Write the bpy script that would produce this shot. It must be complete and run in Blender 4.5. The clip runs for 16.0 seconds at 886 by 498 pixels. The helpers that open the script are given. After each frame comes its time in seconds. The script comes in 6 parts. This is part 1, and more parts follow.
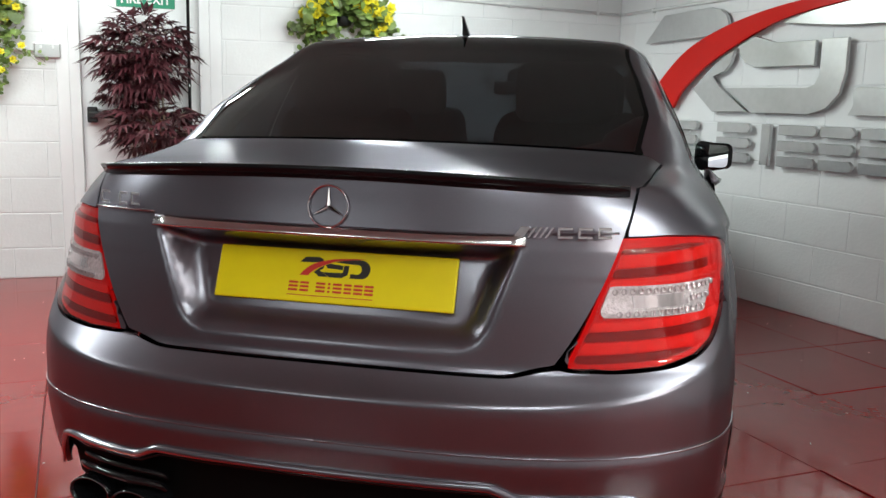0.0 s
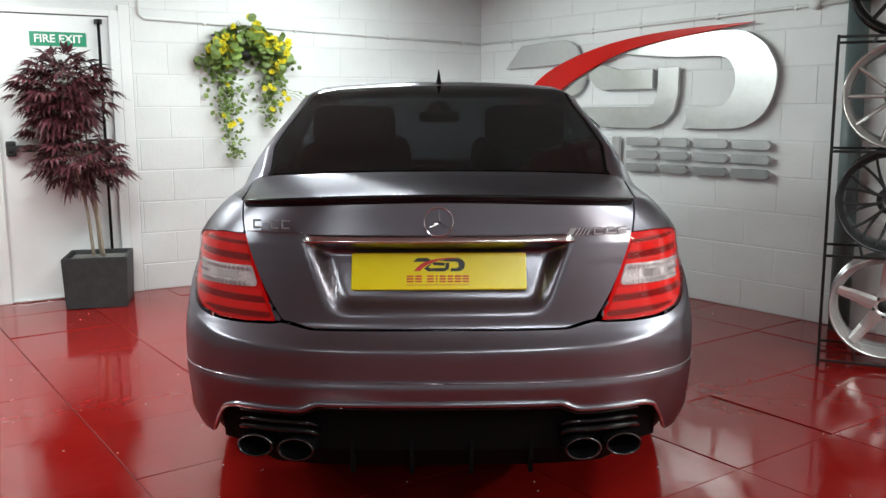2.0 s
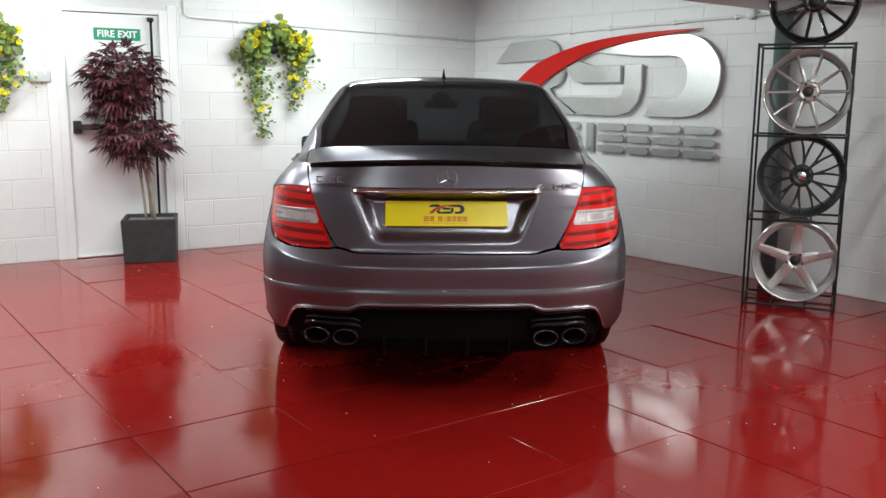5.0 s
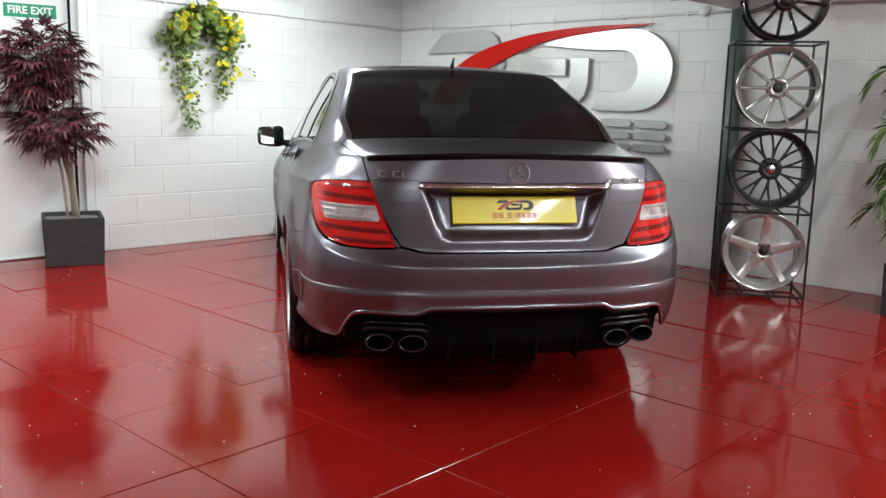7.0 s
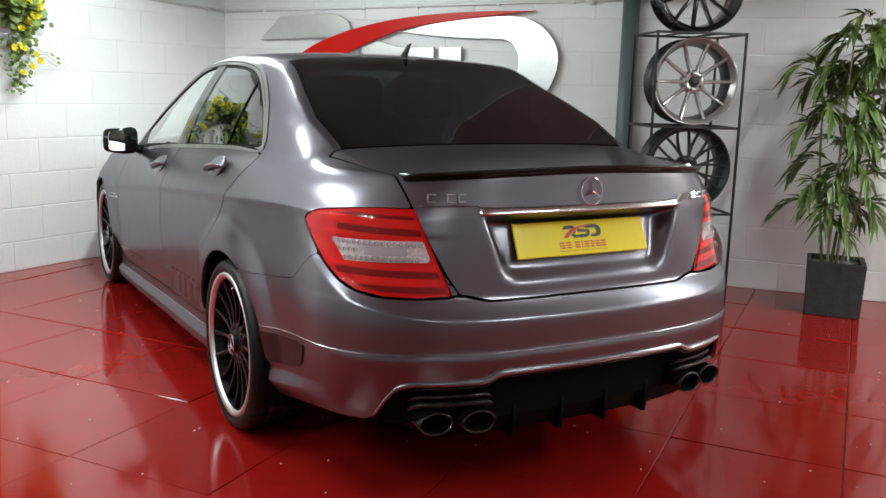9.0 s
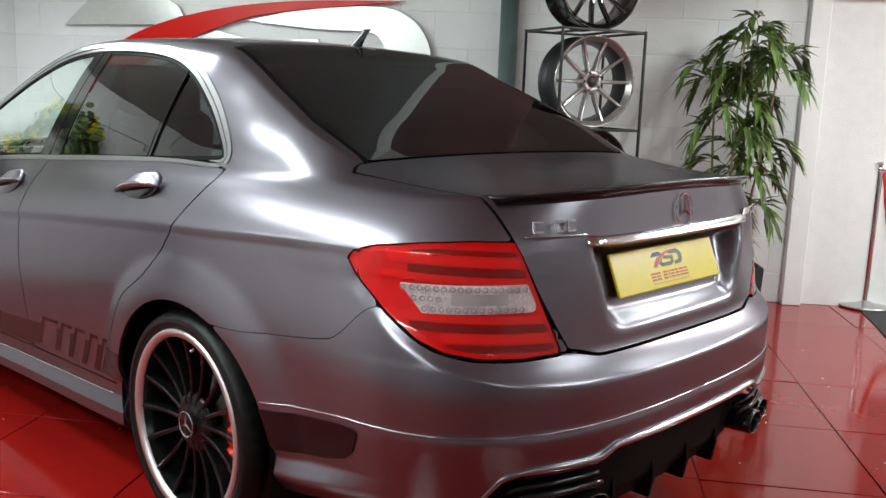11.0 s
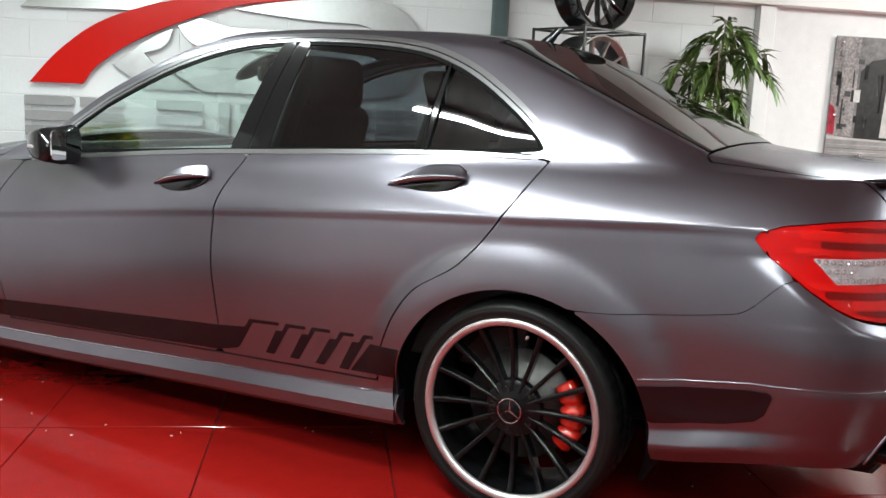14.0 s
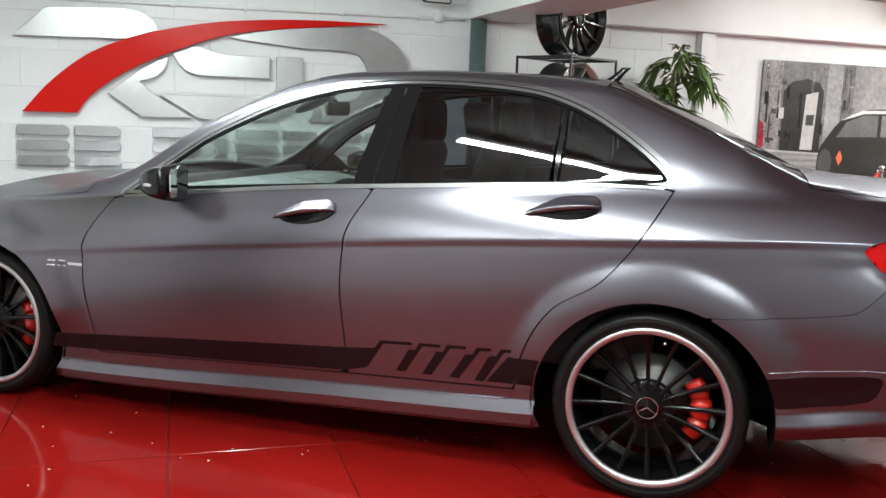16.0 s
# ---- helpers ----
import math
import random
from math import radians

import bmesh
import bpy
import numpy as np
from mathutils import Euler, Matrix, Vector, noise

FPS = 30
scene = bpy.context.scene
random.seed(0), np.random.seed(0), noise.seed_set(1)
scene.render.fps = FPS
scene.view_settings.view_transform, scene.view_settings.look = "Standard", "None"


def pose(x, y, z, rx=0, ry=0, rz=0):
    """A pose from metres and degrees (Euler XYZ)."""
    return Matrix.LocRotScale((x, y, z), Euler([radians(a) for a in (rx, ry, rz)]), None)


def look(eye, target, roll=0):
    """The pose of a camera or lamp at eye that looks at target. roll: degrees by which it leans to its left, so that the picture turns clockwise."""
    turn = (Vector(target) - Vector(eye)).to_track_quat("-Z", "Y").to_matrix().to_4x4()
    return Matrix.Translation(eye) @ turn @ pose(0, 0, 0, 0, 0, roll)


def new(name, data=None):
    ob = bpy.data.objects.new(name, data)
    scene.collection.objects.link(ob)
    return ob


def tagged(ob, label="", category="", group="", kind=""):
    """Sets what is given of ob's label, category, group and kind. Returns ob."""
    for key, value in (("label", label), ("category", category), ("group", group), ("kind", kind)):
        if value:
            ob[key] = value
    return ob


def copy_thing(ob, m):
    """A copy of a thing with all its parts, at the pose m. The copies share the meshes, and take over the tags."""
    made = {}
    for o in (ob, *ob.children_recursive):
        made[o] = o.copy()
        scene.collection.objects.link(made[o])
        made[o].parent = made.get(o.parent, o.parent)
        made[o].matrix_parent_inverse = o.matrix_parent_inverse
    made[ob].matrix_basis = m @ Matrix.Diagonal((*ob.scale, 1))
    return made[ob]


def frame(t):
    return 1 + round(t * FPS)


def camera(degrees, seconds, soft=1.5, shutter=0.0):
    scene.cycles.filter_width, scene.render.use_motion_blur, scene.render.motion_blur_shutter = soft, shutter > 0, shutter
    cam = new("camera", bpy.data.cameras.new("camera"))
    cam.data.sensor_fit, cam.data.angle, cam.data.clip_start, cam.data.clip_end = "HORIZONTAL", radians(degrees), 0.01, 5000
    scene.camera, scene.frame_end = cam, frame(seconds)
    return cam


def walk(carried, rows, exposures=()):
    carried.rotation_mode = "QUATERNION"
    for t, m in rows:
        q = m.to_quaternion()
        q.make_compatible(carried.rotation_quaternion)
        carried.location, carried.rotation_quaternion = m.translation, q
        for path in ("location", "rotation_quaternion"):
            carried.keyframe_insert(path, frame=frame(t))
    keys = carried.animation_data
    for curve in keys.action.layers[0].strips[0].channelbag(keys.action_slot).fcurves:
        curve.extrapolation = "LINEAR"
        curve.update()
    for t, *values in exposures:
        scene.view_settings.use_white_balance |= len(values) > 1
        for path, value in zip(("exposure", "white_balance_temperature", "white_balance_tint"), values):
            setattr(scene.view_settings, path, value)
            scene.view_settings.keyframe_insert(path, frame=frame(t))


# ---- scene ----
cam = camera(53.2, 16.0)
PATH = [
    (0, (0.617, -1.63, 1.204), (0.179, 0.293, 0.873), 1.4),
    (0.5, (0.425, -1.824, 1.23), (0.097, 0.126, 0.927), 0.8),
    (1, (0.203, -1.98, 1.249), (0.004, -0.011, 0.96), 0.2),
    (1.5, (0.065, -2.213, 1.293), (-0.006, -0.237, 0.991), -0.1),
    (2, (0.006, -2.516, 1.313), (0.011, -0.54, 1.001), -0.2),
    (2.5, (0.021, -2.802, 1.322), (0.023, -0.828, 1.0), -0.4),
    (3, (-0.01, -3.121, 1.345), (0.002, -1.15, 1.002), 0.1),
    (3.5, (0.025, -3.352, 1.347), (0.022, -1.385, 0.99), 0.4),
    (6, (-0.39, -3.692, 1.31), (-0.253, -1.725, 0.976), 0.7),
    (6.5, (-0.717, -3.546, 1.299), (-0.454, -1.594, 0.95), 1.1),
    (7, (-1.011, -3.333, 1.305), (-0.604, -1.406, 0.952), 1.4),
    (7.5, (-1.266, -3.069, 1.328), (-0.723, -1.176, 0.975), 1.4),
    (8, (-1.522, -2.795, 1.326), (-0.829, -0.951, 0.974), 1.5),
    (8.5, (-1.68, -2.453, 1.302), (-0.837, -0.674, 0.951), 1.5),
    (9, (-1.771, -2.134, 1.296), (-0.794, -0.426, 0.937), 1.6),
    (11.5, (-2.231, -0.84, 1.222), (-0.716, 0.421, 0.882), 2.4),
    (12, (-2.399, -0.6, 1.146), (-0.816, 0.571, 0.798), 2.8),
    (12.5, (-2.567, -0.426, 1.131), (-0.932, 0.668, 0.769), 3.3),
    (13, (-2.825, -0.289, 1.173), (-1.155, 0.746, 0.799), 3.3),
    (13.5, (-2.983, -0.113, 1.179), (-1.28, 0.875, 0.824), 3.1),
    (14, (-3.115, 0.105, 1.194), (-1.369, 1.022, 0.863), 2.7),
    (14.5, (-3.277, 0.274, 1.218), (-1.49, 1.115, 0.909), 2.7),
    (15, (-3.461, 0.436, 1.247), (-1.642, 1.212, 0.952), 2.3),
    (15.5, (-3.58, 0.654, 1.237), (-1.728, 1.351, 0.948), 2.0),
    (16, (-3.76, 0.822, 1.265), (-1.883, 1.443, 0.962), 2.0),
]
walk(cam, [(t, look(eye, target, roll)) for t, eye, target, roll in PATH],
     exposures=[(0.0, -0.1), (1.0, -0.1), (2.5, 0.0), (6.0, 0.03), (8.0, 0.06), (11.5, 0.08), (12.0, 0.3), (12.6, 0.5), (13.3, 0.46), (14.0, 0.3), (16.0, 0.2)])

# ---- light of the place ----
world = bpy.data.worlds.new("world")
scene.world = world
world.use_nodes = True
world.node_tree.nodes["Background"].inputs[0].default_value = (0.9, 0.95, 1.0, 1)
world.node_tree.nodes["Background"].inputs[1].default_value = 0.02
scene.view_settings.exposure = EXPOSURE = 0.0
LAMP_W = 59.5


# ---- materials ----
def mat(name, base, rough=0.5, metal=0.0, coat=0.0, noise_scale=0.0, noise_amt=0.0, bump=0.0, bump_scale=0.0,
        emit=None, emit_power=0.0, spec=0.5, dirt=0.0, rough_var=0.0, island=0.0, per_object=0.0, aniso=0.0, coat_rough=0.04):
    m = bpy.data.materials.new(name)
    m.use_nodes = True
    nt = m.node_tree
    b = nt.nodes["Principled BSDF"]
    b.inputs["Base Color"].default_value = (*base, 1)
    b.inputs["Roughness"].default_value = rough
    b.inputs["Metallic"].default_value = metal
    b.inputs["Coat Weight"].default_value = coat
    b.inputs["Coat Roughness"].default_value = coat_rough
    b.inputs["Specular IOR Level"].default_value = spec
    if emit:
        b.inputs["Emission Color"].default_value = (*emit, 1)
        b.inputs["Emission Strength"].default_value = emit_power
    tc = nt.nodes.new("ShaderNodeTexCoord")
    colour = None
    if noise_amt:
        n1 = nt.nodes.new("ShaderNodeTexNoise")
        n1.inputs["Scale"].default_value = noise_scale
        n1.inputs["Detail"].default_value = 6
        nt.links.new(tc.outputs["Object"], n1.inputs["Vector"])
        n2 = nt.nodes.new("ShaderNodeTexNoise")
        n2.inputs["Scale"].default_value = noise_scale * 0.13
        n2.inputs["Detail"].default_value = 3
        nt.links.new(tc.outputs["Object"], n2.inputs["Vector"])
        add = nt.nodes.new("ShaderNodeMath")
        add.operation = "ADD"
        nt.links.new(n1.outputs["Fac"], add.inputs[0])
        nt.links.new(n2.outputs["Fac"], add.inputs[1])
        last = add.outputs[0]
        rng = nt.nodes.new("ShaderNodeMapRange")
        rng.inputs["From Min"].default_value = 0.6
        rng.inputs["From Max"].default_value = 1.4
        rng.inputs["To Min"].default_value = 1 - noise_amt
        rng.inputs["To Max"].default_value = 1 + noise_amt
        nt.links.new(last, rng.inputs["Value"])
        colour = rng.outputs["Result"]
        if rough_var:
            rr = nt.nodes.new("ShaderNodeMapRange")
            rr.inputs["From Min"].default_value = 0.7
            rr.inputs["From Max"].default_value = 1.3
            rr.inputs["To Min"].default_value = max(0.0, rough - rough_var)
            rr.inputs["To Max"].default_value = rough + rough_var
            nt.links.new(last, rr.inputs["Value"])
            nt.links.new(rr.outputs["Result"], b.inputs["Roughness"])
    if island or per_object:
        src = nt.nodes.new("ShaderNodeObjectInfo" if per_object else "ShaderNodeNewGeometry")
        rng2 = nt.nodes.new("ShaderNodeMapRange")
        amt = per_object or island
        rng2.inputs["To Min"].default_value = 1 - amt
        rng2.inputs["To Max"].default_value = 1 + amt
        nt.links.new(src.outputs["Random" if per_object else "Random Per Island"], rng2.inputs["Value"])
        if colour is not None:
            mul = nt.nodes.new("ShaderNodeMath")
            mul.operation = "MULTIPLY"
            nt.links.new(colour, mul.inputs[0])
            nt.links.new(rng2.outputs["Result"], mul.inputs[1])
            colour = mul.outputs[0]
        else:
            colour = rng2.outputs["Result"]
    if colour is not None:
        vm = nt.nodes.new("ShaderNodeVectorMath")
        vm.operation = "SCALE"
        vm.inputs[0].default_value = base
        nt.links.new(colour, vm.inputs["Scale"])
        nt.links.new(vm.outputs["Vector"], b.inputs["Base Color"])
    if bump:
        nb = nt.nodes.new("ShaderNodeTexNoise")
        nb.inputs["Scale"].default_value = bump_scale
        nb.inputs["Detail"].default_value = 5
        nt.links.new(tc.outputs["Object"], nb.inputs["Vector"])
        bp = nt.nodes.new("ShaderNodeBump")
        bp.inputs["Strength"].default_value = bump
        bp.inputs["Distance"].default_value = 0.004
        nt.links.new(nb.outputs["Fac"], bp.inputs["Height"])
        nt.links.new(bp.outputs["Normal"], b.inputs["Normal"])
    return m


def glass(name, tint, gloss=1.0, rough=0.0, base_gloss=0.06, edge=0.9):
    """Thin pane: a tinted see-through layer under a Fresnel gloss."""
    m = bpy.data.materials.new(name)
    m.use_nodes = True
    nt = m.node_tree
    nt.nodes.remove(nt.nodes["Principled BSDF"])
    out = nt.nodes["Material Output"]
    tr = nt.nodes.new("ShaderNodeBsdfTransparent")
    tr.inputs[0].default_value = (*tint, 1)
    gl = nt.nodes.new("ShaderNodeBsdfGlossy")
    gl.inputs["Roughness"].default_value = rough
    gl.inputs["Color"].default_value = (gloss, gloss, gloss, 1)
    lw = nt.nodes.new("ShaderNodeLayerWeight")
    lw.inputs[0].default_value = 0.5
    pw = nt.nodes.new("ShaderNodeMath")
    pw.operation, pw.inputs[1].default_value = "POWER", 4.0
    nt.links.new(lw.outputs["Facing"], pw.inputs[0])
    fr = nt.nodes.new("ShaderNodeMath")
    fr.operation = "MULTIPLY_ADD"
    fr.inputs[1].default_value, fr.inputs[2].default_value = edge, base_gloss
    nt.links.new(pw.outputs[0], fr.inputs[0])
    mix = nt.nodes.new("ShaderNodeMixShader")
    nt.links.new(fr.outputs[0], mix.inputs[0])
    nt.links.new(tr.outputs[0], mix.inputs[1])
    nt.links.new(gl.outputs[0], mix.inputs[2])
    nt.links.new(mix.outputs[0], out.inputs[0])
    return m


def wrap(name, base, rough, edge):
    """Satin metallic film: a soft bounded gloss with fine flake, under a faint edge sheen."""
    m = bpy.data.materials.new(name)
    m.use_nodes = True
    nt = m.node_tree
    nt.nodes.remove(nt.nodes["Principled BSDF"])
    tc = nt.nodes.new("ShaderNodeTexCoord")
    sums = []
    for scale, amount in ((900, 0.10), (7, 0.03)):
        n = nt.nodes.new("ShaderNodeTexNoise")
        n.inputs["Scale"].default_value, n.inputs["Detail"].default_value = scale, 3
        nt.links.new(tc.outputs["Object"], n.inputs["Vector"])
        r = nt.nodes.new("ShaderNodeMapRange")
        r.inputs["From Min"].default_value, r.inputs["From Max"].default_value = 0.3, 0.7
        r.inputs["To Min"].default_value, r.inputs["To Max"].default_value = 1 - amount, 1 + amount
        nt.links.new(n.outputs["Fac"], r.inputs["Value"])
        sums.append(r.outputs["Result"])
    both_noise = nt.nodes.new("ShaderNodeMath")
    both_noise.operation = "MULTIPLY"
    nt.links.new(sums[0], both_noise.inputs[0])
    nt.links.new(sums[1], both_noise.inputs[1])
    vm = nt.nodes.new("ShaderNodeVectorMath")
    vm.operation, vm.inputs[0].default_value = "SCALE", base
    nt.links.new(both_noise.outputs[0], vm.inputs["Scale"])
    lobes = []
    for r in (rough, rough * 1.8):
        lobe = nt.nodes.new("ShaderNodeBsdfGlossy")
        lobe.distribution, lobe.inputs["Roughness"].default_value = "BECKMANN", r
        nt.links.new(vm.outputs["Vector"], lobe.inputs["Color"])
        lobes.append(lobe)
    flake = nt.nodes.new("ShaderNodeMixShader")
    flake.inputs[0].default_value = 0.35
    nt.links.new(lobes[0].outputs[0], flake.inputs[1])
    nt.links.new(lobes[1].outputs[0], flake.inputs[2])
    sheen = nt.nodes.new("ShaderNodeBsdfGlossy")
    sheen.distribution, sheen.inputs["Roughness"].default_value = "BECKMANN", rough * 0.75
    fr = nt.nodes.new("ShaderNodeFresnel")
    fr.inputs[0].default_value = edge
    faint = nt.nodes.new("ShaderNodeMath")
    faint.operation, faint.inputs[1].default_value = "MULTIPLY", 0.6
    nt.links.new(fr.outputs[0], faint.inputs[0])
    mix = nt.nodes.new("ShaderNodeMixShader")
    nt.links.new(faint.outputs[0], mix.inputs[0])
    nt.links.new(flake.outputs[0], mix.inputs[1])
    nt.links.new(sheen.outputs[0], mix.inputs[2])
    matt = nt.nodes.new("ShaderNodeBsdfDiffuse")
    matt.inputs["Color"].default_value = (*(c * 0.06 for c in base), 1)
    add = nt.nodes.new("ShaderNodeAddShader")
    nt.links.new(mix.outputs[0], add.inputs[0])
    nt.links.new(matt.outputs[0], add.inputs[1])
    nt.links.new(add.outputs[0], nt.nodes["Material Output"].inputs[0])
    return m


PAINT = wrap("satin_grey_wrap", (0.188, 0.178, 0.207), 0.295, 1.42)
GLOSS_BLACK = mat("gloss_black", (0.006, 0.006, 0.007), 0.08, 0.0, 0.15, spec=0.35)
SEMI_BLACK = mat("semi_gloss_black", (0.005, 0.005, 0.006), 0.2, spec=0.3)
BLACK = mat("matt_black_plastic", (0.012, 0.012, 0.013), 0.55, noise_scale=90, noise_amt=0.2)
DARK = mat("dark_interior", (0.009, 0.009, 0.0105), 0.6, noise_scale=60, noise_amt=0.25, bump=0.2, bump_scale=400)
CHROME = mat("chrome", (0.82, 0.82, 0.84), 0.08, 1.0)
TRIM = mat("satin_silver_trim", (0.34, 0.34, 0.35), 0.3, 1.0, noise_scale=120, noise_amt=0.04)
SEAL = mat("black_rubber_seal", (0.004, 0.004, 0.004), 0.6, spec=0.06)
SATIN = mat("satin_aluminium", (0.62, 0.62, 0.63), 0.25, 1.0, noise_scale=120, noise_amt=0.04)
RUBBER = mat("tyre_rubber", (0.006, 0.006, 0.006), 0.42, spec=0.22, noise_scale=150, noise_amt=0.25, bump=0.3, bump_scale=300)
RIM_BLACK = mat("satin_black_rim", (0.004, 0.004, 0.0045), 0.24, 0.0, spec=0.22)
RIM_LIP = mat("machined_rim_lip", (0.66, 0.62, 0.635), 0.42, 1.0)
CALIPER = mat("red_caliper", (0.62, 0.02, 0.01), 0.25, 0.0, 0.6, noise_scale=80, noise_amt=0.1)
DISC = mat("brake_disc_steel", (0.13, 0.127, 0.123), 0.45, 1.0, noise_scale=90, noise_amt=0.2)
LAMP_RED = mat("red_lamp_plastic", (0.70, 0.004, 0.004), 0.4, 0.0, 0.0, noise_scale=40, noise_amt=0.1, spec=0.1)
LAMP_DEEP = mat("deep_red_lamp_band", (0.24, 0.003, 0.003), 0.4, 0.0, 0.0, noise_scale=300, noise_amt=0.25, spec=0.1)
LAMP_BRIGHT = mat("bright_red_reflector", (0.85, 0.012, 0.009), 0.4, 0.0, 0.0, noise_scale=600, noise_amt=0.15, spec=0.1)
LAMP_CLEAR = mat("clear_lamp_strip", (0.66, 0.66, 0.68), 0.15, 0.2, 0.0, noise_scale=140, noise_amt=0.5, bump=0.8, bump_scale=260)
LED = mat("led_cup", (0.9, 0.9, 0.92), 0.1, 0.7, 0.3)
LENS = glass("clear_lens", (0.97, 0.93, 0.93), base_gloss=0.045, edge=0.6)
CLEAR_GLASS = glass("clear_green_glass", (0.88, 0.965, 0.935), base_gloss=0.10)
TINT_GLASS = glass("tinted_glass", (0.17, 0.205, 0.235))
REAR_GLASS = glass("tinted_rear_screen", (0.026, 0.03, 0.036), base_gloss=0.05, edge=0.5)
MIRROR = mat("mirror_glass", (0.9, 0.9, 0.9), 0.01, 1.0)
PLATE = mat("yellow_plate", (0.86, 0.72, 0.0), 0.3, 0.0, 0.4, noise_scale=30, noise_amt=0.03)
INK = mat("black_print", (0.02, 0.018, 0.015), 0.4)
INK_RED = mat("red_print", (0.6, 0.03, 0.02), 0.4)
DECAL = mat("gloss_black_decal", (0.008, 0.006, 0.007), 0.1, 0.0, 0.0, spec=0.3)
DECAL_DARK = mat("dark_maroon_reflector", (0.012, 0.003, 0.004), 0.35, spec=0.3)
WALL_PAINT = mat("white_masonry_paint", (0.77, 0.77, 0.775), 0.45, noise_scale=9, noise_amt=0.035, bump=0.35, bump_scale=55, per_object=0.012)
JOINT = mat("painted_mortar", (0.74, 0.74, 0.75), 0.6, noise_scale=14, noise_amt=0.06, bump=0.5, bump_scale=90)
# greys of the unseen closing walls hold the dimness the car body reflects
FRONT_DIM_TONE = mat("front_wall_dim_tone", (0.42, 0.42, 0.43), 0.6, noise_scale=5, noise_amt=0.1, bump=0.2, bump_scale=40)
SIDE_DIM_TONE = mat("side_wall_dim_tone", (0.26, 0.26, 0.27), 0.6, noise_scale=5, noise_amt=0.1, bump=0.2, bump_scale=40)
# white ceiling with shade put into its colour, so upward faces reflect less
CEIL_DIMMED = mat("dimmed_ceiling_white", (0.40, 0.40, 0.39), 0.7, noise_scale=5, noise_amt=0.04, bump=0.2, bump_scale=40)
BEAM_PAINT = mat("white_beam_paint", (0.8, 0.8, 0.79), 0.6, noise_scale=5, noise_amt=0.04, bump=0.2, bump_scale=40)
DOOR_PAINT = mat("white_door_gloss", (0.84, 0.83, 0.84), 0.3, noise_scale=6, noise_amt=0.03, bump=0.06, bump_scale=20)
FLOOR_RED = mat("red_floor_paint", (0.235, 0.0075, 0.006), 0.10, 0.0, 0.0, noise_scale=14, noise_amt=0.10, rough_var=0.05, bump=0.02, bump_scale=9, per_object=0.05, spec=0.42)
FLOOR_JOINT = mat("dark_floor_joint", (0.07, 0.008, 0.007), 0.5)
STEEL_BRUSHED = mat("brushed_steel", (0.53, 0.53, 0.53), 0.34, 1.0, noise_scale=30, noise_amt=0.08, rough_var=0.04)
SIGN_RED = mat("gloss_red_sign", (0.6, 0.012, 0.008), 0.22, 0.0, 0.0, spec=0.14, noise_scale=5, noise_amt=0.04)
COLUMN = mat("grey_green_column_paint", (0.1, 0.135, 0.135), 0.45, noise_scale=12, noise_amt=0.1)
GREEN_SIGN = mat("green_sign", (0.0, 0.26, 0.13), 0.4, noise_scale=8, noise_amt=0.03)
WHITE_PRINT = mat("white_print", (0.85, 0.85, 0.85), 0.5)
PLANTER = mat("dark_slate_planter", (0.03, 0.031, 0.033), 0.6, noise_scale=18, noise_amt=0.35, bump=0.5, bump_scale=60)
SOIL = mat("grey_gravel_soil", (0.2, 0.19, 0.18), 0.9, noise_scale=90, noise_amt=0.5, bump=1.0, bump_scale=120)
BARK = mat("pale_bark", (0.33, 0.27, 0.21), 0.8, noise_scale=35, noise_amt=0.25, bump=0.5, bump_scale=120)
MAPLE = mat("burgundy_leaf", (0.075, 0.016, 0.022), 0.5, noise_scale=40, noise_amt=0.2, island=0.45)
PALM = mat("bamboo_palm_leaf", (0.085, 0.135, 0.03), 0.4, noise_scale=25, noise_amt=0.2, island=0.5)
IVY = mat("ivy_leaf", (0.15, 0.215, 0.05), 0.5, noise_scale=30, noise_amt=0.25, island=0.5)
YELLOW = mat("yellow_petal", (0.74, 0.63, 0.03), 0.55, noise_scale=50, noise_amt=0.15, island=0.2)
RACK = mat("black_steel_rack", (0.012, 0.012, 0.012), 0.4, 0.3)
WHEEL_BLACK = mat("gloss_black_alloy", (0.012, 0.012, 0.012), 0.15, 0.2, 0.6)
WHEEL_GREY = mat("hyper_silver_alloy", (0.42, 0.41, 0.4), 0.25, 0.7)
WHEEL_MATT = mat("gunmetal_alloy", (0.035, 0.036, 0.038), 0.42, 0.5, noise_scale=60, noise_amt=0.1)
WHEEL_SILVER = mat("silver_alloy", (0.62, 0.61, 0.61), 0.25, 0.7)
ROPE_RED = mat("red_rope", (0.5, 0.015, 0.015), 0.7, noise_scale=120, noise_amt=0.3, bump=0.6, bump_scale=200)
MAT_BLACK = mat("black_rubber_mat", (0.02, 0.021, 0.022), 0.7, noise_scale=40, noise_amt=0.3, bump=0.4, bump_scale=150)
PVC = mat("white_pvc_conduit", (0.78, 0.78, 0.78), 0.35, noise_scale=10, noise_amt=0.03)
SOCKET = mat("grey_metal_socket", (0.5, 0.5, 0.5), 0.35, 0.6)
TUBE = mat("lit_tube", (0.9, 0.9, 0.9), 0.4, emit=(1.0, 0.98, 0.95), emit_power=9.0)
WHITE_METAL = mat("white_enamel", (0.8, 0.8, 0.8), 0.35, noise_scale=12, noise_amt=0.03)
SPECK = mat("pale_debris", (0.75, 0.7, 0.66), 0.6)


# ---- building helpers ----
def mesh_of(name, verts, faces, smooth=True):
    me = bpy.data.meshes.new(name)
    me.from_pydata([tuple(map(float, v)) for v in verts], [], [tuple(map(int, q)) for q in faces])
    me.polygons.foreach_set("use_smooth", [smooth] * len(me.polygons))
    me.update()
    return me


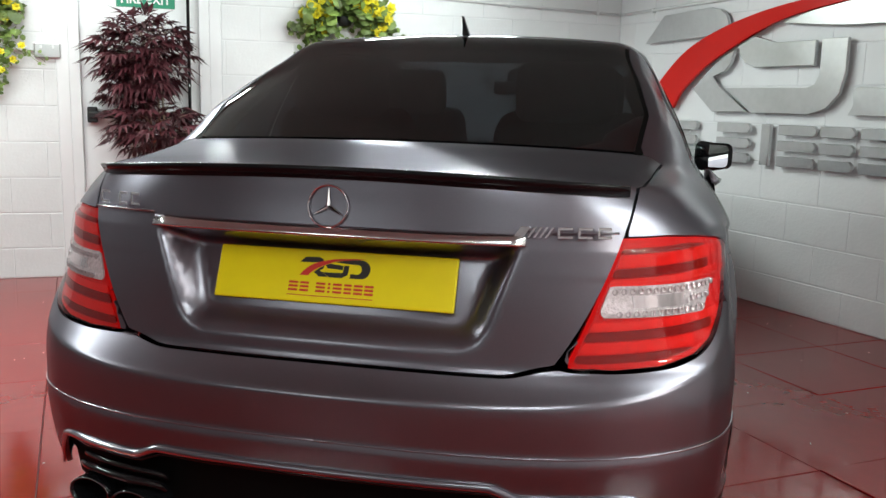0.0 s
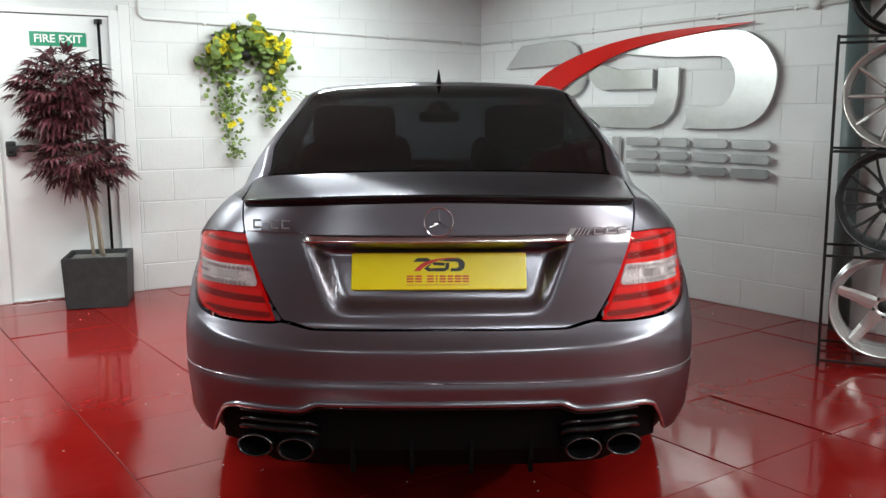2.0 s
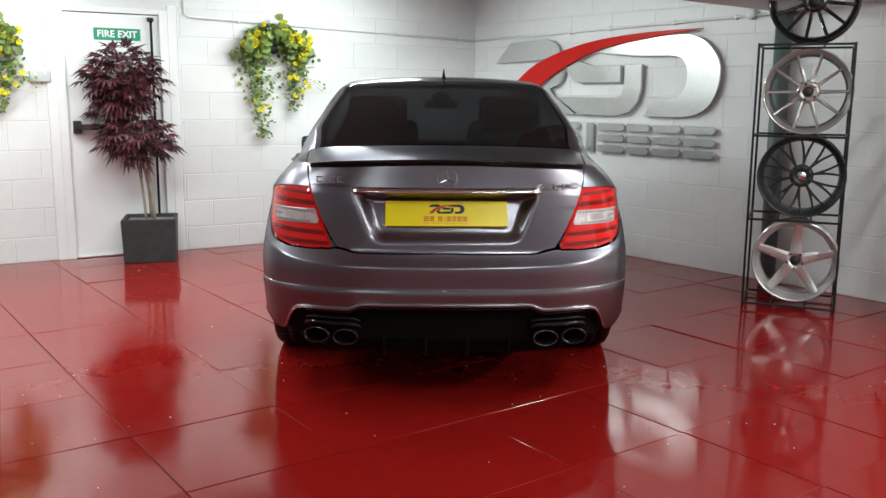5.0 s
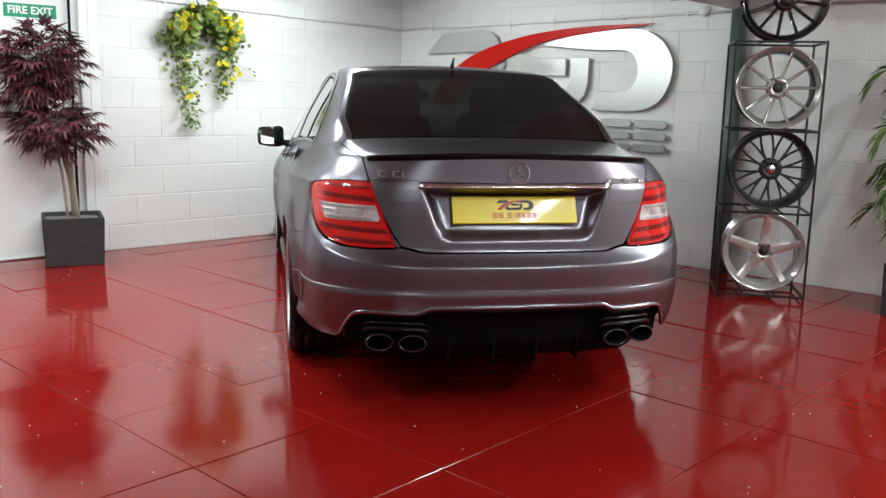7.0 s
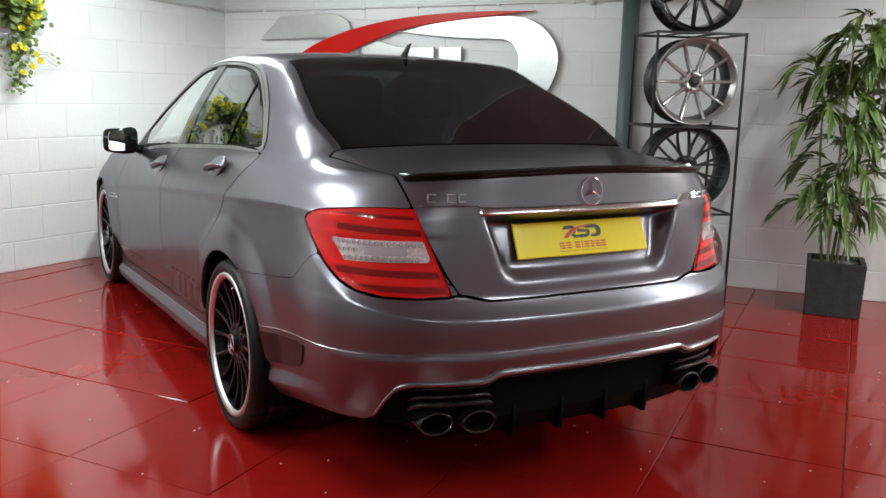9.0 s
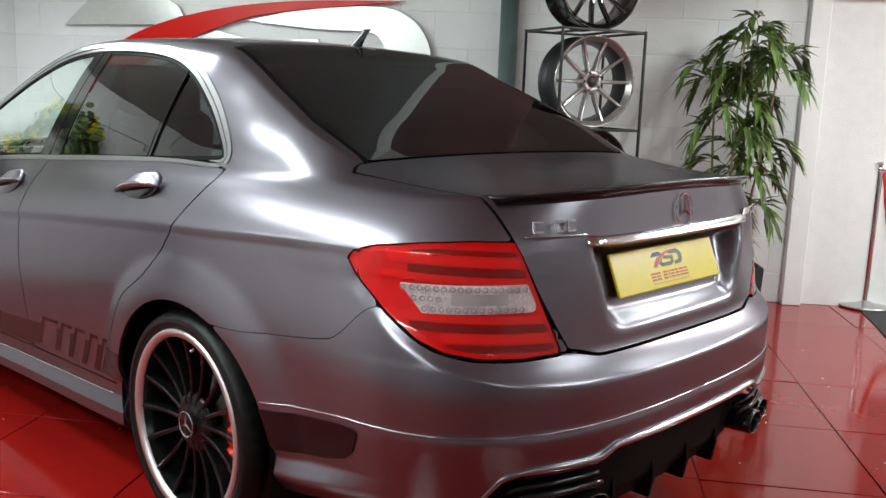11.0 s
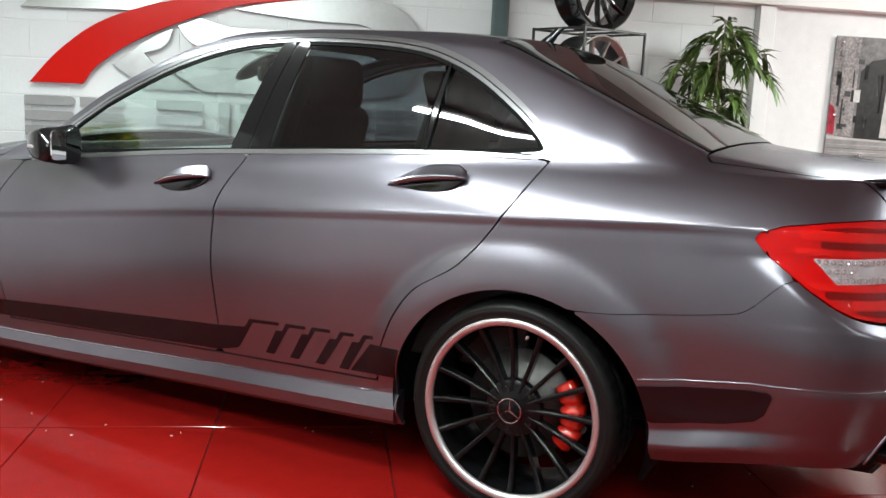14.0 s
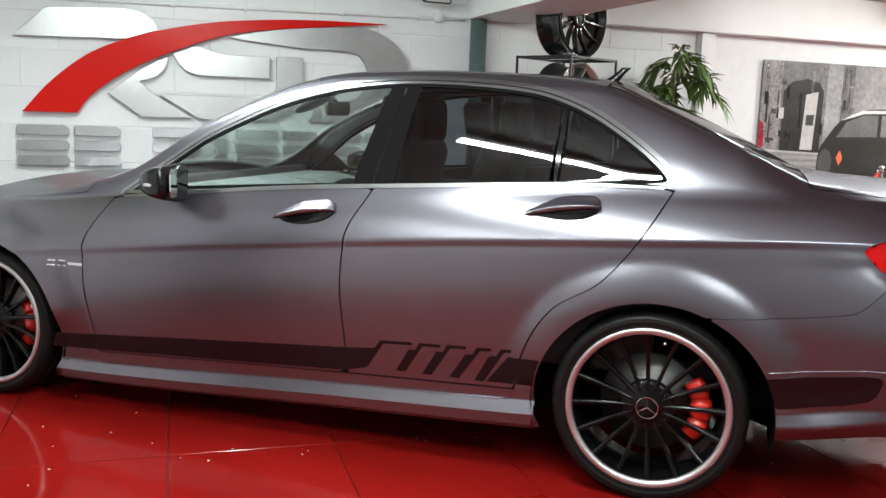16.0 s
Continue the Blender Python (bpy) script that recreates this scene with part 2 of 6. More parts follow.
def from_bm(name, bm, smooth=False):
    me = bpy.data.meshes.new(name)
    bm.normal_update()
    bm.to_mesh(me)
    bm.free()
    me.polygons.foreach_set("use_smooth", [smooth] * len(me.polygons))
    return me


def part(name, data, material, parent=None, label="", m=None, smooth=False):
    """One mesh object, under a thing or a part if parent is given."""
    if isinstance(data, bmesh.types.BMesh):
        data = from_bm(name, data, smooth)
    if material is not None and not data.materials:
        data.materials.append(material)
    ob = new(name, data)
    if parent is not None:
        ob.parent = parent
    if m is not None:
        ob.matrix_basis = m
    if label:
        ob["label"] = label
    return ob


def thing(name, label, category, group="", kind="", m=None):
    ob = new(name)
    ob.empty_display_size = 0.1
    if m is not None:
        ob.matrix_basis = m
    return tagged(ob, label, category, group, kind)


def box(sx, sy, sz, bevel=0.0, at=(0, 0, 0), seg=2, bm=None):
    own = bmesh.new()
    bmesh.ops.create_cube(own, size=1, matrix=Matrix.Translation(at) @ Matrix.Diagonal((sx, sy, sz, 1)))
    if bevel:
        bmesh.ops.bevel(own, geom=own.edges[:], offset=bevel, segments=seg, affect="EDGES", profile=0.5)
    if bm is None:
        return own
    tmp = from_bm("tmp", own)
    bm.from_mesh(tmp)
    bpy.data.meshes.remove(tmp)
    return bm


def lathe(profile, seg=48, axis="x"):
    """Profile of (radius, along) turned round an axis; returns verts, faces."""
    v, q, n = [], [], len(profile)
    for i in range(seg):
        a = 2 * math.pi * i / seg
        for r, h in profile:
            c, s = r * math.cos(a), r * math.sin(a)
            v.append((h, c, s) if axis == "x" else (c, h, s) if axis == "y" else (c, s, h))
    for i in range(seg):
        for j in range(n - 1):
            a, b = i * n + j, ((i + 1) % seg) * n + j
            q.append((a, a + 1, b + 1, b))
    return v, q


def tube(points, radius, seg=8, closed=False, flat=1.0):
    """A round rod along points; radius may be a list."""
    pts = [Vector(p) for p in points]
    n = len(pts)
    rad = radius if isinstance(radius, (list, tuple)) else [radius] * n
    v, q = [], []
    up = Vector((0, 0, 1))
    for i, p in enumerate(pts):
        d = (pts[(i + 1) % n] - pts[i - 1]) if closed else (pts[min(i + 1, n - 1)] - pts[max(i - 1, 0)])
        d.normalize()
        side = d.cross(up if abs(d.z) < 0.95 else Vector((1, 0, 0))).normalized()
        top = side.cross(d).normalized()
        for k in range(seg):
            a = 2 * math.pi * k / seg
            v.append(p + side * math.cos(a) * rad[i] * flat + top * math.sin(a) * rad[i])
    rows = n if closed else n - 1
    for i in range(rows):
        for k in range(seg):
            a, b = i * seg + k, ((i + 1) % n) * seg + k
            a2, b2 = i * seg + (k + 1) % seg, ((i + 1) % n) * seg + (k + 1) % seg
            q.append((a, a2, b2, b))
    if not closed:
        q.append(tuple(range(seg - 1, -1, -1)))
        q.append(tuple((n - 1) * seg + k for k in range(seg)))
    return v, q


def prism(poly, depth, bevel=0.0):
    """A flat outline in (x, z) given depth along y, from y = 0 to -depth."""
    bm = bmesh.new()
    vs = [bm.verts.new((x, 0, z)) for x, z in poly]
    fc = bm.faces.new(vs)
    ext = bmesh.ops.extrude_face_region(bm, geom=[fc])
    bmesh.ops.translate(bm, vec=(0, -depth, 0), verts=[g for g in ext["geom"] if isinstance(g, bmesh.types.BMVert)])
    bmesh.ops.recalc_face_normals(bm, faces=bm.faces[:])
    if bevel:
        front = [e for e in bm.edges if all(abs(w.co.y + depth) < 1e-5 for w in e.verts)]
        bmesh.ops.bevel(bm, geom=front, offset=bevel, segments=1, affect="EDGES")
    bmesh.ops.triangulate(bm, faces=[f for f in bm.faces if len(f.verts) > 4])
    return bm


def spline(pts, n=60):
    """Catmull-Rom through points."""
    p = [np.array(q, float) for q in pts]
    p = [2 * p[0] - p[1]] + p + [2 * p[-1] - p[-2]]
    out = []
    k = len(p) - 3
    for i in range(n + 1):
        s = min(i / n * k, k - 1e-9)
        j, t = int(s), s - int(s)
        a, b, c, d = p[j:j + 4]
        out.append(0.5 * (2 * b + (c - a) * t + (2 * a - 5 * b + 4 * c - d) * t * t + (3 * b - a - 3 * c + d) * t ** 3))
    return out


def curve1(xs, ys):
    """Smooth monotone interpolation, for arrays."""
    xs, ys = np.array(xs, float), np.array(ys, float)
    h, d = np.diff(xs), np.diff(ys) / np.diff(xs)
    m = np.zeros(len(xs))
    m[0], m[-1] = d[0], d[-1]
    for i in range(1, len(xs) - 1):
        m[i] = 0 if d[i - 1] * d[i] <= 0 else 2 * d[i - 1] * d[i] / (d[i - 1] + d[i])

    def at(x):
        x = np.asarray(x, float)
        i = np.clip(np.searchsorted(xs, x) - 1, 0, len(xs) - 2)
        t = np.clip((x - xs[i]) / h[i], 0, 1)
        return ((2 * t ** 3 - 3 * t ** 2 + 1) * ys[i] + (t ** 3 - 2 * t ** 2 + t) * h[i] * m[i]
                + (3 * t ** 2 - 2 * t ** 3) * ys[i + 1] + (t ** 3 - t ** 2) * h[i] * m[i + 1])
    return at


def inside(poly, a, b):
    """Signed distance to a closed outline, positive inside."""
    a, b = np.asarray(a, float), np.asarray(b, float)
    best, inn = np.full(a.shape, 1e9), np.zeros(a.shape, bool)
    n = len(poly)
    for i in range(n):
        (x0, y0), (x1, y1) = poly[i], poly[(i + 1) % n]
        dx, dy = x1 - x0, y1 - y0
        t = np.clip(((a - x0) * dx + (b - y0) * dy) / (dx * dx + dy * dy + 1e-12), 0, 1)
        best = np.minimum(best, np.hypot(a - x0 - t * dx, b - y0 - t * dy))
        if y0 != y1:
            cross = ((y0 > b) != (y1 > b)) & (a < dx * (b - y0) / dy + x0)
            inn ^= cross
    return np.where(inn, best, -best)


def smooth01(t):
    t = np.clip(t, 0, 1)
    return t * t * (3 - 2 * t)


def shelf(t):
    """A slope that leaves the face above in a hollow and ends in a crease."""
    return np.clip(t, 0, 1) ** 1.4


# ---- the room ----
CORNER = Vector((0.36, 5.34, 0))
LOGO_TURN, BACK_TURN = -51.9, 29.6
HEIGHT = 2.30
LOGO_WALL = Matrix.Translation(CORNER) @ pose(0, 0, 0, 0, 0, LOGO_TURN)      # x along the wall from the corner, -y into the room
BACK_WALL = Matrix.Translation(CORNER) @ pose(0, 0, 0, 0, 0, BACK_TURN)      # x runs backwards along the wall, -y into the room
ROOM = [CORNER, LOGO_WALL @ Vector((10, 0, 0)), Vector((-3.5, -7.5, 0)), BACK_WALL @ Vector((-8, 0, 0))]
ROOM_XY = [(p.x, p.y) for p in ROOM]


def slab(z0, z1, grow=0.0):
    c = sum(ROOM, Vector()) / 4
    pts = [p + (p - c).normalized() * grow for p in ROOM]
    v = [(p.x, p.y, z) for z in (z0, z1) for p in pts]
    return mesh_of("slab", v, [(0, 1, 2, 3), (7, 6, 5, 4)] + [(i, i + 4, (i + 1) % 4 + 4, (i + 1) % 4) for i in range(4)], False)


floor = tagged(part("floor", slab(-0.2, -0.008, 0.3), FLOOR_JOINT), "glossy red painted floor of large square tiles", "floor", kind="structure")
ceiling = tagged(part("ceiling", slab(HEIGHT, HEIGHT + 0.15, 0.3), CEIL_DIMMED), "low white painted ceiling, greyed to dim its reflections", "ceiling", kind="structure")

DOOR_A, DOOR_B, DOOR_H = -3.87, -3.00, 2.0


def wall_slab(name, base, spans, label):
    bm = bmesh.new()
    for x0, x1, z0, z1 in spans:
        box(x1 - x0, 0.16, z1 - z0, at=((x0 + x1) / 2, 0.08, (z0 + z1) / 2), bm=bm)
    return tagged(part(name, bm, JOINT, m=base), label, "wall", kind="structure")


wall_back = wall_slab("wall_back", BACK_WALL, [(-8, DOOR_A, 0, HEIGHT), (DOOR_B, 0.2, 0, HEIGHT), (DOOR_A, DOOR_B, DOOR_H, HEIGHT)], "white painted blockwork wall with a fire exit door")
wall_logo = wall_slab("wall_logo", LOGO_WALL, [(-0.16, 10, 0, HEIGHT)], "white painted blockwork wall carrying a steel sign")
# unseen walls close the room; their grey stands in for poor light there
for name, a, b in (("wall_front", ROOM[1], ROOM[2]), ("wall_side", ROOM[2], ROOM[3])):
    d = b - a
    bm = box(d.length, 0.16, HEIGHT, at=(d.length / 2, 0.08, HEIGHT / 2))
    tagged(part(name, bm, FRONT_DIM_TONE if name == "wall_front" else SIDE_DIM_TONE, m=Matrix.Translation(a) @ Matrix.Rotation(math.atan2(d.y, d.x) + math.pi, 4, "Z") @ Matrix.Translation((-d.length, 0, 0))),
           "unseen plain wall closing the room, greyed for dim reflections", "wall", kind="structure")

# closing recess behind the door
bm = box(1.1, 0.05, 2.2, at=(-3.43, 0.2, 1.1))
tagged(part("wall_recess", bm, JOINT, m=BACK_WALL), "plain white recess behind the exit door", "wall", kind="structure")

# fire exit door, in its frame
door = thing("door_1", "white painted flush fire exit door with push bar", "door", kind="structure", m=BACK_WALL)
part("door_leaf", box(0.735, 0.045, 1.95, 0.004, at=(-3.435, 0.035, 0.98)), DOOR_PAINT, door)
for x in (-3.835, -3.035):
    part("jamb", box(0.065, 0.13, 2.0, 0.004, at=(x, 0.045, 1.0)), DOOR_PAINT, door)
part("lintel", box(0.735, 0.13, 0.04, 0.004, at=(-3.435, 0.045, 1.98)), DOOR_PAINT, door)
for x, w in ((-3.905, 0.075), (-2.965, 0.075)):
    part("architrave", box(w, 0.02, 2.04, 0.005, at=(x, -0.012, 1.02)), DOOR_PAINT, door)
part("threshold", box(0.735, 0.1, 0.012, 0.003, at=(-3.435, 0.03, 0.006)), SATIN, door)
part("bolt_rod", mesh_of("rod", *tube([(-3.135, -0.02, 0.06), (-3.135, -0.02, 1.93)], 0.011)), GLOSS_BLACK, door, "black vertical bolt rod")
for z in (0.1, 0.9, 1.5, 1.92):
    part("bolt_guide", box(0.05, 0.04, 0.035, 0.005, at=(-3.135, -0.008, z)), BLACK, door)
push = part("push_bar", box(0.62, 0.035, 0.045, 0.01, at=(-3.45, -0.045, 1.06)), BLACK, door, "black push bar")
for x in (-3.74, -3.15):
    part("push_bar_bracket", box(0.06, 0.06, 0.1, 0.008, at=(x, -0.02, 1.06)), BLACK, push)

# exit sign, lettered
exit_sign = thing("exit_sign", "green fire exit sign with white capitals on door", "sign", m=BACK_WALL @ Matrix.Translation((-3.395, 0.009, 1.795)))
part("sign_board", box(0.36, 0.006, 0.095, 0.001), GREEN_SIGN, exit_sign)


def text_mesh(body, height, thick=0.001, bold=0.0):
    cu = bpy.data.curves.new("text", "FONT")
    cu.body, cu.size, cu.extrude, cu.offset = body, height / 0.7, thick, bold
    cu.align_x, cu.align_y, cu.resolution_u = "CENTER", "CENTER", 3
    ob = new("text_tmp", cu)
    me = bpy.data.meshes.new_from_object(ob.evaluated_get(bpy.context.evaluated_depsgraph_get()))
    bpy.data.objects.remove(ob)
    bpy.data.curves.remove(cu)
    return me


part("lettering", text_mesh("FIRE EXIT", 0.052, bold=0.0016), WHITE_PRINT, exit_sign, m=pose(0, -0.0045, 0, 90, 0, 0))

# conduit runs and sockets
cond = thing("cable_conduit", "white plastic cable conduit clipped along the walls", "conduit")
A = [BACK_WALL @ Vector((x, -0.018, z)) for x, z in ((-2.86, 2.29), (-2.86, 1.985), (-2.83, 1.955), (-1.5, 1.915), (-0.03, 1.865))]
B = [LOGO_WALL @ Vector((x, -0.018, z)) for x, z in ((0.03, 1.865), (1.2, 1.885), (2.3, 1.905), (3.1, 1.92), (3.28, 1.922))]
part("conduit_pipe", mesh_of("pipe", *tube(A, 0.011)), PVC, cond)
part("conduit_pipe", mesh_of("pipe", *tube(B, 0.011)), PVC, cond)
for base, xs in ((BACK_WALL, (-2.4, -1.7, -0.9, -0.2)), (LOGO_WALL, (0.4, 1.3, 1.75, 2.4, 2.95))):
    for x in xs:
        z = 1.865 + 0.032 * abs(x) if base is BACK_WALL else 1.865 + 0.0175 * x
        part("clip", box(0.018, 0.03, 0.035, 0.004), PVC, cond, m=base @ Matrix.Translation((x, -0.014, z)))
part("junction_box", mesh_of("jb", *lathe([(0, -0.05), (0.035, -0.05), (0.04, -0.04), (0.04, 0)], 24, "y")), PVC, cond, m=LOGO_WALL @ Matrix.Translation((3.08, 0, 1.93)))
sock = thing("wall_socket", "grey metal clad double socket on the white wall", "socket", m=BACK_WALL @ Matrix.Translation((-3.99, -0.02, 1.455)))
part("back_box", box(0.15, 0.04, 0.09, 0.006), SOCKET, sock)
for x in (-0.035, 0.035):
    part("rocker_switch", box(0.014, 0.006, 0.02, 0.002, at=(x, -0.022, 0.02)), WHITE_METAL, sock)
part("trunking", mesh_of("tr", *tube([(-0.6, 0.0, 0.0), (-0.07, 0.0, 0.0)], 0.01)), PVC, sock)

# steel column and ceiling beams by the wheel rack
col = tagged(part("steel_column", mesh_of("column", *lathe([(0.0, 0.0), (0.058, 0.0), (0.058, 1.925), (0, 1.925)], 32, "z")), COLUMN,
                  m=LOGO_WALL @ Matrix.Translation((3.37, -0.065, 0))), "grey-green painted round steel column against wall", "column", kind="structure")
bm = bmesh.new()
box(0.52, 2.6, 0.37, 0.004, at=(3.56, -1.3, 2.115), bm=bm)
tagged(part("beam_cross", bm, BEAM_PAINT, m=LOGO_WALL), "white boxed ceiling beam over the wheel rack", "beam", kind="structure")
bm = box(6.15, 0.13, 0.345, 0.004, at=(6.9, -0.066, 2.1275))
tagged(part("beam_wall", bm, BEAM_PAINT, m=LOGO_WALL), "white boxed beam along the top of wall", "beam", kind="structure")
bm = box(0.12, 0.075, 1.95, 0.004, at=(5.29, -0.038, 0.976))
tagged(part("wall_pier", bm, WALL_PAINT, m=LOGO_WALL), "white painted narrow wall pier beside poster", "pier", kind="structure")

# floodlight, off
flood = thing("floodlight", "black box floodlight under the ceiling", "lamp", m=LOGO_WALL @ pose(3.0, -0.22, 2.06, 20, 0, 0))
part("housing", box(0.2, 0.07, 0.12, 0.01), BLACK, flood)
part("lamp_glass", box(0.17, 0.006, 0.095, 0.002, at=(0, -0.038, 0)), mat("frosted_lamp_glass", (0.5, 0.5, 0.5), 0.3), flood)
part("bracket", box(0.03, 0.03, 0.23, 0.003, at=(0, 0.02, 0.135)), BLACK, flood)


# fluorescent battens
def batten():
    b = thing("ceiling_batten", "white fluorescent batten lamp, lit, on the ceiling", "ceiling lamp", "ceiling battens")
    part("spine", box(1.55, 0.07, 0.05, 0.006, at=(0, 0, -0.026)), WHITE_METAL, b)
    part("tube", mesh_of("lamp_tube", *tube([(-0.74, 0, -0.07), (0.74, 0, -0.07)], 0.016, 10)), TUBE, b)
    for x in (-0.755, 0.755):
        part("end_cap", box(0.03, 0.05, 0.07, 0.004, at=(x, 0, -0.055)), WHITE_METAL, b)
    return b


# place, turn and relative output of each batten; several unseen, added as fill
BATTENS = [(-1.84, 1.5, 65, 1.0), (-0.54, 3.28, 65, 1.0), (-3.15, -0.35, 62, 0.95), (2.4, -0.1, 62, 0.75), (3.9, -1.6, 62, 2.0), (-3.1, 2.25, 62, 0.5), (0.7, -1.9, 62, 0.6), (-1.6, -4.2, 62, 0.7)]
first = None
for x, y, a, output in BATTENS:
    m = pose(x, y, HEIGHT, 0, 0, a)
    if first is None:
        first = batten()
        first.matrix_basis = m
    else:
        copy_thing(first, m)
    # each tube throws its light to both sides
    for lean in (-38, 38):
        ld = bpy.data.lights.new("batten_light", "AREA")
        ld.shape, ld.size, ld.size_y, ld.energy, ld.color = "RECTANGLE", 1.5, 0.06, LAMP_W * output / 2, (0.88, 1.0, 0.97) if x < 3 else (1.0, 1.0, 0.93)
        new("batten_light", ld).matrix_basis = m @ Matrix.Translation((0, 0.0, -0.1)) @ Matrix.Rotation(radians(lean), 4, "X")


# ---- the steel sign on the wall ----
sign = thing("wall_sign", "brushed steel and red cut-out sign standing off white wall", "sign", m=LOGO_WALL @ Matrix.Translation((0, -0.03, 0)))


def sign_piece(name, poly, material, lift=0.0, label=""):
    part(name, prism(poly, 0.022, 0.002), material, sign, label, m=Matrix.Translation((0, -lift, 0)))


swoosh = [tuple(p) for p in spline([(0.42, 1.19), (0.59, 1.385), (0.82, 1.565), (1.10, 1.682), (1.45, 1.77), (1.8, 1.819), (2.2, 1.845), (2.70, 1.851)], 42)]
swoosh += [tuple(p) for p in spline([(2.70, 1.848), (2.2, 1.798), (1.78, 1.745), (1.54, 1.685), (1.26, 1.575), (1.02, 1.455), (0.82, 1.309), (0.73, 1.192)], 42)]
sign_piece("swoosh", swoosh, SIGN_RED, 0.012, "gloss red curved swoosh")
sign_piece("steel_shape", [(0.38, 1.64), (0.57, 1.82), (1.03, 1.84), (1.12, 1.82), (1.18, 1.78), (1.21, 1.72), (1.02, 1.655)], STEEL_BRUSHED)
sign_piece("steel_shape", [(0.91, 1.32), (1.09, 1.465), (1.20, 1.53), (1.275, 1.56), (1.25, 1.48), (1.20, 1.43), (1.10, 1.40), (1.16, 1.335), (1.42, 1.18), (1.11, 1.175)], STEEL_BRUSHED)
sign_piece("steel_shape", [(1.30, 1.58), (1.335, 1.52), (1.38, 1.475), (1.46, 1.45), (1.91, 1.45), (1.91, 1.59), (1.62, 1.59), (1.44, 1.635)], STEEL_BRUSHED)
sign_piece("steel_shape", [(1.21, 1.325), (1.46, 1.175), (1.90, 1.175), (2.02, 1.21), (2.10, 1.29), (2.13, 1.40), (2.13, 1.595), (1.955, 1.595), (1.955, 1.40), (1.925, 1.345), (1.87, 1.325)], STEEL_BRUSHED)
dd = [tuple(p) for p in spline([(1.64, 1.705), (2.0, 1.775), (2.5, 1.815), (2.72, 1.755), (2.85, 1.61), (2.865, 1.45), (2.80, 1.29), (2.68, 1.205), (2.52, 1.178), (2.17, 1.178)], 50)]
dd += [tuple(p) for p in spline([(2.17, 1.178), (2.20, 1.235), (2.21, 1.325), (2.45, 1.325), (2.545, 1.39), (2.575, 1.49), (2.545, 1.59), (2.45, 1.65), (2.10, 1.66), (1.64, 1.70)], 50)][1:-1]
sign_piece("steel_shape", dd, STEEL_BRUSHED)
# the lower line of the sign as plain block shapes
for x0, x1 in ((0.385, 0.68), (0.71, 0.98), (1.17, 1.46), (1.555, 1.625), (1.69, 1.97), (2.0, 2.23), (2.27, 2.54), (2.57, 2.85)):
    if x1 - x0 < 0.1:
        sign_piece("steel_block", [(x0, 0.865), (x1, 0.865), (x1, 1.11), (x0, 1.11)], STEEL_BRUSHED)
        continue
    for z0, z1 in ((0.865, 0.925), (0.957, 1.017), (1.05, 1.11)):
        sign_piece("steel_block", [(x0, z0), (x1 - 0.02, z0), (x1, z0 + 0.02), (x1, z1 - 0.02), (x1 - 0.02, z1), (x0, z1)], STEEL_BRUSHED)


# ---- the car ----
# y runs forward from the tail, x to the car's right
WB_R, WB_F, HUB = (1.05, 3.815, 0.322)
N_SUP = 3.1
z_sill = curve1([-0.1, 0.3, 0.645, 1.455, 2.14, 3.48, 4.7], [0.318, 0.311, 0.255, 0.182, 0.1545, 0.108, 0.11])
z_crease = curve1([-0.1, 0.49, 1.08, 1.55, 2.18, 2.9, 3.3, 4.7], [0.93, 0.91, 0.878, 0.845, 0.79, 0.715, 0.67, 0.55])
z_belt = curve1([-0.1, 0.15, 0.5, 1.0, 2.1, 3.2, 3.8, 4.7], [1.045, 1.04, 1.035, 1.035, 0.978, 0.888, 0.845, 0.68])
w_max = curve1([-0.1, 0.5, 1.05, 2.0, 3.0, 3.8, 4.7], [0.824, 0.845, 0.868, 0.874, 0.876, 0.876, 0.85])
w_belt = curve1([-0.1, 0.5, 1.0, 2.1, 3.2, 3.8, 4.7], [0.69, 0.70, 0.742, 0.79, 0.80, 0.80, 0.74])
y_tail = curve1([0.1, 0.25, 0.35, 0.46, 0.51, 0.535, 0.6, 0.67, 0.69, 0.85, 1.0, 1.05],
                [0.055, 0.035, 0.016, 0.0, -0.004, 0.001, 0.0, 0.006, 0.012, 0.02, 0.04, 0.045])
ledge_z = curve1([0.0, 0.45, 0.7, 0.9, 1.05, 1.16, 1.3], [0.622, 0.628, 0.642, 0.672, 0.72, 0.785, 0.86])
ledge_d = curve1([0.0, 0.6, 0.9, 1.08, 1.2, 1.32, 1.5], [0.046, 0.044, 0.036, 0.022, 0.010, 0.003, 0.0])
d_tail = curve1([0.2, 0.5, 0.7, 0.9, 1.05], [0.5, 0.5, 0.54, 0.6, 0.6])
flank_off = curve1([0.0, 0.1, 0.152, 0.2, 0.27, 0.5, 0.75, 0.94, 0.985, 1.0], [-0.06, -0.045, -0.04, -0.036, -0.030, -0.012, -0.002, -0.006, -0.009, -0.003])
tuck_off = curve1([0, 0.1, 0.27, 0.5, 0.75, 0.94, 0.985, 1.0], [-0.04, -0.02, -0.010, -0.005, -0.001, -0.006, -0.009, -0.003])


def low_off(v, y):
    """Flank's offset by height; along the skirt a flat upward facet, which fades out round the tail's corner."""
    k = smooth01((y - 0.45) / 0.6)
    facet = np.interp(v, [0.0, 0.055, 0.082, 0.152], [0.006, 0.022, 0.026, 0.0]) * smooth01((y - 0.16) / 0.4)
    return tuck_off(v) * (1 - k) + flank_off(v) * k + facet


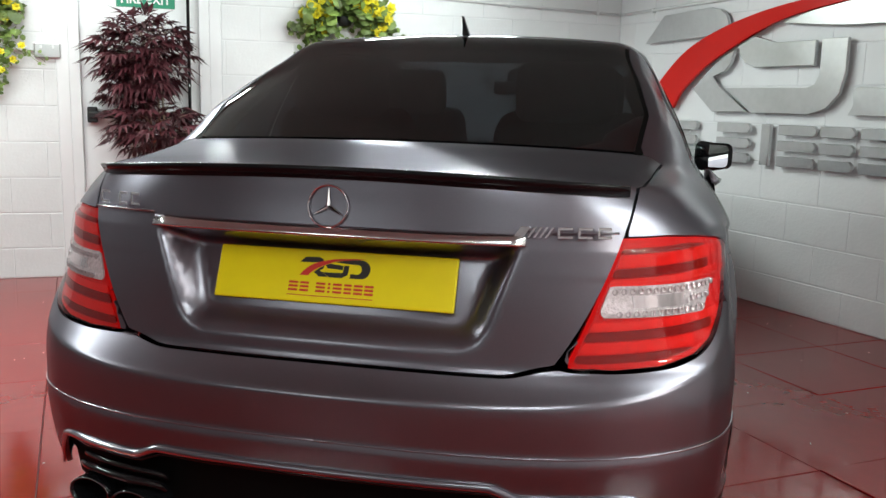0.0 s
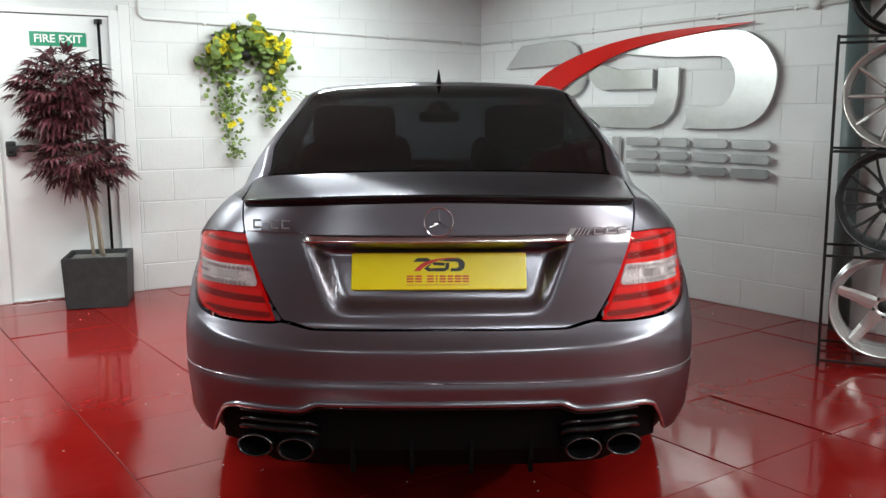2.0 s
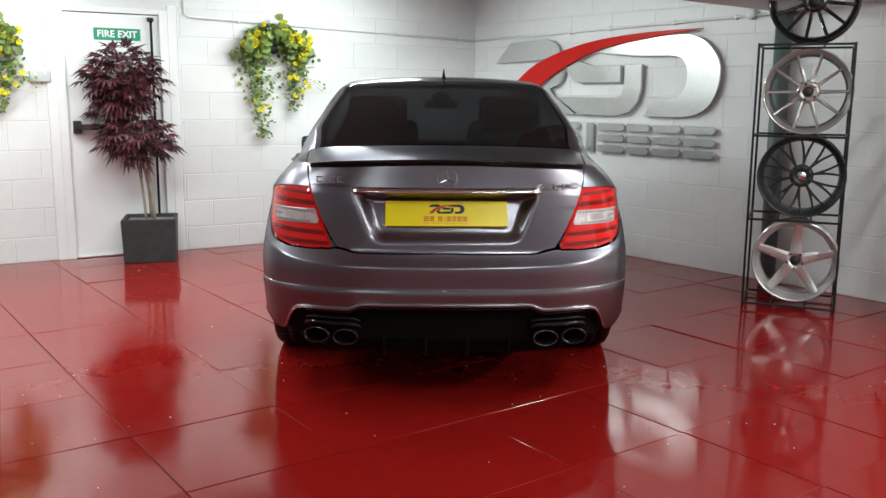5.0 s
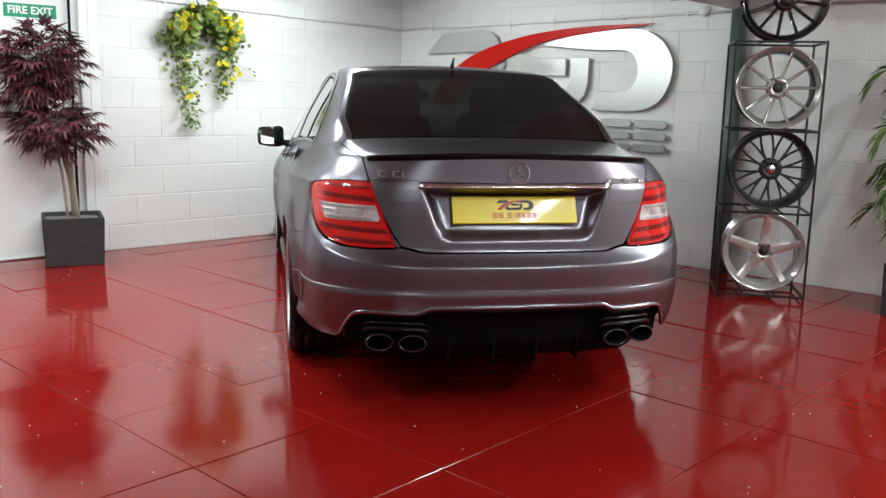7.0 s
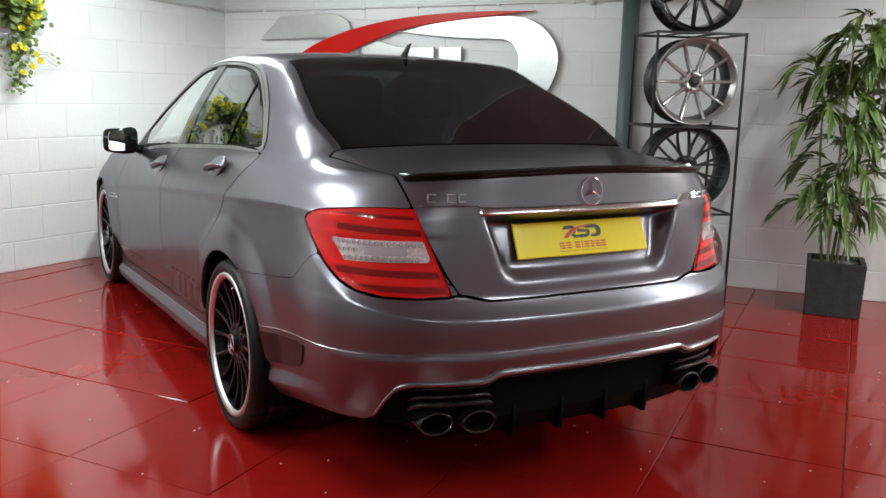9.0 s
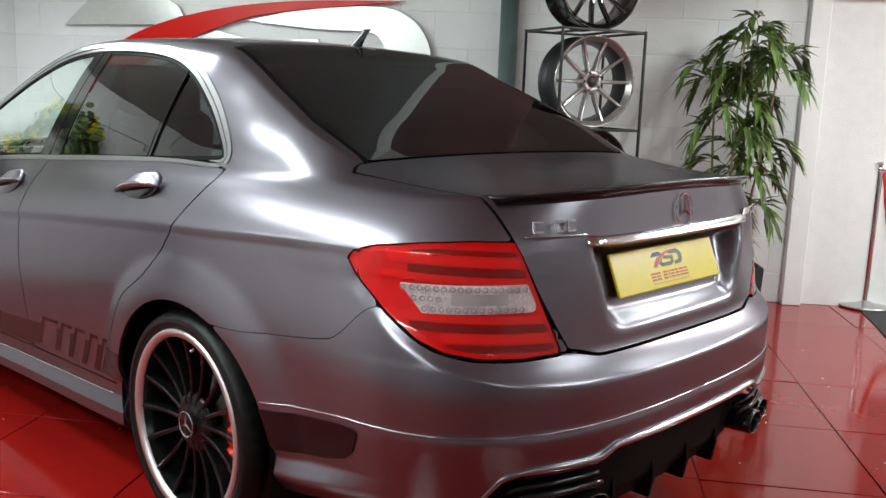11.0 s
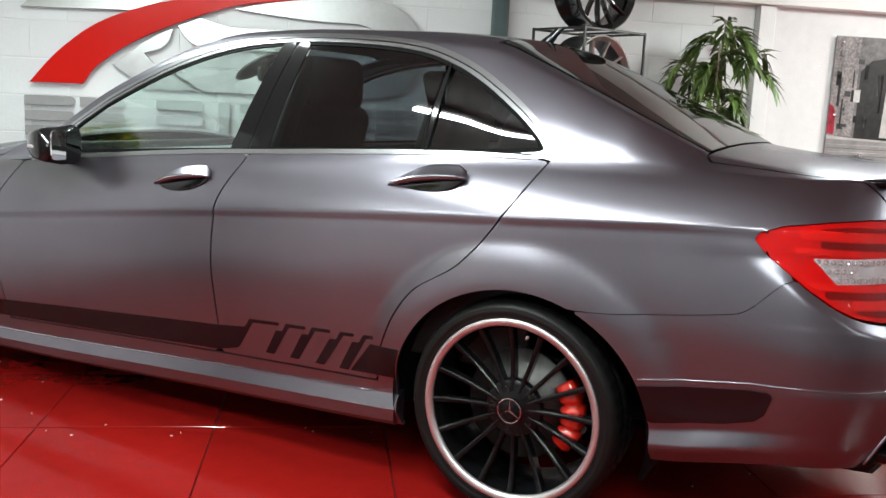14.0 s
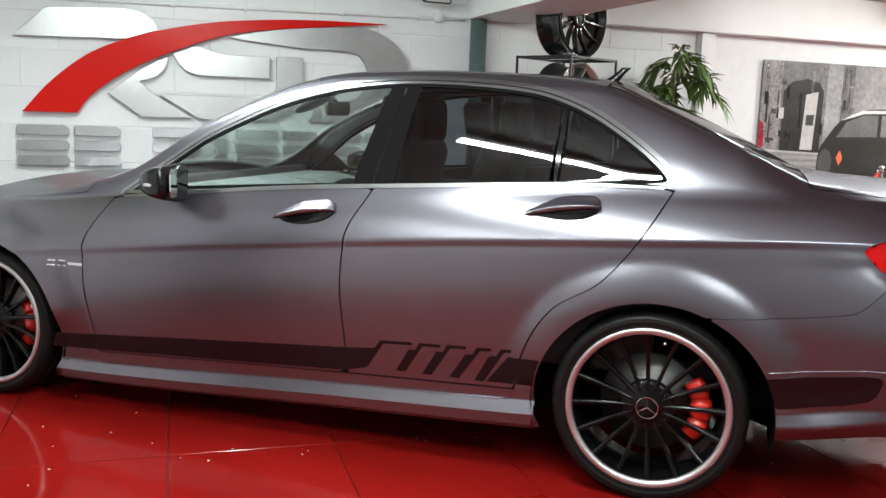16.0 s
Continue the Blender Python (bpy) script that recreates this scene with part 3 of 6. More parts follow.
up_off = curve1([0, 0.06, 0.3, 0.65, 1.0], [0.03, 0.065, 0.24, 0.57, 1.0])
x_edge = curve1([-0.1, 0.3, 0.6, 0.95, 1.27, 1.6, 2.2, 2.45, 2.9, 3.3, 3.5, 4.7], [0.60, 0.635, 0.655, 0.605, 0.55, 0.555, 0.565, 0.56, 0.615, 0.69, 0.70, 0.6])
z_edge = curve1([-0.1, 0.3, 0.55, 0.60, 0.62, 0.8, 0.98, 1.14, 1.27, 1.32, 1.6, 2.0, 2.3, 2.5, 2.9, 3.25, 3.5, 4.7], [1.045, 1.05, 1.075, 1.083, 1.092, 1.178, 1.260, 1.330, 1.383, 1.393, 1.410, 1.413, 1.40, 1.365, 1.195, 0.975, 0.905, 0.70])
z_mid = curve1([-0.1, 0.3, 0.55, 0.60, 0.62, 0.8, 0.98, 1.14, 1.27, 1.32, 1.6, 2.0, 2.3, 2.5, 2.9, 3.3, 3.5, 4.0, 4.7], [1.058, 1.072, 1.088, 1.096, 1.105, 1.196, 1.282, 1.354, 1.408, 1.418, 1.437, 1.445, 1.437, 1.415, 1.265, 1.02, 0.955, 0.91, 0.75])
RECESS = [(-0.393, 0.935), (-0.335, 0.76), (-0.315, 0.728), (-0.28, 0.712), (0.28, 0.712), (0.315, 0.728), (0.335, 0.76), (0.393, 0.935)]


VENT = [(0.72, 0.472), (0.41, 0.513), (0.362, 0.513), (0.348, 0.505), (0.345, 0.492), (0.360, 0.444), (0.385, 0.421), (0.46, 0.399), (0.72, 0.352)]


def raw(s, v):
    """The body's skin: s runs from the tail's middle round the corner and along the side to the nose, v from the sill to the roof's middle."""
    side, s = np.sign(s) * np.where(v > 4, -1, 1), np.abs(s)
    v = np.where(v > 4, 8 - v, v)
    th = np.clip(s, 0, 1) * math.pi / 2
    t = 1 - np.clip(np.cos(th), 0, 1) ** (2 / N_SUP)
    cr = np.clip(np.sin(th), 0, 1) ** (2 / N_SUP)
    mid = np.clip(s - 1, 0, 1)
    tf = np.clip(s - 2, 0, 1) * math.pi / 2
    nose = np.clip(np.sin(tf), 0, 1) ** (2 / N_SUP)
    cf = np.clip(np.cos(tf), 0, 1) ** (2 / N_SUP)

    def y_of(z):
        start = y_tail(z) + d_tail(z)
        return np.where(s <= 1, y_tail(z) + d_tail(z) * t, start + (3.75 - start) * mid) + np.where(s > 2, nose * 0.9, 0)

    y = y_of(np.full(s.shape, 0.6))
    for _ in range(2):
        zl = z_sill(y) + (z_crease(y) - z_sill(y)) * np.clip(v, 0, 1)
        z = np.where(v <= 1, zl, z_crease(y) + (z_belt(y) - z_crease(y)) * np.clip(v - 1, 0, 1))
        y = y_of(z)
    wm, wb = w_max(y), w_belt(y)
    fade = smooth01((y - 0.25) / 0.35)
    lo = low_off(np.clip(v, 0, 1), y)
    wm = wm - 0.036 * smooth01((z - 0.6) / 0.32) * smooth01((1.25 - y) / 0.9)
    w = np.where(v <= 1, wm + lo * np.where(v > 0.9, fade, 1) * np.where(v > 0.9, np.where(y > 0.6, 1, 0.75), 1), wm - 0.0 + (wb - wm) * up_off(np.clip(v - 1, 0, 1)))
    for wy in (WB_R, WB_F):
        r = np.hypot(y - wy, z - 0.305)
        u = np.clip((0.508 - r) / 0.14, 0, 1)
        w = w + 0.025 * (1 - (1 - u) ** 2) * smooth01((z - 0.3) / 0.12)
    x = w * cr * cf
    # upper sections
    xe = np.minimum(x_edge(y), 0.87 * x)
    k = np.clip(v - 2, 0, 1)
    bow = 0.02 * 4 * k * (1 - k) * smooth01((z_edge(y) - z_belt(y)) / 0.25)
    h = np.clip(v - 3, 0, 1)
    xu = np.where(v <= 3, x + (xe - x) * k + bow * 0.8, xe * (1 - h))
    zu = np.where(v <= 3, z + (z_edge(y) - z) * k + bow * 0.5, z_edge(y) + (z_mid(y) - z_edge(y)) * (1 - (1 - h) ** 2.2))
    x, z = np.where(v > 2, xu, x), np.where(v > 2, zu, z)
    # the bumper stands out below a ridge that climbs towards the lamps
    c = x + y
    e = ledge_d(c) * shelf((ledge_z(c) - z) / 0.056 + 1) * (s < 1.3) * (v < 1.6)
    a = np.clip(x / 0.86, 0, 1) ** 4
    x, y = x + e * a * 0.75, y - e * (1 - a)
    # vent recess in the rear bumper's flank
    x = x - np.where((s > 0.8) & (v < 1), 0.003 * smooth01(inside(VENT, y, z) / 0.05), 0)
    # number plate recess
    d = inside(RECESS, x, z)
    y = y + np.where((s < 0.9) & (v < 2), (0.038 + 0.05 * np.clip((z - 0.74) / 0.18, 0, 1)) * smooth01(d / 0.05), 0)
    return np.stack([x * side, y, z], -1)


def skin(s, v, lift=0.0):
    s, v = np.asarray(s, float), np.asarray(v, float)
    s = np.where(s == 0, 1e-9, s)
    near2, near3 = np.exp(-((v - 2) / 0.25) ** 2), np.exp(-((v - 3) / 0.22) ** 2)
    d = 0.01 + 0.13 * near2 + 0.12 * near3
    p = (raw(s, v - d) + 2 * raw(s, v) + raw(s, v + d)) / 4 * 0.5 + (raw(s, v - d / 2) + raw(s, v + d / 2)) / 2 * 0.5
    if lift:
        e = 1e-3
        du, dv = raw(s + e, v) - raw(s - e, v), raw(s, v + e) - raw(s, v - e)
        n = np.cross(du, dv)
        n /= np.linalg.norm(n, axis=-1, keepdims=True) + 1e-12
        n *= np.sign((n * (p - np.array([0, 2.3, 0.6]))).sum(-1, keepdims=True))
        p = p + n * lift
    return p


def panel(name, f, us, vs, material, parent, label="", lift=0.0, rim=0.012):
    """The piece of skin where f(P, s, v) > 0, trimmed along its outline, with its edge turned in."""
    us, vs = np.asarray(us), np.asarray(vs)
    U, V = np.meshgrid(us, vs, indexing="ij")
    P = skin(U, V, lift)
    F = f(P, U, V)
    nv = len(vs)
    ids, verts, edge_pts, faces = {}, [], {}, []
    flatP, flatF, flatU, flatV = P.reshape(-1, 3), F.ravel(), U.ravel(), V.ravel()

    def corner(i):
        if i not in ids:
            ids[i] = len(verts)
            verts.append((flatU[i], flatV[i], 0))
        return ids[i]

    def cut(i, j):
        key = (min(i, j), max(i, j))
        if key not in edge_pts:
            a, b = key
            t = flatF[a] / (flatF[a] - flatF[b])
            t = min(max(t, 0.0), 1.0)
            edge_pts[key] = len(verts)
            verts.append((flatU[a] + t * (flatU[b] - flatU[a]), flatV[a] + t * (flatV[b] - flatV[a]), 1))
        return edge_pts[key]

    good = flatF > 0
    for i in range(len(us) - 1):
        for j in range(nv - 1):
            q = (i * nv + j, (i + 1) * nv + j, (i + 1) * nv + j + 1, i * nv + j + 1)
            g = [good[k] for k in q]
            if all(g):
                faces.append([corner(k) for k in q])
            elif any(g):
                poly = []
                for k in range(4):
                    a, b = q[k], q[(k + 1) % 4]
                    if good[a]:
                        poly.append(corner(a))
                    if good[a] != good[b]:
                        poly.append(cut(a, b))
                if len(poly) > 2:
                    faces.append(poly)
    uv = np.array(verts)[:, :2]
    pts = skin(uv[:, 0], uv[:, 1], lift)
    tri = np.array([q[:3] for q in faces])
    nrm = np.cross(pts[tri[:, 1]] - pts[tri[:, 0]], pts[tri[:, 2]] - pts[tri[:, 0]])
    if (nrm * (pts[tri[:, 0]] - np.array([0, 2.3, 0.6]))).sum() < 0:
        faces = [q[::-1] for q in faces]
    inner = skin(uv[:, 0], uv[:, 1], lift - rim)
    count = {}
    for q in faces:
        for k in range(len(q)):
            e = (q[k], q[(k + 1) % len(q)])
            key = (min(e), max(e))
            count[key] = None if key in count else e
    rimf, out = [], list(map(tuple, pts))
    for e in count.values():
        if e is None:
            continue
        a, b = e
        if uv[a, 1] > 3.995 and uv[b, 1] > 3.995:
            continue
        n = len(out)
        out += [tuple(pts[a]), tuple(pts[b]), tuple(inner[b]), tuple(inner[a])]
        rimf.append((n + 1, n, n + 3, n + 2))
    me = mesh_of(name, out, [tuple(q) for q in faces] + rimf, True)
    bm = bmesh.new()
    bm.from_mesh(me)
    bmesh.ops.dissolve_degenerate(bm, dist=1e-5, edges=bm.edges[:])
    bm.to_mesh(me)
    bm.free()
    me.polygons.foreach_set("use_smooth", [True] * len(me.polygons))
    return part(name, me, material, parent, label)


car = thing("car", "satin grey wrapped saloon car with black alloy wheels", "car")
GAP = 0.003
y_front_gap = curve1([0.25, 0.31, 0.54, 0.68, 0.89, 0.95], [3.26, 3.27, 3.31, 3.315, 3.20, 3.15])
y_mid_gap = curve1([0.25, 0.36, 0.64, 0.81, 0.99, 1.05], [2.15, 2.15, 2.17, 2.16, 2.08, 2.06])
y_rear_gap = curve1([0.25, 0.39, 0.51, 0.63, 0.73, 0.88, 1.03, 1.08], [1.52, 1.50, 1.46, 1.38, 1.23, 1.11, 1.025, 1.0])
z_door_low = curve1([1.4, 2.14, 3.5], [0.323, 0.298, 0.236])
LAMP = [(0.535, 0.69), (0.70, 0.945), (0.85, 0.945), (1.0, 0.937), (1.15, 0.922), (1.215, 0.905), (1.235, 0.888), (1.20, 0.85), (1.09, 0.775), (1.0, 0.73), (0.92, 0.707), (0.80, 0.692), (0.66, 0.688)]
x_lid = curve1([0.6, 0.67, 0.70, 0.945, 1.02, 1.06], [0.38, 0.43, 0.467, 0.583, 0.60, 0.605])
DLO = [(3.16, 0.906), (2.1, 0.988), (1.06, 1.046), (1.035, 1.065), (1.04, 1.085), (1.085, 1.13), (1.18, 1.20), (1.32, 1.285), (1.44, 1.332), (1.55, 1.36), (1.75, 1.378), (1.96, 1.383), (2.1, 1.378), (2.29, 1.358), (2.52, 1.30), (2.75, 1.195), (2.95, 1.08)]


for _ in range(3):
    DLO = DLO[:1] + [(a[0] * (1 - k) + b[0] * k, a[1] * (1 - k) + b[1] * k) for a, b in zip(DLO, DLO[1:]) for k in (0.25, 0.75)]


def c_of(P):
    return np.abs(P[..., 0]) + P[..., 1]


def arch(P):
    return np.minimum(np.hypot((P[..., 1] - WB_R + 0.0065) * 0.957, P[..., 2] - 0.302) - 0.379, np.hypot(P[..., 1] - WB_F, P[..., 2] - 0.305) - 0.372)


def lid_f(P, s, v):
    """positive inside the boot lid"""
    lim = np.where(v > 2.05, 0.598 + (P[..., 1] - 0.1) * 0.11, x_lid(P[..., 2]))
    edge = lim - np.abs(P[..., 0])
    low = P[..., 2] - (0.6745 + 0.0195 * smooth01((np.abs(P[..., 0]) - 0.36) / 0.1))
    return np.minimum(np.minimum(edge, low), 0.612 - P[..., 1])


DIFF_TOP = curve1([0.0, 0.35, 0.415, 0.60, 0.645, 0.675, 0.705, 0.73, 0.9], [0.463, 0.464, 0.441, 0.441, 0.43, 0.39, 0.325, 0.30, 0.30])


def bump_line(P):
    c = c_of(P)
    x = np.abs(P[..., 0])
    rear = 0.672 + 0.018 * smooth01((x - 0.36) / 0.12)
    lampz = curve1([0.53, 0.66, 0.8, 0.92, 1.0, 1.09, 1.14], [0.686, 0.684, 0.688, 0.703, 0.726, 0.771, 0.80])(c)
    side = curve1([1.0, 1.14, 1.30, 1.75, 2.2], [0.8, 0.79, 0.695, 0.65, 0.648])(c)
    return np.where(c < 0.535, rear, np.where(c < 1.12, lampz, side))


def bumper_f(P, s, v):
    x = np.abs(P[..., 0])
    diff = np.where(P[..., 1] < 0.3, P[..., 2] - DIFF_TOP(x), 1)
    return np.minimum(np.minimum(np.minimum(bump_line(P) - P[..., 2] - 0.001, arch(P)), diff), np.minimum(0.95 - P[..., 1], 2 - v))


def side_f(P, s, v):
    y, z = P[..., 1], P[..., 2]
    back = np.where(v < 2.02, y_rear_gap(z) - y - GAP, 1)
    r = np.minimum(back, -lid_f(P, s, v) - GAP)
    r = np.minimum(r, np.where(v < 2, np.minimum(np.where(y < 1.05, z - bump_line(P) - 0.001, 1), -inside(LAMP, c_of(P), z) - GAP), 1))
    r = np.minimum(r, np.minimum(arch(P), np.where(v >= 1.9, -inside(DLO, y, z), 1)))
    r = np.minimum(r, np.where(v > 2.98, np.where(y > 0.6, 3.0 - v, 1) * 0.1, 1))
    return np.minimum(r, np.where(v > 2.0, 3.365 - y, 1))


def lin(a, b, n):
    return np.linspace(a, b, n)


LED_ME = mesh_of("led_cup", *lathe([(0.0, -0.004), (0.004, -0.003), (0.0058, 0.003), (0.0068, 0.002)], 10, "z"))
for sg in (-1, 1):
    fine = 1 if sg < 0 else 0.7
    n = lambda k: int(k * fine)
    us = sg * np.concatenate([lin(0.2, 1, n(60))[:-1], lin(1, 1.9, n(130))])
    panel("rear_side_panel", side_f, us, np.concatenate([lin(0.08, 1, n(46))[:-1], lin(1, 2, n(28))[:-1], lin(2, 3.0, n(40))]), PAINT, car)
    panel("rear_door", lambda P, s, v: np.minimum(np.minimum(np.minimum(P[..., 1] - y_rear_gap(P[..., 2]) - GAP, y_mid_gap(P[..., 2]) - P[..., 1] - GAP), np.minimum(P[..., 2] - z_door_low(P[..., 1]) - GAP, 2.0 - v)), arch(P)),
          sg * lin(1.1, 1.6, n(80)), np.concatenate([lin(0.1, 1, n(44))[:-1], lin(1, 2.01, n(24))]), PAINT, car)
    panel("front_door", lambda P, s, v: np.minimum(np.minimum(P[..., 1] - y_mid_gap(P[..., 2]) - GAP, y_front_gap(P[..., 2]) - P[..., 1] - GAP), np.minimum(P[..., 2] - z_door_low(P[..., 1]) - GAP, 2.0 - v)),
          sg * lin(1.42, 1.95, n(70)), np.concatenate([lin(0.05, 1, n(44))[:-1], lin(1, 2.01, n(24))]), PAINT, car)
    panel("front_wing", lambda P, s, v: np.minimum(np.minimum(P[..., 1] - np.where(v < 2, y_front_gap(P[..., 2]), 3.3) - GAP, arch(P)), np.minimum(2.25 - v, np.where(P[..., 2] < 0.6, 4.25 - P[..., 1], 4.5 - P[..., 1]))),
          sg * lin(1.75, 3, n(110)), lin(0.12, 2.3, n(80)), PAINT, car)
    panel("sill", lambda P, s, v: np.minimum(np.minimum(z_door_low(P[..., 1]) - P[..., 2] - GAP, arch(P)), np.minimum(P[..., 1] - 1.2, 3.6 - P[..., 1])),
          sg * lin(1.1, 2.0, n(120)), lin(0, 0.3, n(84)), PAINT, car)
    lamp = panel("tail_lamp", lambda P, s, v: inside(LAMP, c_of(P), P[..., 2]) - 0.001, sg * lin(0.3, 1.0, 90), lin(0.4, 1.6, 70), LAMP_RED, car, "red tail lamp with clear led strip", lift=-0.006)
    panel("lens", lambda P, s, v: inside(LAMP, c_of(P), P[..., 2]) - 0.002, sg * lin(0.3, 1.0, 90), lin(0.4, 1.6, 70), LENS, lamp, "clear outer lens", lift=0.003)

    def band(z0, z1, slope=0.0, c0=0.5, c1=1.3, inset=0.012):
        def f(P, s, v):
            c, z = c_of(P), P[..., 2] - slope * (c_of(P) - 0.85)
            return np.minimum(np.minimum(inside(LAMP, c, P[..., 2]) - inset, np.minimum(z - z0, z1 - z)), np.minimum(c - c0, c1 - c))
        return f

    for z0, z1, m, c0, c1 in ((0.917, 0.927, LAMP_DEEP, 0.5, 1.06), (0.891, 0.915, LAMP_BRIGHT, 0.5, 1.1), (0.871, 0.889, LAMP_DEEP, 0.5, 1.04), (0.853, 0.869, LAMP_BRIGHT, 0.5, 1.12), (0.769, 0.786, LAMP_BRIGHT, 0.5, 1.1), (0.749, 0.767, LAMP_DEEP, 0.5, 1.03), (0.725, 0.747, LAMP_BRIGHT, 0.5, 0.93), (0.706, 0.722, LAMP_DEEP, 0.5, 0.96)):
        panel("lamp_band", band(z0, z1, 0.02, c0, c1), sg * lin(0.3, 1.0, 80), lin(0.4, 1.6, 130), m, lamp, lift=-0.003, rim=0.003)
    for row, zz in ((0, 0.842), (1, 0.82), (2, 0.798)):
        for k in range((16, 4, 13)[row]):
            cc = 1.05 - 0.0255 * k - 0.034 * row
            ss = lin(0.2, 1.0, 400)
            vv = np.full(400, 0.8)
            for _ in range(3):
                pp = skin(sg * ss, vv, 0.0005)
                vv = (zz - z_sill(pp[:, 1])) / (z_crease(pp[:, 1]) - z_sill(pp[:, 1]))
            j = int(np.argmin(np.abs(np.abs(pp[:, 0]) + pp[:, 1] - cc)))
            tang = Vector(pp[min(j + 3, 399)] - pp[j - 3])
            nrm = tang.cross(Vector((0, 0, 1)))
            nrm = nrm if nrm.y < 0 else -nrm
            part("led_cup", LED_ME, LED, lamp, m=Matrix.Translation(pp[j]) @ nrm.to_track_quat("Z", "Y").to_matrix().to_4x4())
    panel("strip_core", band(0.808, 0.832, -0.01, 0.72, 0.90, 0.02), sg * lin(0.3, 1.0, 80), lin(0.4, 1.6, 200), LED, lamp, lift=-0.001, rim=0.002)
    slope_end = lambda P, s, v: np.minimum(band(0.789, 0.851, -0.01, 0.63, 1.09, 0.016)(P, s, v), (1.068 - 1.25 * (0.851 - P[..., 2]) - c_of(P)) * 0.6)
    panel("clear_strip", slope_end, sg * lin(0.3, 1.0, 80), lin(0.4, 1.6, 130), LAMP_CLEAR, lamp, "clear strip with led cups", lift=-0.002, rim=0.004)

us = np.concatenate([-lin(1.06, 0.62, 24)[:-1], -lin(0.62, 0, 60)[:-1], lin(0, 0.62, 60)[:-1], lin(0.62, 1.06, 24)])
boot = panel("boot_lid", lambda P, s, v: np.minimum(lid_f(P, s, v) - GAP, np.where(v > 3.5, 1, 1)), us, np.concatenate([lin(0.45, 1, 56)[:-1], lin(1, 2, 36)[:-1], lin(2, 4, 50)]), PAINT, car)
us = np.concatenate([-lin(1.3, 0, 120)[:-1], lin(0, 1.3, 120)])
bumper = panel("rear_bumper", bumper_f, us, np.concatenate([lin(0, 0.25, 70)[:-1], lin(0.25, 0.62, 70)[:-1], lin(0.62, 1, 40)]), PAINT, car)


def top_panel(name, f, y0, y1, material, label="", v0=2.9, lift=0.0):
    """Pieces of the roof's skin run from side to side, so they are laid left and right and joined."""
    obs = []
    for sg in (-1, 1):
        obs.append(panel(name, f, sg * lin(y0, y1, 60), lin(v0, 4.0, 30), material, car, label, lift))
    a, b = obs
    bm = bmesh.new()
    bm.from_mesh(a.data)
    bm.from_mesh(b.data)
    bmesh.ops.remove_doubles(bm, verts=[w for w in bm.verts if abs(w.co.x) < 2e-4], dist=4e-4)
    bm.to_mesh(a.data)
    bm.free()
    bpy.data.objects.remove(b)
    return a


top_panel("roof", lambda P, s, v: np.minimum(np.minimum(P[..., 1] - 1.285, 2.44 - P[..., 1]), (v - 3.0) * 0.1), 1.1, 1.75, PAINT, v0=3.0)
top_panel("rear_screen", lambda P, s, v: np.minimum(np.minimum(P[..., 1] - 0.611, 1.28 - P[..., 1]), (v - 3.03) * 0.3), 0.9, 1.3, REAR_GLASS, "dark tinted rear window", v0=3.0, lift=0.001)
for sg in (-1, 1):
    panel("screen_seal", lambda P, s, v: np.minimum(np.minimum(P[..., 1] - 0.612, 1.284 - P[..., 1]), np.minimum(3.05 - v, v - 2.97) * 0.3), sg * lin(0.9, 1.3, 60), lin(2.95, 3.07, 12), SEAL, car, "black rear window seal", lift=-0.002, rim=0.004)
top_panel("windscreen", lambda P, s, v: np.minimum(np.minimum(P[..., 1] - 2.45, 3.36 - P[..., 1]), (v - 3.02) * 0.3), 1.55, 1.95, CLEAR_GLASS, "clear windscreen", v0=3.0)
top_panel("bonnet", lambda P, s, v: np.minimum(np.minimum(P[..., 1] - 3.37, 4.5 - P[..., 1]), (v - 2.27)), 1.8, 2.9, PAINT, v0=2.2)
panel("front_bumper", lambda P, s, v: np.maximum(np.minimum(P[..., 1] - 4.255, 0.6 - P[..., 2]), P[..., 1] - 4.505), np.concatenate([lin(2.2, 3, 40)]), lin(0, 4, 90), BLACK, car)
panel("front_bumper", lambda P, s, v: np.maximum(np.minimum(P[..., 1] - 4.255, 0.6 - P[..., 2]), P[..., 1] - 4.505), -np.concatenate([lin(2.2, 3, 40)]), lin(0, 4, 90), BLACK, car)


# side skirts: a flat upper facet over an undercut
for sg in (-1, 1):
    sk, rows = lin(1.281, 1.906, 42), []
    for up, out in ((0.152, 0.002), (0.086, 0.004), (0.028, 0.018), (0.0, 0.012)):
        p = skin(sg * sk, np.full(sk.shape, up))
        p[:, 0] += sg * out
        rows.append(p)
    inner = rows[-1] - np.array([sg * 0.05, 0, 0])
    rings = [[tuple(r[i]) for r in rows] + [tuple(inner[i]), (inner[i][0], inner[i][1], rows[0][i][2])] for i in range(len(sk))]
    v, q, n = [], [], 6
    for r in rings:
        v += r
    for i in range(len(rings) - 1):
        for k in range(n):
            q.append((i * n + k, i * n + (k + 1) % n, (i + 1) * n + (k + 1) % n, (i + 1) * n + k))
    q += [tuple(range(n - 1, -1, -1)), tuple((len(rings) - 1) * n + k for k in range(n))]
    part("side_skirt", mesh_of("skirt", v, q if sg > 0 else [f[::-1] for f in q], False), PAINT, car)
    # thin bead shaped in place of the highlight on the skirt's upper edge
    part("sill_line", mesh_of("line", *tube([tuple(p + np.array([sg * 0.0015, 0, 0.001])) for p in rows[0][2:]], 0.0026, 8)), PAINT, car)


# side glass and its frames
def dlo(lo, hi, inset=0.0):
    return lambda P, s, v: np.minimum(np.minimum(inside(DLO, P[..., 1], P[..., 2]) - inset, np.minimum(P[..., 1] - lo(P[..., 2]), hi(P[..., 2]) - P[..., 1])), v - 1.9)


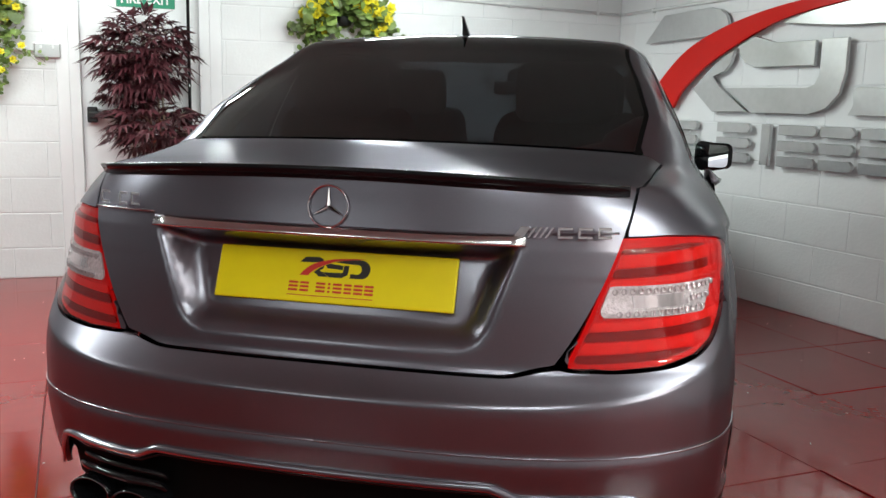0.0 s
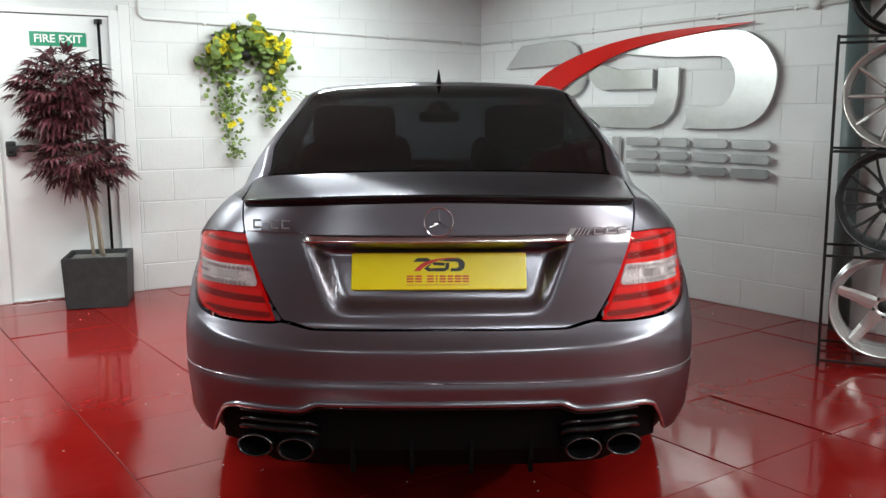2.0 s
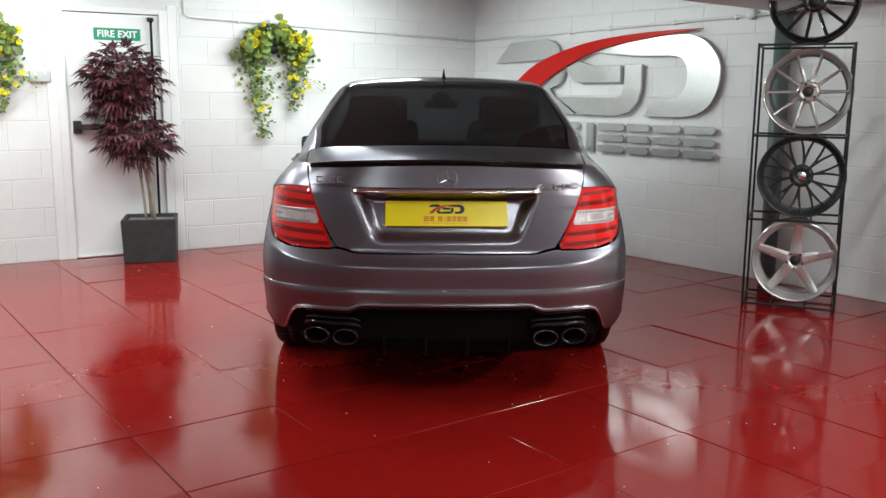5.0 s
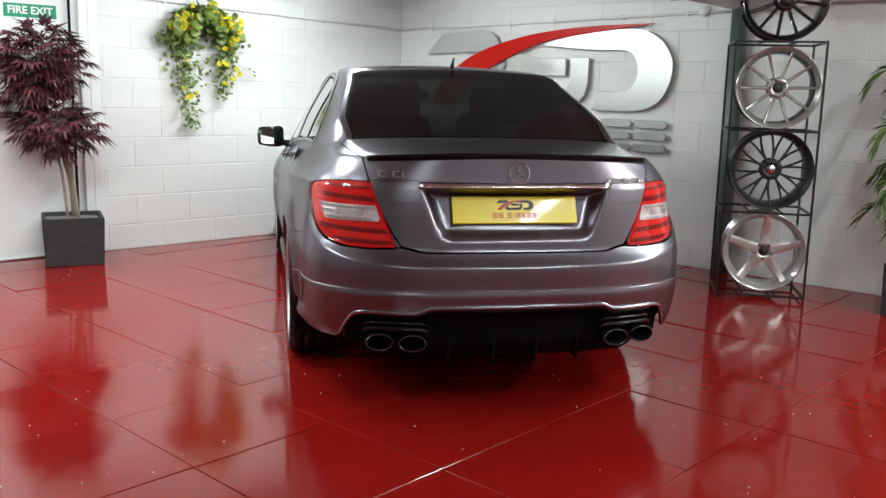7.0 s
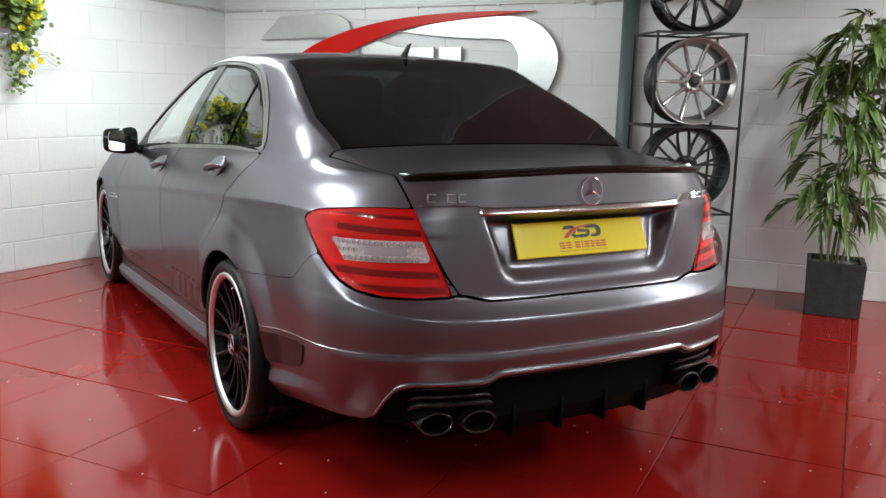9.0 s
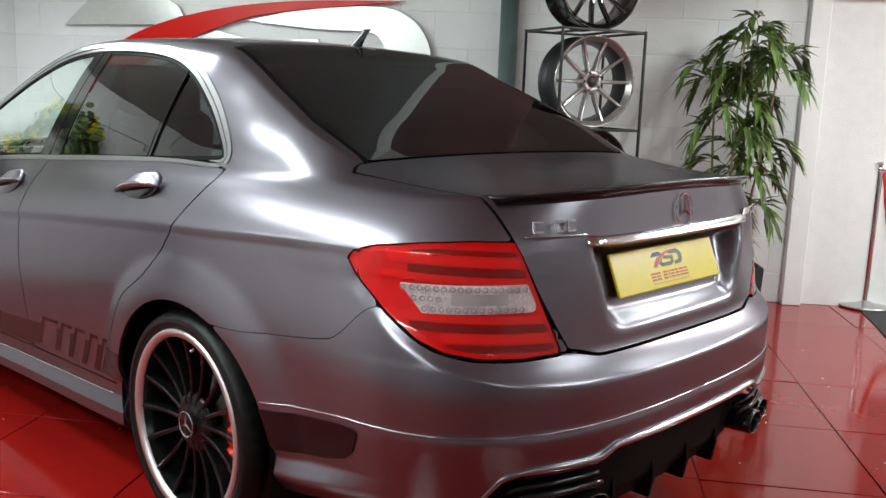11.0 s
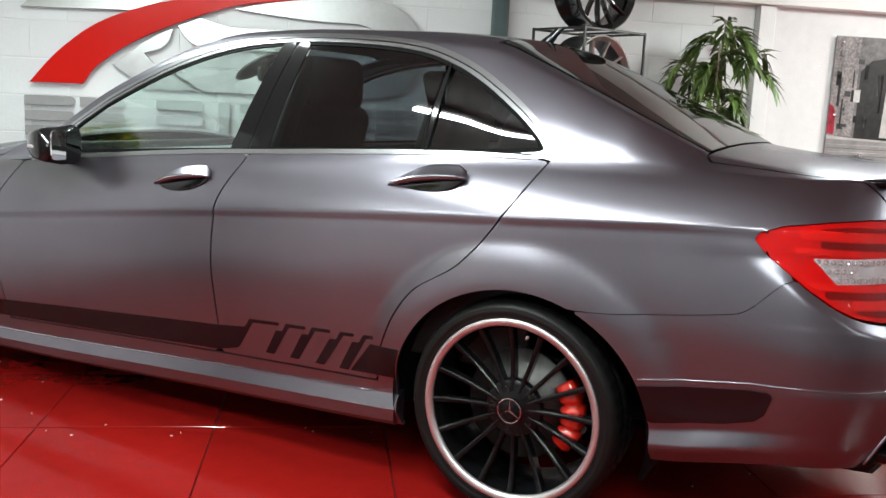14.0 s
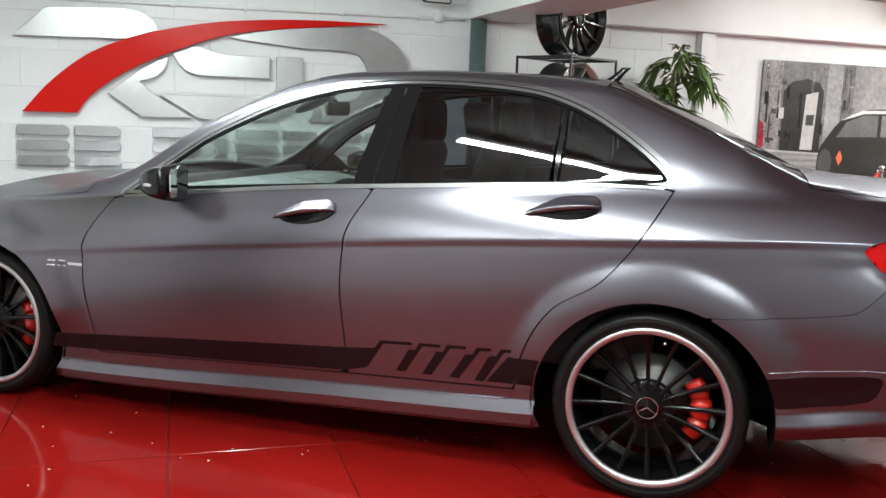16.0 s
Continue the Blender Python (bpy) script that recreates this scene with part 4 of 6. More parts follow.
def slant(y_low, y_high):
    return lambda z: y_low + (y_high - y_low) * (z - 1.0) / 0.38


for sg in (-1, 1):
    us, vs = sg * lin(1.08, 1.92, 110), lin(1.95, 3.1, 60)
    pane = panel("front_side_window", dlo(slant(2.17, 2.09), slant(2.94, 3.32), 0.024), us, vs, CLEAR_GLASS, car, "clear front side window", lift=-0.004, rim=0.004)
    panel("rear_side_window", dlo(slant(1.445, 1.425), slant(2.0, 1.965), 0.015), us, vs, TINT_GLASS, car, "dark tinted rear side window", lift=-0.004, rim=0.004)
    panel("quarter_window", dlo(slant(0.9, 0.9), slant(1.41, 1.39), 0.015), us, vs, TINT_GLASS, car, "dark tinted quarter window", lift=-0.004, rim=0.004)
    panel("centre_pillar_trim", dlo(slant(2.005, 1.97), slant(2.085, 2.025), 0.012), us, vs, GLOSS_BLACK, car, "gloss black centre pillar trim", lift=0.0, rim=0.004)
    panel("centre_pillar_trim", dlo(slant(2.09, 2.03), slant(2.165, 2.085), 0.012), us, vs, GLOSS_BLACK, car, "gloss black centre pillar trim", lift=0.0, rim=0.004)
    panel("window_bar", dlo(slant(1.417, 1.397), slant(1.436, 1.416), 0.012), us, vs, GLOSS_BLACK, car, "gloss black window bar", lift=0.001, rim=0.004)
    panel("mirror_triangle", dlo(slant(2.945, 3.325), slant(9, 9), 0.006), us, vs, BLACK, car, "black mirror corner trim", lift=-0.001, rim=0.004)
    ring = lambda P, s, v: np.minimum(np.minimum(inside(DLO, P[..., 1], P[..., 2]) - 0.010, 0.021 - inside(DLO, P[..., 1], P[..., 2])), v - 1.9)
    panel("window_frame", ring, sg * lin(1.08, 1.92, 240), lin(1.95, 3.1, 120), SEAL, car, "black window rubber", lift=-0.001, rim=0.006)
    for low, high, mt, up in ((-0.021, -0.006, TRIM, 0.004), (-0.006, -0.002, SEAL, 0.001), (-0.002, 0.009, TRIM, 0.003)):
        chrome = lambda P, s, v: np.minimum(np.minimum(inside(DLO, P[..., 1], P[..., 2]) - low, high - inside(DLO, P[..., 1], P[..., 2])), v - 2.055)
        panel("window_chrome", chrome, sg * lin(1.07, 1.93, 260), lin(1.92, 3.15, 150), mt, car, "satin silver window surround", lift=up, rim=0.005)
    strip = lambda P, s, v: np.minimum(np.minimum(2.036 - v, v - 1.99) * 0.3, np.minimum(P[..., 1] - 1.035, 3.16 - P[..., 1]))
    panel("belt_chrome", strip, sg * lin(1.05, 1.93, 60), lin(1.97, 2.06, 30), TRIM, car, "satin silver strip below the windows", lift=0.003, rim=0.005)


# ---- trim, lamps, wheels and badges of the car ----
def loft(rows):
    """Closed rings of equal length joined into a tube with capped ends."""
    v, q, n = [], [], len(rows[0])
    for r in rows:
        v += [tuple(p) for p in r]
    for i in range(len(rows) - 1):
        for k in range(n):
            q.append((i * n + k, i * n + (k + 1) % n, (i + 1) * n + (k + 1) % n, (i + 1) * n + k))
    q.append(tuple(range(n - 1, -1, -1)))
    q.append(tuple((len(rows) - 1) * n + k for k in range(n)))
    return v, q


def tail_y(x, z):
    """How far forward the tail's skin lies at a width and height."""
    k = np.clip(abs(x) / (float(w_max(0.2)) * 0.985), 0, 0.999)
    y = float(y_tail(z)) + float(d_tail(z)) * (1 - (1 - k ** N_SUP) ** (1 / N_SUP))
    c = abs(x) + y
    e = float(ledge_d(c)) * float(shelf((ledge_z(c) - z) / 0.056 + 1))
    return y - e * (1 - min(abs(x) / 0.86, 1) ** 4)


# boot spoiler
rows = []
for x in np.linspace(-0.588, 0.588, 41):
    k = abs(x) / 0.588
    y, z = tail_y(x, 1.035) + 0.004 + 0.045 * k ** 4, 1.039 + 0.019 * (1 - k ** 2)
    h = 0.012 * (1 - 0.45 * k ** 4)
    rows.append([(x, y - 0.014, z - 0.004), (x, y - 0.022, z + h * 0.7), (x, y - 0.018, z + h), (x, y - 0.004, z + h * 0.95), (x, y + 0.045, z + h * 0.35), (x, y + 0.085, z - 0.004), (x, y + 0.08, z - 0.012), (x, y - 0.002, z - 0.016)])
part("boot_spoiler", mesh_of("spoiler", *loft(rows)), SEMI_BLACK, car, "gloss black boot lip spoiler")

# chrome handle bar over the plate
rows = []
for x in np.linspace(-0.398, 0.398, 25):
    y = tail_y(x, 0.945)
    t = 1 - 0.25 * (abs(x) / 0.398) ** 6
    arc = [(x, y + 0.012 - 0.030 * t * math.cos(radians(a)), 0.934 + 0.019 * (math.sin(radians(a)) - 0.34) / 0.645) for a in range(20, 81, 6)]
    rows.append([(x, y + 0.03, 0.930), (x, y - 0.015 * t, 0.930)] + arc + [(x, y + 0.03, 0.9535)])
part("boot_handle_bar", mesh_of("bar", *loft(rows)), mat("brushed_chrome", (0.8, 0.8, 0.81), 0.16, 1.0, noise_scale=200, noise_amt=0.03), car, "chrome bar above the number plate")

# number plate, leaning with the recess
PLATE_M = Matrix.Translation((0, 0.0705, 0.8375)) @ Matrix.Rotation(radians(-23), 4, "X")
plate = part("number_plate", box(0.52, 0.008, 0.113, 0.0035), PLATE, car, "yellow number plate with plain printed shapes", m=PLATE_M)


def print_on(poly, material, name="printed_shape"):
    part(name, prism(poly, 0.0008), material, plate, m=Matrix.Translation((0, -0.0042, 0)))


def mini(p, k=0.062, cx=1.62, cz=1.5, dz=0.019):
    return [((a - cx) * k, (b - cz) * k + dz) for a, b in p]


print_on(mini(swoosh), INK_RED)
for shape in ([(0.38, 1.64), (0.57, 1.82), (1.03, 1.84), (1.18, 1.78), (1.21, 1.72), (1.02, 1.655)], [(0.91, 1.32), (1.09, 1.465), (1.27, 1.56), (1.20, 1.43), (1.10, 1.40), (1.42, 1.18), (1.11, 1.175)],
              [(1.30, 1.58), (1.38, 1.475), (1.91, 1.45), (1.91, 1.59), (1.44, 1.635)], [(1.21, 1.325), (1.46, 1.175), (1.90, 1.175), (2.10, 1.29), (2.13, 1.595), (1.955, 1.595), (1.925, 1.345)], dd):
    print_on(mini(shape), INK)
for x0, x1 in ((-0.095, -0.075), (-0.07, -0.051), (-0.035, -0.015), (-0.009, -0.004), (0.002, 0.021), (0.026, 0.042), (0.047, 0.066), (0.07, 0.089)):
    for z0, z1 in ((-0.034, -0.0295), (-0.026, -0.0215), (-0.018, -0.0135)):
        print_on([(x0, z0), (x1, z0), (x1, z1), (x0, z1)], INK_RED, "printed_bar")
print_on([(-0.097, -0.043), (0.09, -0.043), (0.09, -0.0415), (-0.097, -0.0415)], INK_RED, "printed_bar")


# round three-spoked emblem
def emblem(r):
    v, q = [], []
    ring = tube([(r * math.cos(a), 0, r * math.sin(a)) for a in np.linspace(0, 2 * math.pi, 37)[:-1]], r * 0.045, 8, True)
    v, q = list(ring[0]), list(ring[1])
    for k in range(3):
        a = math.pi / 2 + k * 2 * math.pi / 3
        d, e = Vector((math.cos(a), 0, math.sin(a))), Vector((-math.sin(a), 0, math.cos(a)))
        n = len(v)
        w = r * 0.115
        v += [Vector((0, -r * 0.14, 0)), e * w + d * w * 0.2, d * r * 0.97, -e * w + d * w * 0.2, Vector((0, r * 0.05, 0))]
        q += [(n, n + 1, n + 2), (n, n + 2, n + 3), (n + 4, n + 2, n + 1), (n + 4, n + 3, n + 2)]
    return mesh_of("emblem", v, q, False)


part("boot_emblem", emblem(0.042), CHROME, car, "round chrome emblem", m=Matrix.Translation((0, 0.033, 0.99)) @ Matrix.Rotation(radians(-8), 4, "X"))


def badge(x0, x1, z0, z1, lean=0.0, name="badge_block"):
    xm = (x0 + x1) / 2
    y = tail_y(xm, (z0 + z1) / 2)
    a = math.atan2(tail_y(x1 + 0.02, z0) - tail_y(x0 - 0.02, z0), x1 - x0 + 0.04)
    w = (x1 - x0) / 2
    h = (z1 - z0) / 2
    part(name, prism([(-w, -h), (w, -h), (w + lean, h), (-w + lean, h)], 0.004, 0.0008), CHROME, car, m=Matrix.Translation((xm, y + 0.001, (z0 + z1) / 2)) @ Matrix.Rotation(a, 4, "Z"))


def badge_glyph(x0, x1, z0, z1):
    """Unlettered block mark: two bars and an upright."""
    t = 0.0055
    badge(x0, x1, z1 - t, z1)
    badge(x0, x1, z0, z0 + t)
    badge(x0, x0 + t, z0 + t, z1 - t)


for x0, x1 in ((-0.552, -0.524), (-0.497, -0.472), (-0.463, -0.438)):
    badge_glyph(x0, x1, 0.966, 0.993)
badge(0.372, 0.392, 0.946, 0.968, 0.014)
for k in range(4):
    badge(0.398 + k * 0.011, 0.404 + k * 0.011, 0.946, 0.968, 0.014)
for x0, x1 in ((0.456, 0.486), (0.494, 0.523), (0.531, 0.558)):
    badge_glyph(x0, x1, 0.946, 0.968)

# diffuser with fins, its trim line and the tail pipes
rows = []
for x in np.linspace(-0.675, 0.675, 41):
    y0 = tail_y(x, 0.4)
    zt = float(DIFF_TOP(abs(x)))
    rows.append([(x, y0 + 0.02, max(zt + 0.01, 0.26)), (x, y0 + 0.045, max(zt - 0.03, 0.25)), (x, y0 + 0.06, 0.30), (x, y0 + 0.10, 0.235 + 0.07 * smooth01((abs(x) - 0.5) / 0.15)), (x, y0 + 0.30, 0.225 + 0.07 * smooth01((abs(x) - 0.5) / 0.15)), (x, y0 + 0.30, 0.3), (x, y0 + 0.2, max(zt + 0.02, 0.3))])
part("diffuser", mesh_of("diffuser", *loft(rows), False), SEAL, car, "gloss black rear diffuser")
for x in (-0.27, -0.09, 0.09, 0.27):
    bm = bmesh.new()
    y = tail_y(x, 0.4)
    vs = [bm.verts.new(p) for p in ((x, y + 0.07, 0.36), (x, y + 0.055, 0.33), (x, y + 0.05, 0.28), (x, y + 0.06, 0.225), (x, y + 0.2, 0.225), (x, y + 0.2, 0.36))]
    fc = bm.faces.new(vs)
    e = bmesh.ops.extrude_face_region(bm, geom=[fc])
    bmesh.ops.translate(bm, vec=(0.012, 0, 0), verts=[g for g in e["geom"] if isinstance(g, bmesh.types.BMVert)])
    bmesh.ops.recalc_face_normals(bm, faces=bm.faces[:])
    part("diffuser_fin", bm, SEAL, car)
line = []
for x in np.concatenate([np.linspace(-0.704, -0.62, 12), np.linspace(-0.60, 0.60, 60), np.linspace(0.62, 0.704, 12)]):
    z = float(DIFF_TOP(abs(x)))
    line.append((x, tail_y(x, z) - 0.002, z + 0.001))
part("diffuser_trim", mesh_of("trim", *tube(line, [0.0095 * min(1, 0.35 + 0.07 * min(k, len(line) - 1 - k)) for k in range(len(line))], 10)), PAINT, car, "satin trim edge over the diffuser")
groove = [(x, tail_y(x, 0.437) + 0.008, float(DIFF_TOP(abs(x))) - 0.016) for x in np.linspace(-0.6, 0.6, 50)]
part("diffuser_lip", mesh_of("lip", *tube(groove, 0.005, 6)), GLOSS_BLACK, car)
for sg in (-1, 1):
    for x in (0.425, 0.552):
        prof = [(0.0, 0.09), (0.040, 0.09), (0.047, 0.004), (0.049, -0.002), (0.053, -0.004), (0.056, 0.0), (0.057, 0.02), (0.055, 0.2)]
        v, q = lathe(prof, 36, "y")
        v = [(a, b, c * 0.62) for a, b, c in v]
        y = tail_y(x, 0.35) - 0.012
        pipe = part("tail_pipe", mesh_of("pipe", v, q), GLOSS_BLACK, car, "black oval tail pipe", m=Matrix.Translation((sg * x, y - 0.01, 0.322)) @ Matrix.Rotation(radians(sg * 7), 4, "Z"))
        part("pipe_rim", mesh_of("rim", *tube([(0.052 * math.cos(a), -0.003, 0.0325 * math.sin(a)) for a in np.linspace(0, 2 * math.pi, 41)[:-1]], 0.0028, 6, True)), mat("dark_chrome", (0.12, 0.12, 0.125), 0.12, 1.0) if "dark_chrome" not in bpy.data.materials else bpy.data.materials["dark_chrome"], pipe)
    for zz, back, r in ((0.376, -0.006, 0.009), (0.397, 0.004, 0.007)):
        bar = [(sg * x, tail_y(x, 0.37) + back + 0.03 * (abs(x - 0.485) / 0.125) ** 6, zz - 0.02 * (abs(x - 0.485) / 0.125) ** 8) for x in np.linspace(0.36, 0.61, 25)]
        part("pipe_surround", mesh_of("surround", *tube(bar, r, 8)), GLOSS_BLACK, car)


# raised line round the bumper, running on over the flank vents
def on_skin(sg, s, z):
    v = np.full(s.shape, 0.5)
    for _ in range(4):
        pp = skin(sg * s, v)
        v = v + (z - pp[:, 2]) / (z_crease(pp[:, 1]) - z_sill(pp[:, 1]))
    return pp


for sg in (-1, 1):
    ss = lin(0.000001, 1.058, 140)
    pp = on_skin(sg, ss, np.full(ss.shape, 0.527))
    zz = np.interp(pp[:, 1], [0.0, 0.3, 0.41, 0.70], [0.527, 0.527, 0.523, 0.486])
    pp = on_skin(sg, ss, zz)
    part("bumper_line", mesh_of("line", *tube([tuple(q) for q in pp], [0.0025 + 0.0006 * max(0, (k - 90) / 50) for k in range(140)], 8)), PAINT, car)
    pp = [(sg * x, tail_y(x, 0.957) + 0.0005, 0.957) for x in lin(0.40, 0.572, 12)]
    part("boot_crease", mesh_of("line", *tube(pp, 0.0022, 6)), PAINT, car)


# dark vents in the bumper's flanks, black stripes on the doors
def flat(poly, grow=0.0):
    return lambda P, s, v: np.minimum(inside(poly, P[..., 1], P[..., 2]) - grow, 2 - v)


for sg in (-1, 1):
    panel("bumper_vent", lambda P, s, v: np.minimum(flat(VENT, 0.006)(P, s, v), arch(P)), sg * lin(0.75, 1.12, 90), lin(0.1, 0.7, 80), DECAL_DARK, car, "gloss dark vent panel", lift=0.0045, rim=0.004)
    stripe = [(3.47, 0.306), (2.9, 0.348), (2.40, 0.382), (2.145, 0.399), (2.033, 0.410), (2.011, 0.442), (1.886, 0.448), (1.888, 0.437), (1.998, 0.431), (2.066, 0.330), (2.16, 0.308), (2.4, 0.296), (2.9, 0.272), (3.50, 0.244)]
    panel("door_stripe", flat(stripe), sg * lin(1.25, 1.97, 260), lin(0.05, 0.5, 90), DECAL, car, "gloss black door stripe", lift=0.0012, rim=0.001)
    for y, end, low, z in ((1.859, 1.779, 1.915, 0.449), (1.754, 1.683, 1.814, 0.454), (1.645, 1.593, 1.712, 0.457), (1.559, 1.520, 1.619, 0.461)):
        bar = [(y, z), (end, z + 0.003), (end + 0.001, z - 0.008), (y - 0.012, z - 0.011), (low, 0.333), (low + 0.036, 0.333), (y + 0.042, z - 0.030), (y + 0.017, z - 0.028)]
        panel("door_slash", flat(bar), sg * lin(1.25, 1.48, 130), lin(0.1, 0.5, 110), DECAL, car, lift=0.0012, rim=0.001)
    tri = [(1.532, 0.437), (1.38, 0.444), (1.38, 0.344), (1.612, 0.334)]
    panel("door_slash", lambda P, s, v: np.minimum(flat(tri)(P, s, v), arch(P) - 0.004), sg * lin(1.15, 1.45, 120), lin(0.1, 0.5, 90), DECAL, car, lift=0.0012, rim=0.001)
    for y0, y1 in ((3.44, 3.475), (3.395, 3.43), (3.31, 3.385)):
        for z0, z1 in (((0.596, 0.602), (0.615, 0.621)) if y0 > 3.39 else ((0.603, 0.614),)):
            panel("wing_badge", flat([(y0, z0), (y1, z0), (y1, z1), (y0, z1)]), sg * lin(1.83, 1.95, 70), lin(0.6, 1.1, 120), CHROME, car, "chrome wing badge", lift=0.003, rim=0.003)


# door handles: a bar across a cup, its upper face widening towards the rear
def handle(y0, y1, z0, z1, sg):
    ym, zm, L = (y0 + y1) / 2, (z0 + z1) / 2, (y1 - y0)
    tilt = math.atan2(z0 - z1, L)
    s0 = 1 + (ym - 0.55) / 3.2
    vv = 1 + (zm - float(z_crease(ym))) / (float(z_belt(ym)) - float(z_crease(ym)))
    p = skin(np.array([sg * s0]), np.array([vv]))[0]
    lean = math.atan2(0.05, 0.16)
    base = Matrix.Translation((p[0], ym, zm)) @ Matrix.Rotation(tilt * 0.7, 4, "X") @ Matrix.Rotation(-sg * lean, 4, "Y")
    rows = []
    for t in np.linspace(0, 1, 25):
        yy = (0.5 - t) * L
        out = 0.006 + 0.027 * math.sin(math.pi * min(max(t, 0.01), 0.99)) ** 0.55
        zb = 0.002 + 0.007 * math.sin(math.pi * t)
        hh = 0.009 + 0.025 * float(smooth01(t / 0.55)) * (1 - float(smooth01((t - 0.92) / 0.08)) * 0.6)
        w = 0.0095 * math.sin(math.pi * min(max(t, 0.03), 0.97)) ** 0.3
        ring = [(-0.004, zb - w * 0.6), (out - 0.009, zb - w), (out - 0.002, zb - w * 0.9), (out, zb - w * 0.2), (out - 0.001, zb + w * 0.7), (out - 0.005, zb + w), (out * 0.35, zb + w + hh * 0.75), (0.001, zb + w + hh), (-0.006, zb + w + hh)]
        ring = [(sg * a, yy, b) for a, b in ring]
        rows.append(ring if sg > 0 else ring[::-1])
    h = part("door_handle", mesh_of("grip", *loft(rows)), PAINT, car, "grey wrapped door handle over a dark cup", m=base)
    cup = bmesh.new()
    bmesh.ops.create_uvsphere(cup, u_segments=28, v_segments=14, radius=1, matrix=Matrix.Diagonal((0.009, L * 0.49, 0.044, 1)))
    for vtx in cup.verts:
        vtx.co.z = min(vtx.co.z, 0.012)
    part("handle_cup", cup, GLOSS_BLACK, h, "dark cup behind the handle", m=Matrix.Translation((0, 0.0, 0.004)), smooth=True)
    part("grip_insert", mesh_of("insert", *tube([(sg * (0.005 + 0.0275 * math.sin(math.pi * t) ** 0.55), (0.5 - t) * L * 0.98, 0.002 + 0.007 * math.sin(math.pi * t)) for t in np.linspace(0.04, 0.96, 19)], [0.002] + [0.0045] * 17 + [0.002], 10)), PAINT, h, "satin grey grip bar")


for sg in (-1, 1):
    handle(1.245, 1.505, 0.922, 0.982, sg)
    handle(2.205, 2.46, 0.845, 0.912, sg)


# door mirrors
def door_mirror(sg):
    rows = []
    for t in np.linspace(0, 1, 9):
        k = 1 - 0.42 * t ** 2.2
        ring = []
        for a in np.linspace(0, 2 * math.pi, 25)[:-1]:
            ca, sa = math.cos(a), math.sin(a)
            ring.append((sg * (0.925 + 0.088 * k * np.sign(ca) * abs(ca) ** 0.4), 2.835 + 0.115 * t, 0.972 + 0.072 * k * np.sign(sa) * abs(sa) ** 0.42 * (1.0 if ca * 1 < 0 else 0.88)))
        rows.append(ring if sg > 0 else ring[::-1])
    mr = part("door_mirror", mesh_of("mirror_shell", *loft(rows)), GLOSS_BLACK, car, "gloss black door mirror")
    glassv = [(sg * (0.925 + 0.07 * np.sign(math.cos(a)) * abs(math.cos(a)) ** 0.36), 2.8335, 0.972 + 0.054 * np.sign(math.sin(a)) * abs(math.sin(a)) ** 0.38) for a in np.linspace(0, 2 * math.pi, 41)[:-1]]
    bm = bmesh.new()
    fc = bm.faces.new([bm.verts.new(p) for p in glassv])
    e = bmesh.ops.extrude_face_region(bm, geom=[fc])
    bmesh.ops.translate(bm, vec=(0, 0.004, 0), verts=[g for g in e["geom"] if isinstance(g, bmesh.types.BMVert)])
    bmesh.ops.translate(bm, vec=(0, -0.003, 0), verts=bm.verts[:])
    bmesh.ops.recalc_face_normals(bm, faces=bm.faces[:])
    part("mirror_glass", bm, MIRROR, mr, "mirror glass", m=Matrix.Translation((sg * 0.925, 2.83, 0.972)) @ Matrix.Rotation(radians(-sg * 20), 4, "Z") @ Matrix.Translation((-sg * 0.925, -2.833, -0.972)))
    part("mirror_foot", mesh_of("foot", *tube([(sg * 0.79, 2.93, 0.91), (sg * 0.83, 2.91, 0.925), (sg * 0.87, 2.90, 0.94)], [0.03, 0.024, 0.026], 12)), GLOSS_BLACK, mr)
    part("indicator", box(0.006, 0.06, 0.012, 0.003, at=(sg * 1.006, 2.88, 0.965)), LAMP_CLEAR, mr, "clear indicator lens")


door_mirror(-1)
door_mirror(1)

# aerial fin on the roof
rows = []
for t in np.linspace(0, 1, 12):
    w = 0.015 * (1 - t) ** 1.2 + 0.003
    z = 1.402 + 0.075 * t
    y0, y1 = 1.33 - 0.02 * t - 0.035 * t ** 2, 1.45 - 0.135 * t ** 0.55
    rows.append([(w * math.sin(a), (y0 + y1) / 2 - (y1 - y0) / 2 * math.cos(a), z) for a in np.linspace(0, 2 * math.pi, 17)[:-1]])
part("aerial_fin", mesh_of("fin", *loft(rows)), GLOSS_BLACK, car, "black shark-fin aerial")


# wheels
def spoke_mesh(width, r0, r1, x0, x1, depth):
    v = []
    for t in np.linspace(0, 1, 6):
        r = r0 + (r1 - r0) * t
        w = width * (0.75 + 0.45 * abs(t - 0.35))
        x = x0 + (x1 - x0) * t - 0.012 * math.sin(math.pi * t)
        v += [(x, -w / 2, r), (x + 0.003, -w / 5, r), (x + 0.003, w / 5, r), (x, w / 2, r), (x - depth, w / 2.4, r), (x - depth, -w / 2.4, r)]
    q = []
    for i in range(5):
        for k in range(6):
            q.append((i * 6 + k, (i + 1) * 6 + k, (i + 1) * 6 + (k + 1) % 6, i * 6 + (k + 1) % 6))
    q += [(0, 1, 2, 3, 4, 5), (35, 34, 33, 32, 31, 30)]
    return mesh_of("spoke", v, q, False)


